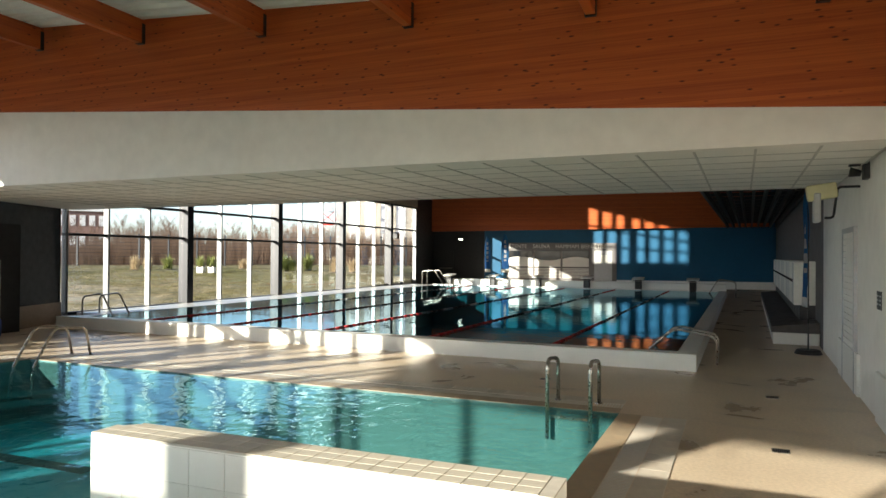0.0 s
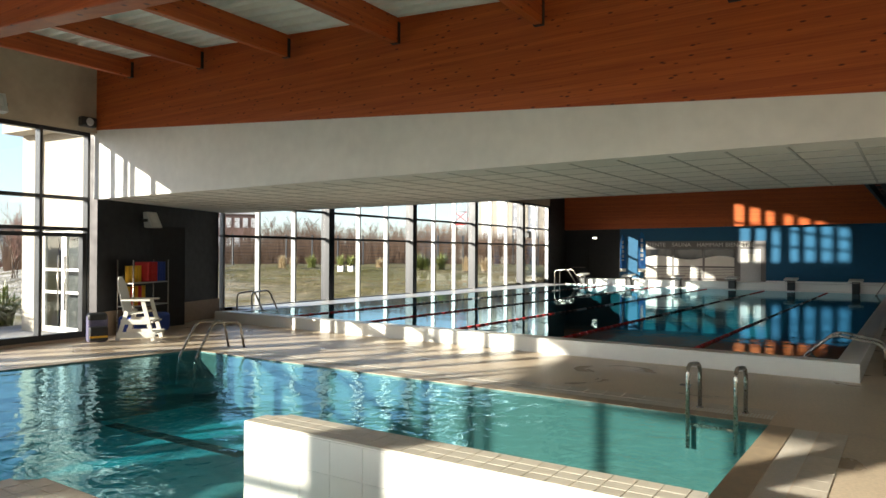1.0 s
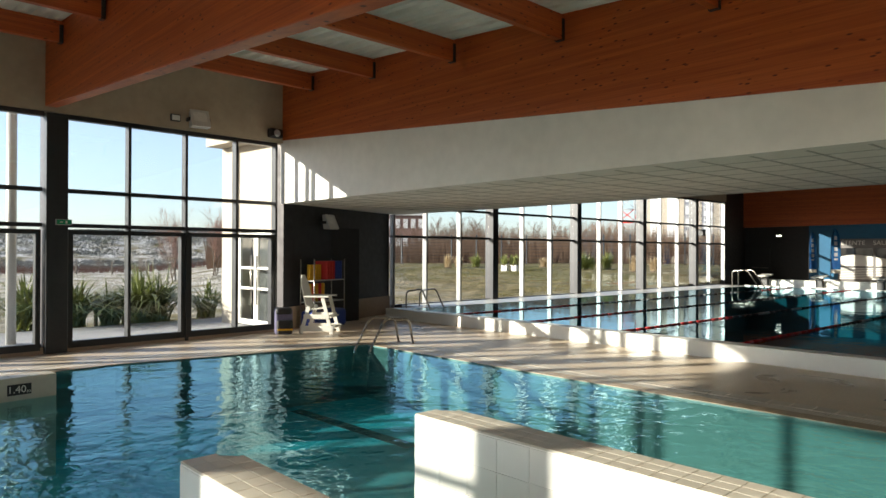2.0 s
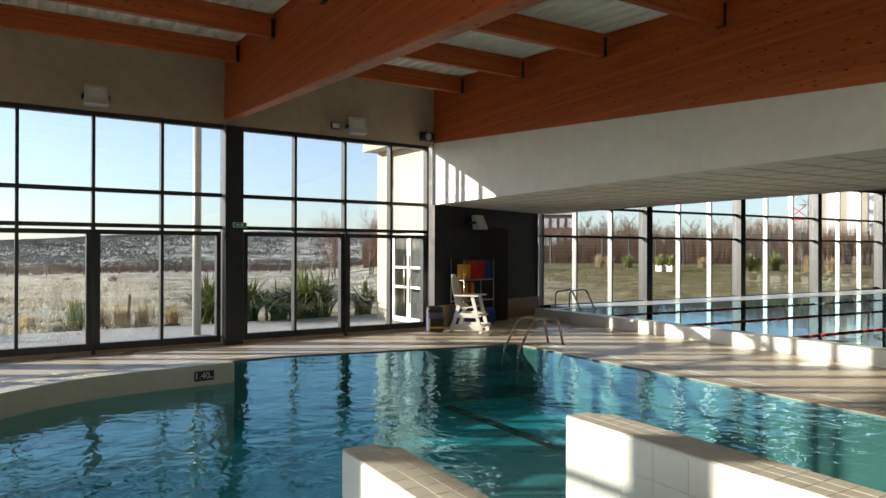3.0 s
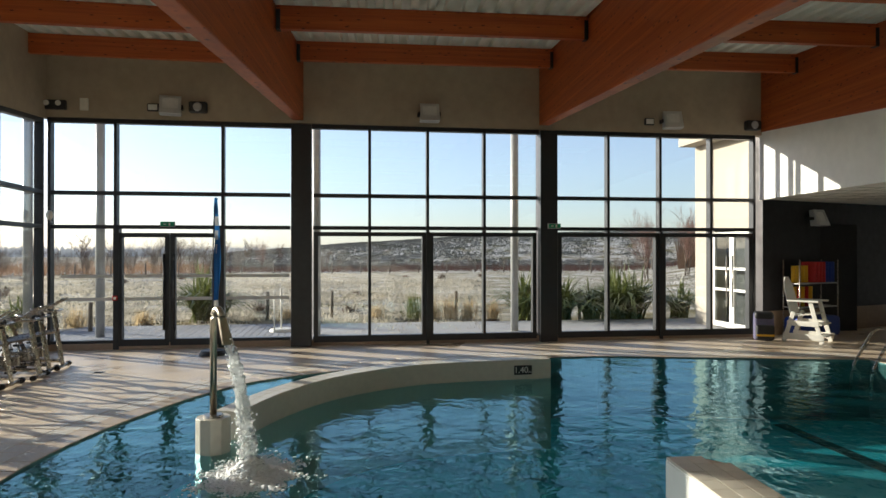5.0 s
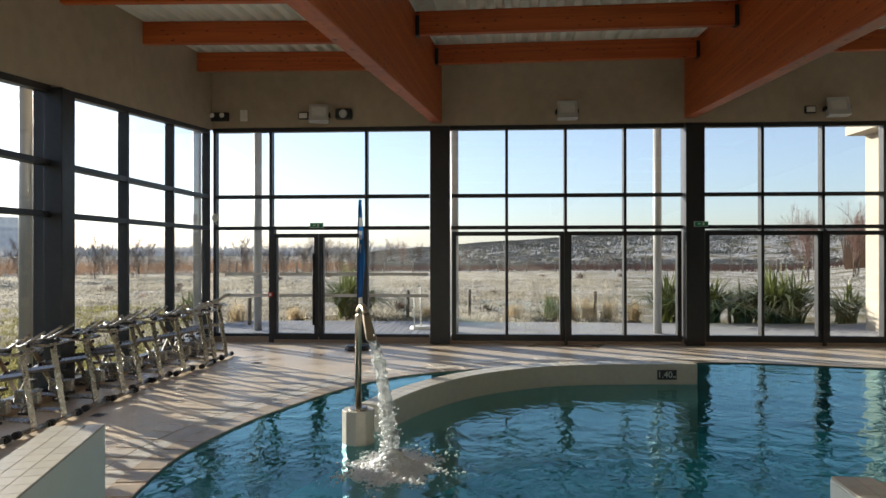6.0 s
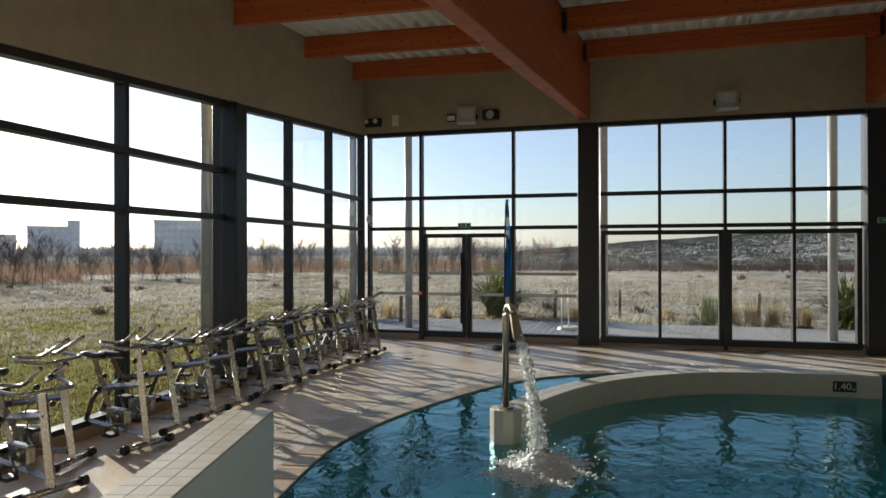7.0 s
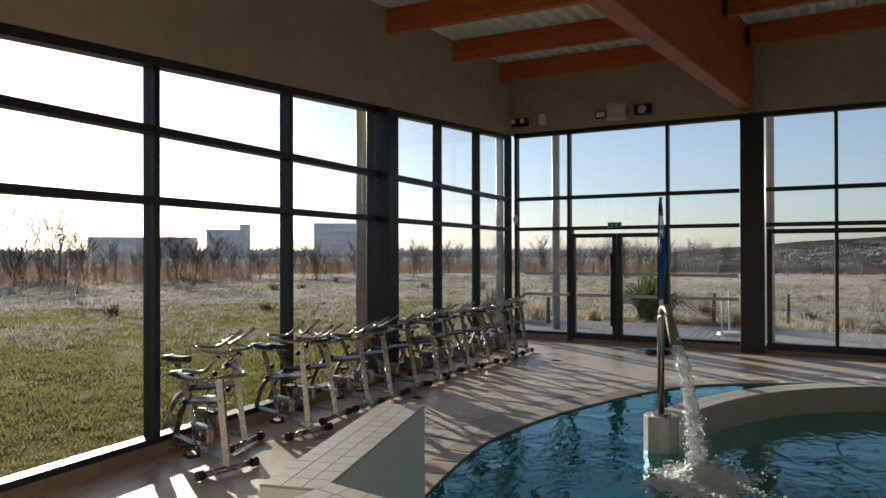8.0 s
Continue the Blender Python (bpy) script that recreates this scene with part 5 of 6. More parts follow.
sensor = thing("wall_sensor", "small pale sensor on a bracket at the glass corner", "sensor", at=front_at @ pose(FRONT_LEN - 0.2, 0.1, 2.42))
bm = bmesh.new()
bmesh.ops.create_uvsphere(bm, u_segments=14, v_segments=8, radius=0.07, matrix=Matrix.Translation((0, 0.1, 0.03)) @ Matrix.Diagonal((0.9, 0.9, 1.25, 1)))
part("head", bm, WHITE_PLASTIC, sensor)
bm = bmesh.new()
tube(bm, bend([(0, 0, -0.09), (0, 0.05, -0.09), (0, 0.09, -0.02)], 0.03), 0.014, 8)
part("bracket", bm, GREY_PLASTIC, sensor)
call = thing("call_point", "small red alarm button on the terrace door frame", "alarm", at=front_at @ pose(12.82, 0.1, 0.9))
bm = bmesh.new()
box(bm, -0.045, 0.045, 0.0, 0.04, 0.0, 0.09)
bevel(bm, 0.008, 1)
part("housing", bm, RED, call)
bm = bmesh.new()
box(bm, -0.022, 0.022, 0.04, 0.044, 0.022, 0.068)
part("button", bm, WHITE_PLASTIC, call)
STRIP = material("frosted_strip", (0.62, 0.62, 0.60), 0.6, grain=0.04)
for z in (0.92, 1.34):
    for a, b in ((9.72, 10.88), (11.08, 11.76), (11.99, 12.68), (12.9, 13.78)):
        bm = bmesh.new()
        box(bm, a, b, 0.003, 0.006, z - 0.03, z + 0.03)
        part("safety_strip", bm, STRIP, window_1, "pale frosted safety strip on the glass")
# doors in the glass front: frames proud of the glazing
def door_leaf(parent, x0, x1, top, handle):
    bm = bmesh.new()
    for a, b, c, d in ((x0, x0 + 0.08, 0.06, top), (x1 - 0.08, x1, 0.06, top), (x0 + 0.08, x1 - 0.08, 0.06, 0.18), (x0 + 0.08, x1 - 0.08, top - 0.08, top)):
        box(bm, a, b, -0.05, 0.088, c, d)
    lf = part("door_leaf", bm, ALU_DARK, parent, "dark metal door frame")
    if handle:
        bm = bmesh.new()
        tube(bm, [(handle, 0.15, 0.35), (handle, 0.15, 1.75)], 0.02, 8)
        for z in (0.5, 1.6):
            tube(bm, [(handle, 0.08, z), (handle, 0.15, z)], 0.012, 6)
        part("handle", bm, BLACK_PLASTIC, lf, "long vertical bar handle")
door = thing("door_1", "dark-framed double glass door to the terrace", "door", kind="structure", at=front_at)
door_leaf(door, 10.97, 11.86, 2.14, 11.78)
door_leaf(door, 11.88, 12.79, 2.14, 11.96)
for x in (10.95, 12.81):
    bm = bmesh.new()
    box(bm, x - 0.05, x + 0.05, -0.08, 0.1, 0, 2.25)
    part("jamb", bm, ALU_DARK, door)
for nm, (a, m1, b) in (("door_2", (4.87, 7.06, 9.25)), ("door_3", (0.2, 2.24, 4.43))):
    dd = thing(nm, "dark-framed sliding glass doors to the terrace", "door", kind="structure", at=front_at)
    for x0, x1 in ((a, m1 - 0.03), (m1 + 0.03, b)):
        door_leaf(dd, x0, x1, 2.17, None)
    bm = bmesh.new()
    box(bm, m1 - 0.03, m1 + 0.03, 0.09, 0.13, 0.0, 2.2)
    part("meeting_post", bm, ALU_DARK, dd)

# ---------------------------------------------------------------- side wall, bench, lockers, dark slatted ceiling
RW = right_at
def on_right(x, y):
    v = RW.inverted() @ Vector((x, y, 0))
    return v.x
roller_x = on_right(5.45, 9.0)
rd = thing("door_4", "closed white roller shutter in the side wall", "door", kind="structure", at=RW @ pose(roller_x, 0.0, 0))
for k in range(24):
    bm = bmesh.new()
    box(bm, 0.0, 1.15, 0.012, 0.03, 0.03 + k * 0.088, 0.03 + k * 0.088 + 0.08)
    part("slat", bm, WHITE_PAINT, rd)
bm = bmesh.new()
for a, b, z0, z1 in ((-0.06, 0.0, 0, 2.2), (1.15, 1.21, 0, 2.2), (0.0, 1.15, 2.13, 2.2)):
    box(bm, a, b, 0.0, 0.045, z0, z1)
part("frame", bm, GREY_PLASTIC, rd)
gd = thing("door_5", "grey-framed glass door in the side wall", "door", kind="structure", at=RW @ pose(on_right(3.95, 6.1), 0.0, 0))
bm = bmesh.new()
for a, b, z0, z1 in ((-1.0, -0.92, 0, 2.2), (-0.08, 0.0, 0, 2.2), (-0.92, -0.08, 2.12, 2.2), (-0.92, -0.08, 0.0, 0.1)):
    box(bm, a, b, 0.0, 0.06, z0, z1)
part("frame", bm, ALU_DARK, gd)
bm = bmesh.new()
box(bm, -0.92, -0.08, 0.02, 0.03, 0.1, 2.12)
part("pane", bm, GLASS, gd)
for a, b in ((0.05, 1.55), (2.95, 5.0)):
    bm = bmesh.new()
    x0 = on_right(3.95, 6.1)
    box(bm, x0 + a, x0 + b, 0.0, 0.04, 0.0, 0.55)
    bevel(bm, 0.01, 1)
    solid("baseboard_east", bm, POOL_WHITE, "white tiled skirting on the side wall", "baseboard", kind="structure", at=RW)
for k in range(2):
    nt = thing("notice", "small dark notice with pale bars on the wall", "sign", "notices", at=RW @ pose(on_right(4.62, 7.3) + k * 0.16, 0.003, 1.22))
    bm = bmesh.new()
    box(bm, 0, 0.13, 0, 0.006, 0, 0.2)
    part("plate", bm, BLACK_PLASTIC, nt)
    bm = bmesh.new()
    for j in range(3):
        box(bm, 0.02, 0.11, 0.006, 0.008, 0.05 + j * 0.045, 0.065 + j * 0.045)
    part("bars", bm, GREY_PLASTIC, nt)
fx = on_right(5.3, 8.75)
cream = material("cream_metal", (0.55, 0.52, 0.30), 0.5, grain=0.08, grain_scale=12)
fl = thing("floodlight", "cream floodlight on a bracket on the side wall", "lamp", "floodlights", at=RW @ pose(fx, 0, 2.6))
bm = bmesh.new()
box(bm, -0.1, 0.1, 0.25, 0.6, 0.0, 0.2, Matrix.Rotation(radians(-8), 4, "X"))
bevel(bm, 0.015, 1)
part("housing", bm, cream, fl)
bm = bmesh.new()
box(bm, -0.14, 0.14, 0.45, 0.53, -0.36, 0.02)
bevel(bm, 0.015, 1)
part("reflector", bm, GREY_PLASTIC, fl)
bm = bmesh.new()
tube(bm, bend([(0, 0, 0.1), (0, 0.25, 0.1), (0, 0.3, -0.3), (0, 0.4, -0.3)], 0.05), 0.016, 8)
part("bracket", bm, BLACK_PLASTIC, fl)
em2 = thing("emergency_light", "black twin emergency light on the side wall", "lamp", at=RW @ pose(fx - 0.7, 0, 2.72))
bm = bmesh.new()
box(bm, -0.1, 0.1, 0.0, 0.06, 0, 0.3)
part("housing", bm, BLACK_PLASTIC, em2)
for z in (0.08, 0.2):
    bm = bmesh.new()
    bmesh.ops.create_cone(bm, cap_ends=True, segments=14, radius1=0.035, radius2=0.06, depth=0.12, matrix=Matrix.Translation((0, 0.14, z)) @ Matrix.Rotation(radians(-80), 4, "X"))
    part("spot", bm, BLACK_PLASTIC, em2)
b0 = on_right(6.95, 14.0)
bench = thing("tiled_bench", "long dark-topped bench along the side wall", "bench", at=RW @ pose(b0, 0, 0))
bm = bmesh.new()
box(bm, 0, 15.0, 0.0, 0.85, 0.0, 0.24)
bevel(bm, 0.01, 1)
part("plinth", bm, POOL_WHITE, bench)
bm = bmesh.new()
hexa(bm, [(-0.02, 0.0, 0.243), (15, 0.0, 0.243), (15, 0.88, 0.243), (-0.02, 0.88, 0.243)], [(-0.02, 0.0, 0.46), (15, 0.0, 0.46), (15, 0.88, 0.36), (-0.02, 0.88, 0.36)])
part("seat", bm, material("dark_bench", (0.05, 0.045, 0.043), 0.5, grain=0.15, grain_scale=10), bench)
for i in range(14):
    lk = thing("locker", "pale grey locker above the bench", "locker", "lockers along the wall", at=RW @ pose(b0 + 1.0 + i * 0.95, 0, 0.75))
    bm = bmesh.new()
    box(bm, 0, 0.9, 0.0, 0.42, 0, 0.95)
    bevel(bm, 0.01, 1)
    part("body", bm, WHITE_PLASTIC, lk)
    for k in range(3):
        bm = bmesh.new()
        box(bm, 0.02 + k * 0.295, 0.29 + k * 0.295, 0.42, 0.435, 0.03, 0.92)
        dr = part("door", bm, GREY_PLASTIC if (i + k) % 3 == 0 else WHITE_PLASTIC, lk)
        bm = bmesh.new()
        box(bm, 0.06 + k * 0.295, 0.10 + k * 0.295, 0.435, 0.45, 0.5, 0.56)
        part("lock", bm, BLACK_PLASTIC, dr)
    bm = bmesh.new()
    box(bm, 0.02, 0.88, 0.0, 0.3, -0.4, -0.004)
    part("support", bm, DARK_WALL, lk)
bm = bmesh.new()
for k in range(9):
    box(bm, b0 + 1.0, b0 + 23, 0.05 + k * 0.28, 0.12 + k * 0.28, 3.30, 3.5)
for k in range(16):
    box(bm, b0 + 1.0 + k * 1.4, b0 + 1.08 + k * 1.4, 0.05, 2.5, 3.5, 3.6)
solid("ceiling_slatted", bm, BLACK_PLASTIC, "black slatted ceiling above the lockers", "ceiling", kind="structure", at=RW)


# ---------------------------------------------------------------- floor drains
for x, y in [(4.21, 8.68), (3.13, 6.29), (1.5, 9.85), (-8.22, -1.71), (-11.33, -0.03)]:
    dr = thing("floor_drain", "small square steel drain in the pool deck", "drain", "floor drains", at=pose(x, y, 0, 0, 0, CROSS))
    bm = bmesh.new()
    box(bm, -0.075, 0.075, -0.075, 0.075, -0.02, 0.004)
    part("frame", bm, STEEL, dr)
    bm = bmesh.new()
    for k in range(7):
        box(bm, -0.06 + k * 0.018, -0.052 + k * 0.018, -0.06, 0.06, 0.003, 0.006)
    part("grid", bm, BLACK_PLASTIC, dr)

# niche at the far end: door with a push bar and a lit sign
niche = pose(*FAR_L, 0, 0, 0, far_deg)
nd = thing("door_6", "dark emergency door with a steel push bar", "door", kind="structure", at=niche @ pose(0.3, -0.01, 0))
bm = bmesh.new()
box(bm, 0, 1.0, -0.05, 0.0, 0, 2.1)
part("leaf", bm, BLACK_PLASTIC, nd)
bm = bmesh.new()
tube(bm, [(0.1, -0.11, 1.0), (0.9, -0.11, 1.0)], 0.025, 8)
for x in (0.1, 0.9):
    tube(bm, [(x, -0.05, 1.0), (x, -0.11, 1.0)], 0.02, 6)
part("push_bar", bm, STEEL, nd)
lit = bpy.data.materials.new("lit_sign")
lit.use_nodes = True
lit.node_tree.nodes["Principled BSDF"].inputs["Emission Color"].default_value = (1.0, 0.95, 0.75, 1)
lit.node_tree.nodes["Principled BSDF"].inputs["Emission Strength"].default_value = 3.0
el = thing("exit_sign", "small lit emergency sign in the dark niche", "sign", "exit signs", at=niche @ pose(1.75, -0.03, 2.75))
bm = bmesh.new()
box(bm, -0.14, 0.14, -0.06, 0.0, -0.06, 0.06)
part("body", bm, GREY_PLASTIC, el)
bm = bmesh.new()
box(bm, -0.12, 0.12, -0.066, -0.06, -0.04, 0.02)
part("face", bm, lit, el, "pale lit face")
# camera and loudspeaker on the window pier of the lap pool hall
bm = bmesh.new()
box(bm, -0.12, 0.12, 0.1, 0.35, -0.15, 0.15)
bevel(bm, 0.02, 1)
solid("loudspeaker", bm, BLACK_PLASTIC, "black loudspeaker on a pier between the lap pool windows", "loudspeaker", "loudspeakers", at=front2_at @ pose(piers[3], 0.2, 2.75))


# ---------------------------------------------------------------- outside: ground
def smooth(a, b, x):
    t = min(1, max(0, (x - a) / (b - a)))
    return t * t * (3 - 2 * t)


def bump_at(x, y, cx, cy, rx, ry, deg):
    dx, dy = x - cx, y - cy
    c, s = math.cos(radians(deg)), math.sin(radians(deg))
    u, v = (dx * c + dy * s) / rx, (-dx * s + dy * c) / ry
    return math.exp(-u * u - v * v)


def ground_z(x, y):
    r = math.hypot(x, y)
    az = math.degrees(math.atan2(y, x)) % 360
    north = smooth(80, 95, az) * (1 - smooth(128, 140, az))
    z = -0.14 + 1.15 * north * smooth(18, 55, r)
    z += 5.2 * bump_at(x, y, -95, 78, 60, 22, 60)
    z += 0.05 * noise.noise(Vector((x * 0.3, y * 0.3, 0))) * smooth(16, 24, r) + 0.3 * noise.noise(Vector((x * 0.03, y * 0.03, 3))) * smooth(30, 70, r)
    return z


def ground_material():
    m = bpy.data.materials.new("meadow")
    m.use_nodes = True
    nodes, links = m.node_tree.nodes, m.node_tree.links
    b = nodes["Principled BSDF"]
    b.inputs["Roughness"].default_value = 0.95
    b.inputs["Specular IOR Level"].default_value = 0.0
    co = nodes.new("ShaderNodeTexCoord")
    def tex(scale, detail, lo, hi):
        n = nodes.new("ShaderNodeTexNoise")
        n.inputs["Scale"].default_value, n.inputs["Detail"].default_value, n.inputs["Roughness"].default_value = scale, detail, 0.65
        links.new(co.outputs["Object"], n.inputs["Vector"])
        r = nodes.new("ShaderNodeMapRange")
        r.inputs[1].default_value, r.inputs[2].default_value = lo, hi
        links.new(n.outputs["Fac"], r.inputs[0])
        return r.outputs[0], n.outputs["Fac"]
    def mix(a, b_, fac):
        q = nodes.new("ShaderNodeMix")
        q.data_type = "RGBA"
        for s, v in ((q.inputs[6], a), (q.inputs[7], b_)):
            if isinstance(v, tuple):
                s.default_value = (*v, 1)
            else:
                links.new(v, s)
        links.new(fac, q.inputs[0])
        return q.outputs[2]
    patch, _ = tex(0.12, 8, 0.40, 0.60)
    fine, raw = tex(1.6, 10, 0.35, 0.62)
    clod, _ = tex(5.0, 6, 0.38, 0.52)
    frost, _ = tex(0.5, 10, 0.38, 0.58)
    c = mix((0.16, 0.155, 0.055), (0.36, 0.28, 0.16), patch)
    c = mix((0.06, 0.055, 0.022), c, fine)
    c = mix((0.10, 0.09, 0.04), c, clod)
    # frost lies on the open field, further from the heated building
    ln = nodes.new("ShaderNodeVectorMath")
    ln.operation = "LENGTH"
    links.new(co.outputs["Object"], ln.inputs[0])
    far = nodes.new("ShaderNodeMapRange")
    far.inputs[1].default_value, far.inputs[2].default_value = 12, 27
    far.inputs[3].default_value, far.inputs[4].default_value = 0.0, 0.66
    links.new(ln.outputs["Value"], far.inputs[0])
    mul = nodes.new("ShaderNodeMath")
    mul.operation = "MULTIPLY"
    links.new(frost, mul.inputs[0])
    links.new(far.outputs[0], mul.inputs[1])
    sep = nodes.new("ShaderNodeSeparateXYZ")
    links.new(co.outputs["Object"], sep.inputs[0])
    thaw = nodes.new("ShaderNodeMapRange")
    thaw.inputs[1].default_value, thaw.inputs[2].default_value = 0, 16
    thaw.inputs[3].default_value, thaw.inputs[4].default_value = 1.0, 0.12
    xy = nodes.new("ShaderNodeMath")
    links.new(sep.outputs[0], xy.inputs[0])
    links.new(sep.outputs[1], xy.inputs[1])
    links.new(xy.outputs[0], thaw.inputs[0])
    mul2 = nodes.new("ShaderNodeMath")
    mul2.operation = "MULTIPLY"
    links.new(mul.outputs[0], mul2.inputs[0])
    links.new(thaw.outputs[0], mul2.inputs[1])
    c = mix(c, (0.74, 0.71, 0.69), mul2.outputs[0])
    links.new(c, b.inputs["Base Color"])
    bp = nodes.new("ShaderNodeBump")
    bp.inputs["Strength"].default_value, bp.inputs["Distance"].default_value = 1.0, 0.15
    links.new(raw, bp.inputs["Height"])
    links.new(bp.outputs[0], b.inputs["Normal"])
    return m


FIELD = ground_material()
bm = bmesh.new()
rings, spokes = [0.0] + [6 * 1.105 ** k for k in range(60)], 128
prev = None
for r in rings:
    row = []
    for k in range(spokes):
        a = k * math.tau / spokes
        x, y = r * math.cos(a), r * math.sin(a)
        inside = r < 16
        z = min(ground_z(x, y), -0.14) if inside else ground_z(x, y)
        # the ground drops out below the building's own slab
        row.append(bm.verts.new((x, y, z)))
    if prev:
        for k in range(spokes):
            bm.faces.new((prev[k], prev[(k + 1) % spokes], row[(k + 1) % spokes], row[k]))
    prev = row
bmesh.ops.remove_doubles(bm, verts=bm.verts, dist=1e-4)
under = [(L[0] - 0.2, L[1] - 0.2), (M[0], M[1] - 0.3), (FAR_R[0] + 0.5, FAR_R[1]), (FAR_L[0], FAR_L[1] + 0.5), (E2[0] - 0.3, E2[1]), (D1[0] - 0.3, D1[1]), (K[0] - 0.2, K[1])]


def inside_building(x, y):
    hit = False
    for (x0, y0), (x1, y1) in zip(under, under[1:] + under[:1]):
        if (y0 > y) != (y1 > y) and x < (x1 - x0) * (y - y0) / (y1 - y0) + x0:
            hit = not hit
    return hit


for v in bm.verts:
    if inside_building(v.co.x, v.co.y):
        v.co.z = -3.0
ground = solid("ground", bm, FIELD, "frosty meadow of brown and green winter grass", "ground", kind="structure")
for f in ground.data.polygons:
    f.use_smooth = True
# an apron keeps the grass at the foot of the walls
bm = bmesh.new()
for a, b, w in ((L, M, 9.0), (D1, E2, 12.0)):
    va, vb = Vector(a), Vector(b)
    d = (vb - va).normalized()
    o = Vector((d.y, -d.x)) if (a == L) else Vector((-d.y, d.x))
    n = 24
    for i in range(n):
        p, q = va.lerp(vb, i / n), va.lerp(vb, (i + 1) / n)
        for j in range(6):
            w0, w1 = w * j / 6, w * (j + 1) / 6
            vs = []
            for pt, ww in ((p, w0), (q, w0), (q, w1), (p, w1)):
                xx, yy = pt.x + o.x * ww + (0.0), pt.y + o.y * ww
                vs.append(bm.verts.new((xx, yy, max(-0.10, ground_z(xx, yy) + 0.012) if ww < w - 0.1 else ground_z(xx, yy) - 0.05)))
            bm.faces.new(vs)
solid("lawn", bm, FIELD, "short green grass at the foot of the glass", "lawn", kind="structure")
TERRACE = material("terrace_concrete", (0.34, 0.34, 0.35), 0.8, grain=0.12, grain_scale=9, stain=0.12, bump=0.3, bump_scale=50)
bm = bmesh.new()
o = Vector((math.cos(radians(161.35)), math.sin(radians(161.35))))
ka, la = Vector(K), Vector(L)
t0, t1 = ka + (ka - la).normalized() * 1.0, la - (ka - la).normalized() * 1.2
prism(bm, [tuple(t0 + o * 0.1), tuple(t0 + o * 4.1), tuple(t1 + o * 4.3), tuple(t1 + o * 0.1)], -0.6, -0.03)
terrace = solid("pavement_terrace", bm, TERRACE, "pale concrete terrace outside the glass front", "terrace", kind="structure")
board_mat = material("grey_decking", (0.24, 0.25, 0.28), 0.75, grain=0.2, grain_scale=14, spread=0.15, stretch=(1, 8, 8))
mid = ka.lerp(la, 0.70)
bme = tile_mesh("deck_board", 3.9, 0.135, 0.024, board_mat)
dirf = (la - ka).normalized()
for k in range(36):
    c = mid + dirf * (k * 0.145) + o * 2.15
    put_piece("deck_board", bme, terrace, pose(c.x, c.y, -0.029, 0, 0, 161.35))

# steel columns outside
COLUMN_GREY = material("column_grey", (0.42, 0.42, 0.41), 0.45, 0.2, grain=0.06, grain_scale=8)
for cx, cy in ((-13.2, 8.5), (-14.62, 4.25), (-16.03, 0.0), (-10.58, -3.10), (-16.47, -1.34), (-3.6, -5.6)):
    bm = bmesh.new()
    tube(bm, [(0, 0, -0.1), (0, 0, 5.2)], 0.09, 18)
    solid("steel_column", bm, COLUMN_GREY, "round grey steel column outside the glass", "column", "outdoor columns", at=pose(cx, cy, 0))

# projecting entrance wing
CREAM = material("cream_render", (0.42, 0.375, 0.31), 0.85, grain=0.06, grain_scale=9, stain=0.05, bump=0.2, bump_scale=80)
wing = thing("entrance_wing", "cream rendered wing with a pillar and white glazed door", "building", at=pose(-9.95, 12.8, 0, 0, 0, 161.35))
bm = bmesh.new()
box(bm, 0.0, 0.35, -0.3, 0.0, -0.1, 4.9)
box(bm, 2.0, 2.12, -0.3, 0.0, -0.1, 4.9)
box(bm, 0.35, 2.0, -0.3, 0.0, 2.3, 4.9)
part("wall", bm, CREAM, wing)
bm = bmesh.new()
box(bm, 2.12, 2.72, -0.38, 0.12, -0.1, 4.9)
bevel(bm, 0.012, 1)
part("pillar", bm, CREAM, wing)
bm = bmesh.new()
box(bm, 0.0, 2.75, 0.0, 0.55, 4.45, 4.95)
part("canopy", bm, CREAM, wing)
for x0, x1 in ((0.37, 1.165), (1.185, 1.98)):
    bm = bmesh.new()
    for a, b, c, d in ((x0, x0 + 0.08, 0, 2.25), (x1 - 0.08, x1, 0, 2.25), (x0 + 0.08, x1 - 0.08, 2.15, 2.25), (x0 + 0.08, x1 - 0.08, 0, 0.12), (x0 + 0.08, x1 - 0.08, 0.86, 0.92), (x0 + 0.08, x1 - 0.08, 1.36, 1.42)):
        box(bm, a, b, 0.0, 0.06, c, d)
    lf = part("door", bm, WHITE_PAINT, wing, "white glazed door leaf")
    bm = bmesh.new()
    box(bm, x0 + 0.08, x1 - 0.08, 0.025, 0.035, 0.1, 2.16)
    part("pane", bm, GLASS, lf)
    hx = x1 - 0.12 if x0 < 0.9 else x0 + 0.12
    bm = bmesh.new()
    tube(bm, [(hx, 0.11, 0.5), (hx, 0.11, 1.7)], 0.018, 8)
    part("handle", bm, STEEL, lf)
# solid black block behind the panes stands in for the dim interior
bm = bmesh.new()
box(bm, 0.35, 2.0, -2.5, -0.32, -0.1, 2.4)
part("hallway", bm, DARK_WALL, wing)


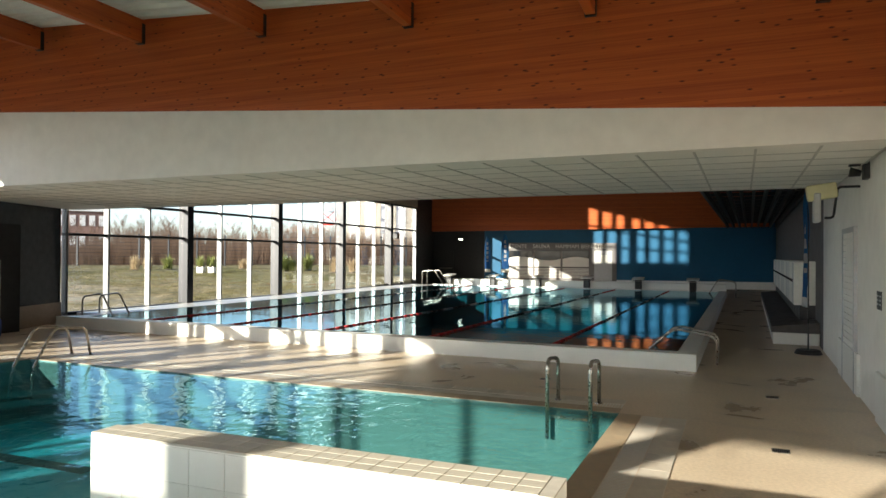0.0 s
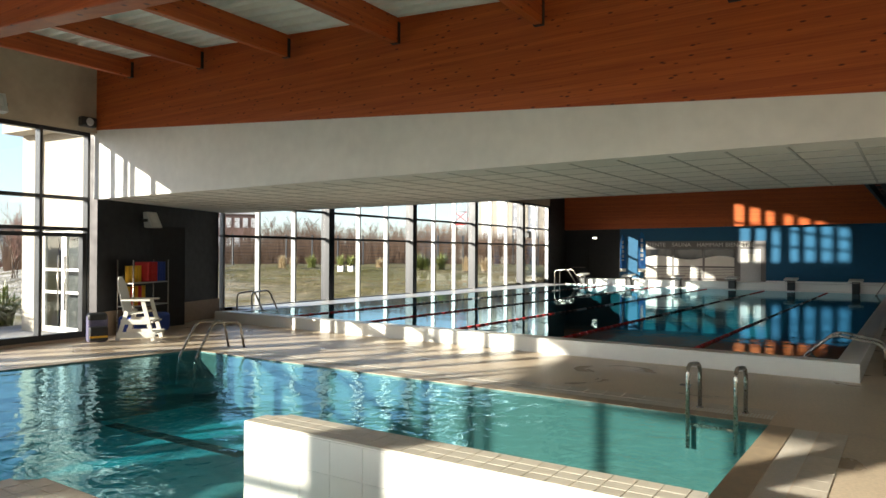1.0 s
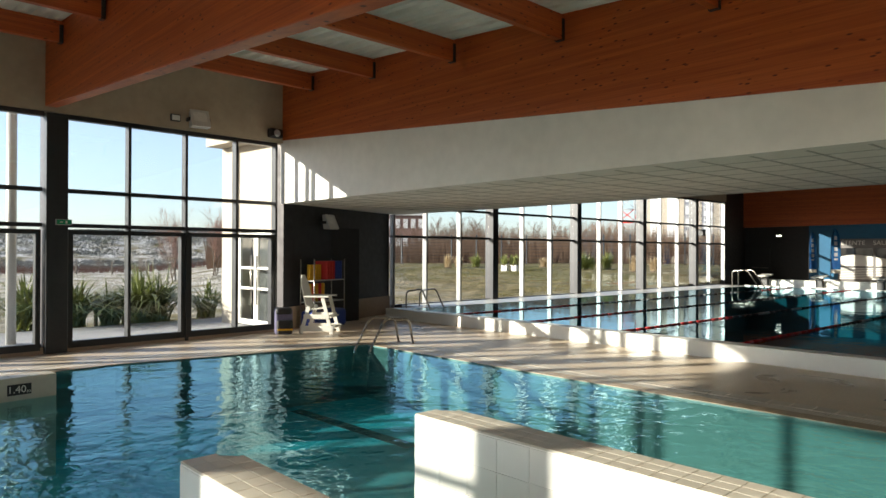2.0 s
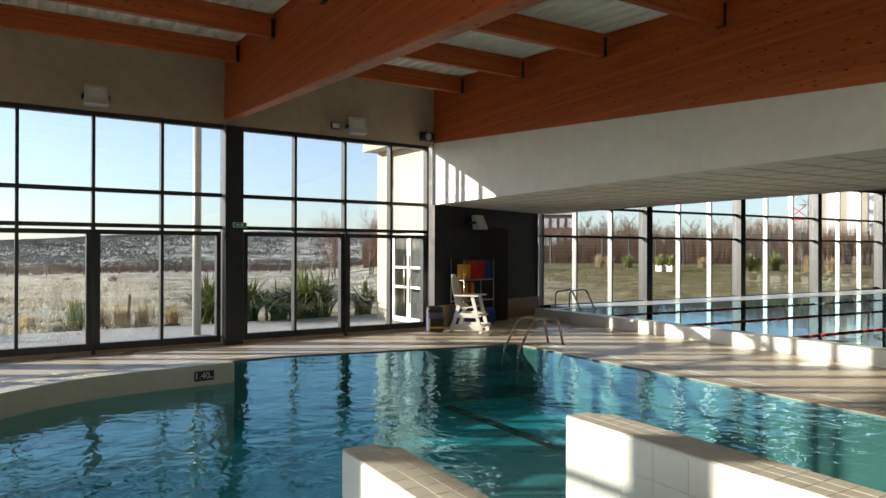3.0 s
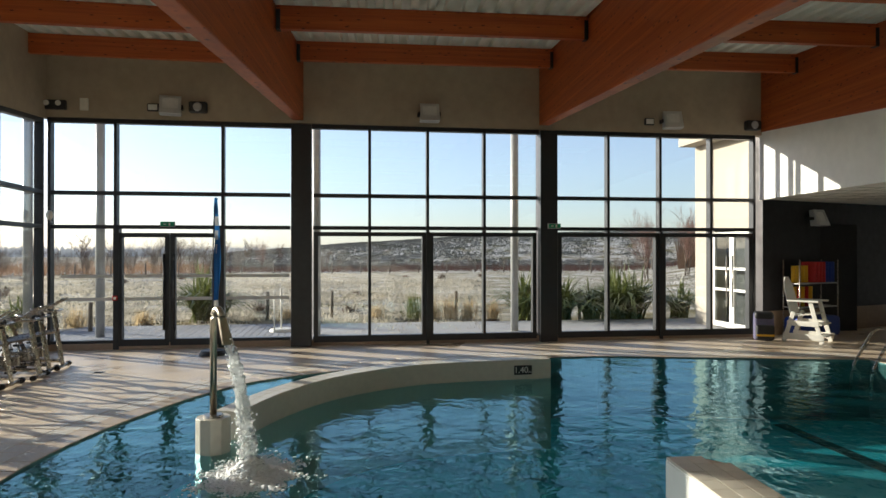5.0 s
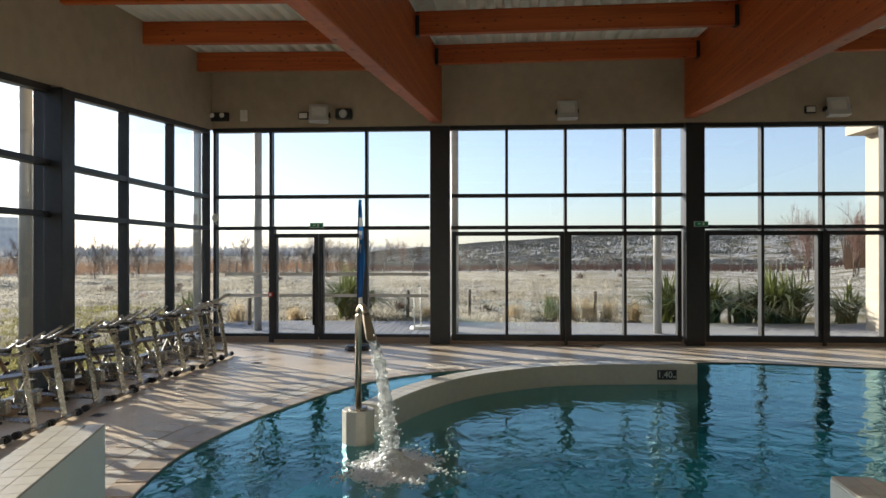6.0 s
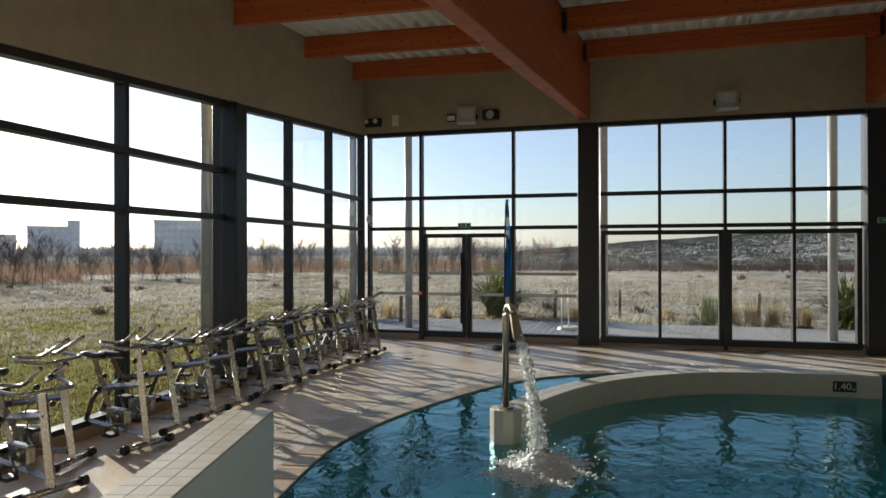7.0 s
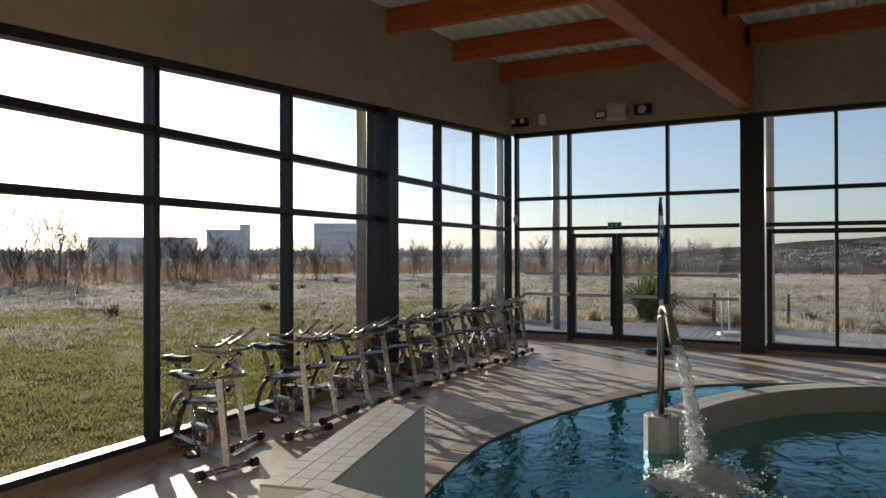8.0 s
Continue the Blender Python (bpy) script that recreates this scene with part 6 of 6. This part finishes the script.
# ---------------------------------------------------------------- plants
LEAF = let_through(material("flax_leaf", (0.075, 0.105, 0.025), 0.45, grain=0.3, grain_scale=6, second=(0.16, 0.17, 0.05), stain_scale=3.0), 0.18, (0.16, 0.2, 0.04))
TAN = let_through(material("dry_grass", (0.40, 0.31, 0.19), 0.8, grain=0.3, grain_scale=7), 0.5, (0.55, 0.43, 0.26))
BARK = material("bark", (0.085, 0.062, 0.045), 0.9, grain=0.3, grain_scale=12, bump=0.6, bump_scale=30)
TWIG = material("twigs", (0.13, 0.075, 0.05), 0.9, grain=0.3, grain_scale=3)
PALE_TWIG = let_through(material("pale_twigs", (0.19, 0.125, 0.085), 0.9, grain=0.3, grain_scale=2), 0.4, (0.28, 0.18, 0.12))
# the two hazy twig colours have air haze mixed in for far plants
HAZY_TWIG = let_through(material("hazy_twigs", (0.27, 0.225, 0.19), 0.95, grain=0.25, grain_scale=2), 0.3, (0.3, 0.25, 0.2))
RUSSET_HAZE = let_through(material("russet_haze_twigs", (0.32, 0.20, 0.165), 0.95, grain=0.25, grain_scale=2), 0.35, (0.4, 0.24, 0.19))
RED_TWIG = material("russet_twigs", (0.22, 0.115, 0.08), 0.9, grain=0.3, grain_scale=3)
POST = material("weathered_post", (0.16, 0.13, 0.10), 0.9, grain=0.25, grain_scale=12, bump=0.5)


def blades(name, label, cat, group, at, n, h, spread_, w, mat, seed, stiff=0.5):
    rg = random.Random(seed)
    ob = thing(name, label, cat, group, at=at)
    bm = bmesh.new()
    for i in range(n):
        a, lean = rg.random() * math.tau, rg.random() ** 0.7 * spread_
        hh = h * rg.uniform(0.6, 1.05)
        bx, by = rg.gauss(0, 0.10), rg.gauss(0, 0.10)
        d = Vector((math.cos(a), math.sin(a), 0))
        s = Vector((-d.y, d.x, 0))
        prev = None
        for k in range(6):
            t = k / 5
            c = Vector((bx, by, 0)) + d * (lean * hh * (t * stiff + t ** 2.4 * (1 - stiff))) + Vector((0, 0, hh * (t - 0.55 * lean * t ** 3)))
            ww = w * (0.7 + 0.6 * t) * (1 - t) ** 0.45 + 0.001
            row = (bm.verts.new(c - s * ww), bm.verts.new(c + s * ww))
            if prev:
                bm.faces.new((prev[0], prev[1], row[1], row[0]))
            prev = row
    tagged(part("leaves", bm, mat, ob), kind="stuff")
    bm = bmesh.new()
    bmesh.ops.create_icosphere(bm, subdivisions=2, radius=0.22, matrix=Matrix.Diagonal((1, 1, 0.4, 1)))
    part("root_clump", bm, BARK, ob)
    return ob


for i, (x, y, h) in enumerate(((-15.9, 10.6, 1.35), (-15.25, 11.4, 1.25), (-14.75, 12.0, 1.05), (-14.6, 12.75, 1.35), (-14.55, 13.3, 1.4), (-15.2, 13.2, 1.3), (-14.25, 14.75, 1.05), (-19.2, 2.45, 1.5), (-19.7, 2.9, 1.2), (-18.6, -1.6, 0.9))):
    blades("flax_plant", "tall green flax bush with arching sword leaves", "shrub", "flax bushes", pose(x, y, -0.12), 200 if h > 1.1 else 130, h * 1.25, 1.45, 0.032, LEAF, 30 + i, 0.3)
for i, (x, y, h) in enumerate(((-17.1, 7.75, 0.95), (-16.9, 8.2, 0.7), (-16.3, 9.0, 0.75), (-16.0, 9.6, 0.7), (-16.6, 8.6, 0.75), (-17.8, 6.9, 0.5), (-18.3, -0.5, 0.7), (-18.0, -1.4, 0.6), (-19.0, 1.0, 0.45), (-18.6, 4.6, 0.4))):
    blades("grass_clump", "dry tan ornamental grass clump beside the terrace", "grass", "ornamental grasses", pose(x, y, -0.12), 160, h, 0.45, 0.006, LEAF if i == 0 else TAN, 60 + i, 0.7)
for x, y, h in ((-17.3, -0.2, 0.75), (-18.6, 4.05, 0.8), (-19.2, 6.05, 0.75), (-16.65, 8.8, 0.8), (-15.35, 12.05, 0.85), (-14.75, 13.6, 0.95)):
    bm = bmesh.new()
    tube(bm, [(0, 0, -0.2), (0.015, 0.01, h)], 0.05, 9, 0.045)
    solid("wooden_post", bm, POST, "short weathered wooden post in the planting", "post", "wooden posts", at=pose(x, y, -0.1))
stand = thing("flag_base", "white weighted base with a pole on the terrace", "stand", at=pose(-15.35, 3.65, -0.03))
bm = bmesh.new()
bmesh.ops.create_cone(bm, cap_ends=True, segments=22, radius1=0.27, radius2=0.24, depth=0.09, matrix=Matrix.Translation((0, 0, 0.045)))
bevel(bm, 0.02, 2)
part("base", bm, WHITE_PLASTIC, stand)
bm = bmesh.new()
tube(bm, [(0, 0, 0.08), (0, 0, 1.0)], 0.02, 8)
tube(bm, [(0.2, -0.2, 0.0), (0.2, -0.2, 0.95)], 0.015, 8)
part("pole", bm, WHITE_PLASTIC, stand)


def bare_tree(at, h, seed, twig=TWIG, upright=0.55, label="bare winter tree with fine twigs", levels=4, thick=0.016):
    rg = random.Random(seed)
    ob = thing("bare_tree", label, "tree", "bare trees", at=at)
    trunk, crown = bmesh.new(), bmesh.new()
    def grow(p, d, ln, r, lev):
        pts = [p]
        for k in range(3):
            d = (d + Vector((rg.gauss(0, 0.10), rg.gauss(0, 0.10), 0.05))).normalized()
            pts.append(pts[-1] + d * ln / 3)
        tube(trunk if lev == 0 else crown, pts, r, 6 if lev == 0 else 3, r * 0.55, cap=False)
        if lev >= levels:
            return
        for k in range(5 if lev else 9):
            t = rg.uniform(0.25, 1.0)
            i = min(int(t * 3), 2)
            q = pts[i].lerp(pts[i + 1], t * 3 - i)
            a = rg.random() * math.tau
            out = Vector((math.cos(a), math.sin(a), 0))
            nd = (d * upright + out * rg.uniform(0.35, 0.8) + Vector((0, 0, 0.25))).normalized()
            grow(q, nd, ln * rg.uniform(0.38, 0.62), r * (0.5 if lev == 0 else 0.66), lev + 1)
    grow(Vector((0, 0, -0.1)), Vector((0, 0, 1)), h * 0.62, h * thick, 0)
    part("trunk", trunk, BARK, ob)
    part("crown", crown, twig, ob, "fine bare twigs")
    return ob


def on_ground(dist, az, turn=0.0):
    x, y = dist * math.cos(radians(az)), dist * math.sin(radians(az))
    return pose(x, y, ground_z(x, y), 0, 0, turn)


slim = bare_tree(on_ground(34, -142.3), 3.0, 8, TWIG, 0.8, "slim young bare tree in the meadow", 3, 0.008)
mid_tree = bare_tree(on_ground(50, -148), 4.2, 12, TWIG, 0.7, "young bare tree at the meadow's edge", 4, 0.006)
def bare_shrub(at, h, seed, twig=TWIG, label="many-stemmed bare winter shrub", spread_=0.5, name="bare_shrub"):
    rg = random.Random(seed)
    ob = thing(name, label, "tree" if name == "bare_tree" else "shrub", name.replace("_", " ") + "s", at=at)
    stems, crown = bmesh.new(), bmesh.new()
    def twigs(p, d, ln, r, lev):
        q = p + d * ln * 0.5
        e = q + (d + Vector((rg.gauss(0, 0.18), rg.gauss(0, 0.18), 0.1))).normalized() * ln * 0.5
        tube(stems if lev == 0 else crown, [p, q, e], r, 3, r * 0.45, cap=False)
        if lev < 3:
            for _ in range(6 if lev == 0 else 4):
                t = rg.uniform(0.3, 1.0)
                o = p.lerp(q, t * 2) if t < 0.5 else q.lerp(e, t * 2 - 1)
                nd = (d + Vector((rg.gauss(0, 0.45), rg.gauss(0, 0.45), rg.uniform(0, 0.35)))).normalized()
                twigs(o, nd, ln * rg.uniform(0.35, 0.6), r * 0.6, lev + 1)
    for _ in range(7):
        a = rg.random() * math.tau
        lean = rg.uniform(0.05, spread_)
        twigs(Vector((rg.gauss(0, 0.12), rg.gauss(0, 0.12), -0.1)), Vector((math.cos(a) * lean, math.sin(a) * lean, 1)).normalized(), h * rg.uniform(0.6, 0.8), h * 0.006, 0)
    part("stems", stems, BARK, ob)
    part("crown", crown, twig, ob, "fine bare twigs")
    return ob


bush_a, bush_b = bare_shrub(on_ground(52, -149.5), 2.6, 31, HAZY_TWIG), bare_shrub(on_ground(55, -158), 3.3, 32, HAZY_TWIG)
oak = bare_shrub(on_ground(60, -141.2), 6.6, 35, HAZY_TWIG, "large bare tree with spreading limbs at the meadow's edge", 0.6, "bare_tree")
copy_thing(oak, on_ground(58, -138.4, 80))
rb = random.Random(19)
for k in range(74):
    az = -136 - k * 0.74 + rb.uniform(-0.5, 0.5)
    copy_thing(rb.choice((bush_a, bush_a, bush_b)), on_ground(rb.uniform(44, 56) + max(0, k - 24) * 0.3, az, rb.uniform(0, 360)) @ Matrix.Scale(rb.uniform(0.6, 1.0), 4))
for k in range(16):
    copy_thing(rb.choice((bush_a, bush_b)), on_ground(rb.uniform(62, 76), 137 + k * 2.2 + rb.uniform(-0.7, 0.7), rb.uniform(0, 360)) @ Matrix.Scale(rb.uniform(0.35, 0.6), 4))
rt = random.Random(9)
for k in range(34):
    az = -134 - k * 1.9 + rt.uniform(-0.8, 0.8)
    copy_thing(rt.choice((slim, mid_tree, mid_tree)), on_ground(rt.uniform(40, 60) + max(0, (k - 10)) * 0.8, az, rt.uniform(0, 360)) @ Matrix.Scale(rt.uniform(0.7, 0.9), 4))
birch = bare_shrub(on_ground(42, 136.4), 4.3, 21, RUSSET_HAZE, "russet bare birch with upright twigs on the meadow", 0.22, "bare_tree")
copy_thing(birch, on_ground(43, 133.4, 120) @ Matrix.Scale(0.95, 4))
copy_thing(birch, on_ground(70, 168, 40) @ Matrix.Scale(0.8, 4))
for k in range(26):
    copy_thing(rt.choice((mid_tree, slim, mid_tree)), on_ground(rt.uniform(57, 75), 90 + k * 1.7, rt.uniform(0, 360)))


GRASS_MAT = let_through(material("grass_tufts", (0.22, 0.18, 0.08), 0.95, grain=0.4, grain_scale=0.4, second=(0.56, 0.54, 0.52), stain_scale=0.15, spec=0.0), 0.5, (0.5, 0.46, 0.38))
GREEN_TUFT = let_through(material("green_tufts", (0.17, 0.18, 0.055), 0.9, grain=0.4, grain_scale=2.0, second=(0.36, 0.28, 0.15), stain_scale=0.6, spec=0.0), 0.5, (0.34, 0.32, 0.12))


def scrub(name, label, az0, az1, r0, r1, h, n, mat, seed, width=0.02):
    rg = random.Random(seed)
    verts, faces = [], []
    for i in range(n):
        az, r = radians(rg.uniform(az0, az1)), rg.uniform(r0, r1)
        x, y = r * math.cos(az), r * math.sin(az)
        if inside_building(x, y) or (mat is GREEN_TUFT and rg.random() < ((r - r0) / (r1 - r0)) ** 1.5) or (mat is GRASS_MAT and rg.random() > smooth(r0 - 4, r0 + 16, r)):
            continue
        z = max(ground_z(x, y), -0.105) - 0.01
        hh = h * rg.uniform(0.35, 1.0) * (0.75 + 0.5 * noise.noise(Vector((x * 0.12, y * 0.12, seed))))
        dx, dy = rg.gauss(0, 0.22) * h * 0.4, rg.gauss(0, 0.22) * h * 0.4
        w = width * r / 50
        tx, ty = -math.sin(az) * w, math.cos(az) * w
        k = len(verts)
        verts += [(x - tx, y - ty, z), (x + tx, y + ty, z), (x + dx, y + dy, z + hh)]
        faces.append((k, k + 1, k + 2))
    me = bpy.data.meshes.new(name)
    me.from_pydata(verts, [], faces)
    me.materials.append(mat)
    return tagged(new(name, me), label, "hedge", kind="stuff")


def tufts(name, label, az0, az1, r0, r1, n, mat, seed, h=0.10):
    """Clumps of a dozen blades, denser near the building."""
    rg = random.Random(seed)
    verts, faces = [], []
    for i in range(n):
        az, r = radians(rg.uniform(az0, az1)), r0 + (r1 - r0) * rg.random()
        cx, cy = r * math.cos(az), r * math.sin(az)
        if inside_building(cx, cy) or noise.noise(Vector((cx * 0.5, cy * 0.5, seed))) < rg.uniform(-0.5, 0.25):
            continue
        size = h * rg.uniform(0.5, 1.3)
        for b in range(11):
            a = rg.random() * math.tau
            x, y = cx + rg.gauss(0, 0.06), cy + rg.gauss(0, 0.06)
            z = max(ground_z(x, y), -0.105) - 0.01
            w, ln = 0.008 * (0.7 + r / 18), size * rg.uniform(0.5, 0.9)
            k = len(verts)
            verts += [(x - w * math.sin(a), y + w * math.cos(a), z), (x + w * math.sin(a), y - w * math.cos(a), z), (x + ln * math.cos(a), y + ln * math.sin(a), z + size * rg.uniform(0.5, 1.0))]
            faces.append((k, k + 1, k + 2))
    me = bpy.data.meshes.new(name)
    me.from_pydata(verts, [], faces)
    me.materials.append(mat)
    return tagged(new(name, me), label, "grass", kind="stuff")


tufts("grass", "clumped green and straw lawn grass below the windows", 184, 232, 5, 26, 16000, GREEN_TUFT, 41)
tufts("grass", "clumped straw grass on the frosty meadow", 150, 226, 15, 45, 12000, GRASS_MAT, 42, 0.16)
scrub("hedge", "brown winter scrub behind the lawn fence", 86, 134, 53, 60, 3.6, 15000, PALE_TWIG, 4, 0.03)
scrub("hedge", "russet scrub at the foot of the mound", 134, 172, 62, 74, 0.9, 2600, RED_TWIG, 5, 0.03)
scrub("hedge", "thin brown scrub along the meadow's far edge", 172, 226, 60, 84, 1.6, 8000, PALE_TWIG, 6, 0.018)
scrub("hedge", "dark undergrowth at the meadow's far edge", 205, 228, 44, 60, 0.9, 2500, PALE_TWIG, 7, 0.025)
# air haze is put into this pale colour for woods and far roofs
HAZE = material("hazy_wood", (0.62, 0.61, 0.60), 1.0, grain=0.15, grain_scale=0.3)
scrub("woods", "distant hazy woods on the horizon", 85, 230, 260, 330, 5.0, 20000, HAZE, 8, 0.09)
scrub("grass", "short green and brown grass below the windows", 186, 232, 4, 24, 0.06, 90000, GREEN_TUFT, 13, 0.05)
scrub("grass", "short green lawn grass outside the lap pool", 100, 132, 20, 52, 0.08, 30000, GREEN_TUFT, 14, 0.04)
scrub("grass", "rough winter grass tufts on the meadow", 150, 226, 14, 60, 0.07, 70000, GRASS_MAT, 10, 0.05)
scrub("grass", "rough winter grass tufts on the meadow", 118, 150, 20, 60, 0.09, 14000, GRASS_MAT, 11, 0.05)
HEATHER = material("dark_heather", (0.16, 0.155, 0.12), 0.95, grain=0.4, grain_scale=0.5, second=(0.30, 0.28, 0.25), stain_scale=0.2, spec=0.0)
scrub("heather", "low dark heather on the mound", 128, 172, 70, 125, 0.35, 45000, HEATHER, 12, 0.055)

YEL = let_through(material("yellow_leaf", (0.20, 0.22, 0.06), 0.6, grain=0.2, grain_scale=5), 0.3, (0.3, 0.33, 0.10))
for i, (az, r, h, mt, nm, sp) in enumerate(((114.4, 45, 1.0, TAN, "grass_clump", 0.5), (113.5, 46, 0.9, TAN, "grass_clump", 0.5), (112.0, 46, 1.1, YEL, "flax_plant", 0.8), (106.4, 46, 0.8, TAN, "grass_clump", 0.5), (103.1, 43, 1.3, LEAF, "flax_plant", 1.0), (102.6, 43, 1.1, LEAF, "flax_plant", 1.0), (101.2, 44, 1.3, YEL, "flax_plant", 0.7), (99.0, 42, 1.1, TAN, "grass_clump", 0.5), (97.5, 42, 1.0, TAN, "grass_clump", 0.6))):
    blades(nm, "tufted winter plant at the edge of the lawn", "shrub", "lawn plants", on_ground(r, az), 160, h, sp, 0.02, mt, 90 + i)
for k, az in enumerate((109.6, 108.8)):
    pb = thing("planter", "white box planter on the lawn", "planter", "white planters", at=on_ground(42, az))
    bm = bmesh.new()
    box(bm, -0.19, 0.19, -0.19, 0.19, 0, 0.38)
    bevel(bm, 0.02, 1)
    part("box", bm, WHITE_PLASTIC, pb)
    blades("yucca", "spiky pale green yucca in a white planter", "shrub", "lawn plants", on_ground(42, az) @ pose(0, 0, 0.36), 70, 0.8, 0.6, 0.022, YEL, 120 + k, 0.9)
bg = random.Random(77)
for k in range(26):
    az, r = bg.uniform(148, 216), bg.uniform(19, 52)
    blades("grass_clump", "rusty brown weed clump on the meadow", "grass", "meadow clumps", on_ground(r, az), 70, bg.uniform(0.25, 0.55), 0.9, 0.012, RED_TWIG if k % 2 else TWIG, 200 + k, 0.8)

# wire fence behind the lawn
fence = thing("fence", "dark metal mesh fence behind the lawn", "fence")
for k in range(20):
    az = 91 + k * 2.1
    m = on_ground(51, az)
    bm = bmesh.new()
    box(bm, -0.05, 0.05, -0.05, 0.05, -0.1, 2.2)
    part("post", bm, ALU_DARK, fence, at=m)
bm = bmesh.new()
for j in range(9):
    pts = [Vector((51 * math.cos(radians(91 + k * 2.1)), 51 * math.sin(radians(91 + k * 2.1)), 0)) for k in range(20)]
    tube(bm, [(p.x, p.y, ground_z(p.x, p.y) + 0.15 + j * 0.24) for p in pts], 0.012, 3)
tagged(part("wire", bm, ALU_DARK, fence), kind="stuff")
mf = thing("fence", "low post and wire fence across the meadow", "fence")
for k in range(26):
    m = on_ground(60, 136 + k * 2.4)
    bm = bmesh.new()
    tube(bm, [(0, 0, -0.1), (0, 0, 1.0)], 0.06, 6)
    part("post", bm, POST, mf, at=m)

# distant buildings
def far_building(dist, az, w, d, h, mat, label, floors=3, cols=10, glass=None):
    glass = glass or FAR_PANE
    ob = thing("building", label, "building", "distant buildings", at=on_ground(dist, az, az + 90))
    bm = bmesh.new()
    box(bm, -w / 2, w / 2, -d / 2, d / 2, -1, h)
    part("wall", bm, mat, ob)
    bm = bmesh.new()
    box(bm, -w / 2 - 0.3, w / 2 + 0.3, -d / 2 - 0.3, d / 2 + 0.3, h, h + 0.5)
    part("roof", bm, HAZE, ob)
    for f in range(floors):
        for c in range(cols):
            x = -w / 2 + (c + 0.5) * w / cols
            z = (f + 0.3) * h / floors
            bm = bmesh.new()
            box(bm, x - w / cols * 0.3, x + w / cols * 0.3, d / 2, d / 2 + 0.06, z, z + h / floors * 0.5)
            part("window", bm, glass, ob)


# far panes and concrete are lightened to carry the air haze in their colour
FAR_PANE = material("hazed_far_panes", (0.60, 0.60, 0.61), 0.6)
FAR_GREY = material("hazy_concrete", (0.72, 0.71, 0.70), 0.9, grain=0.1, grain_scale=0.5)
BRICK_FAR = material("far_brick", (0.20, 0.12, 0.10), 0.9, grain=0.15, grain_scale=1.0)
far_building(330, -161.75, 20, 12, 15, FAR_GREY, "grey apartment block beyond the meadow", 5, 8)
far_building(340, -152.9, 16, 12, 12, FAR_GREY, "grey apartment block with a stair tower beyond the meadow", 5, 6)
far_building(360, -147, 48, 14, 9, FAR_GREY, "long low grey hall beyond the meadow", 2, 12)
far_building(110, 118.0, 6.0, 6, 5.8, BRICK_FAR, "dark red brick building behind the hedge", 2, 5, HAZE)
stair = thing("building", "narrow grey stair tower beside the apartment block", "building", "distant buildings", at=on_ground(338, -154.5, -64.5))
bm = bmesh.new()
box(bm, -2.4, 2.4, -4, 4, -1, 14.6)
part("wall", bm, FAR_GREY, stair)
bm = bmesh.new()
box(bm, -2.6, 2.6, -4.2, 4.2, 14.6, 15.0)
part("roof", bm, HAZE, stair)
far_building(70, 94.2, 9, 8, 7.5, CREAM, "pale clad hall behind the hedge", 1, 6)
tower = thing("lattice_tower", "red and white steel lattice tower behind the hedge", "tower", at=on_ground(62, 99.6))
for i, (sx, sy) in enumerate(((-1, -1), (1, -1), (1, 1), (-1, 1))):
    bm = bmesh.new()
    tube(bm, [(sx * 0.7, sy * 0.7, -0.2), (sx * 0.7, sy * 0.7, 14)], 0.06, 5)
    part("leg", bm, GREY_PLASTIC, tower)
for k in range(12):
    z = k * 1.15
    bm = bmesh.new()
    c = [(-0.7, -0.7), (0.7, -0.7), (0.7, 0.7), (-0.7, 0.7)]
    for (x0, y0), (x1, y1) in zip(c, c[1:] + c[:1]):
        tube(bm, [(x0, y0, z), (x1, y1, z + 1.15)], 0.035, 4)
        tube(bm, [(x0, y0, z), (x1, y1, z)], 0.035, 4)
    part("brace", bm, RED if k % 2 else GREY_PLASTIC, tower)
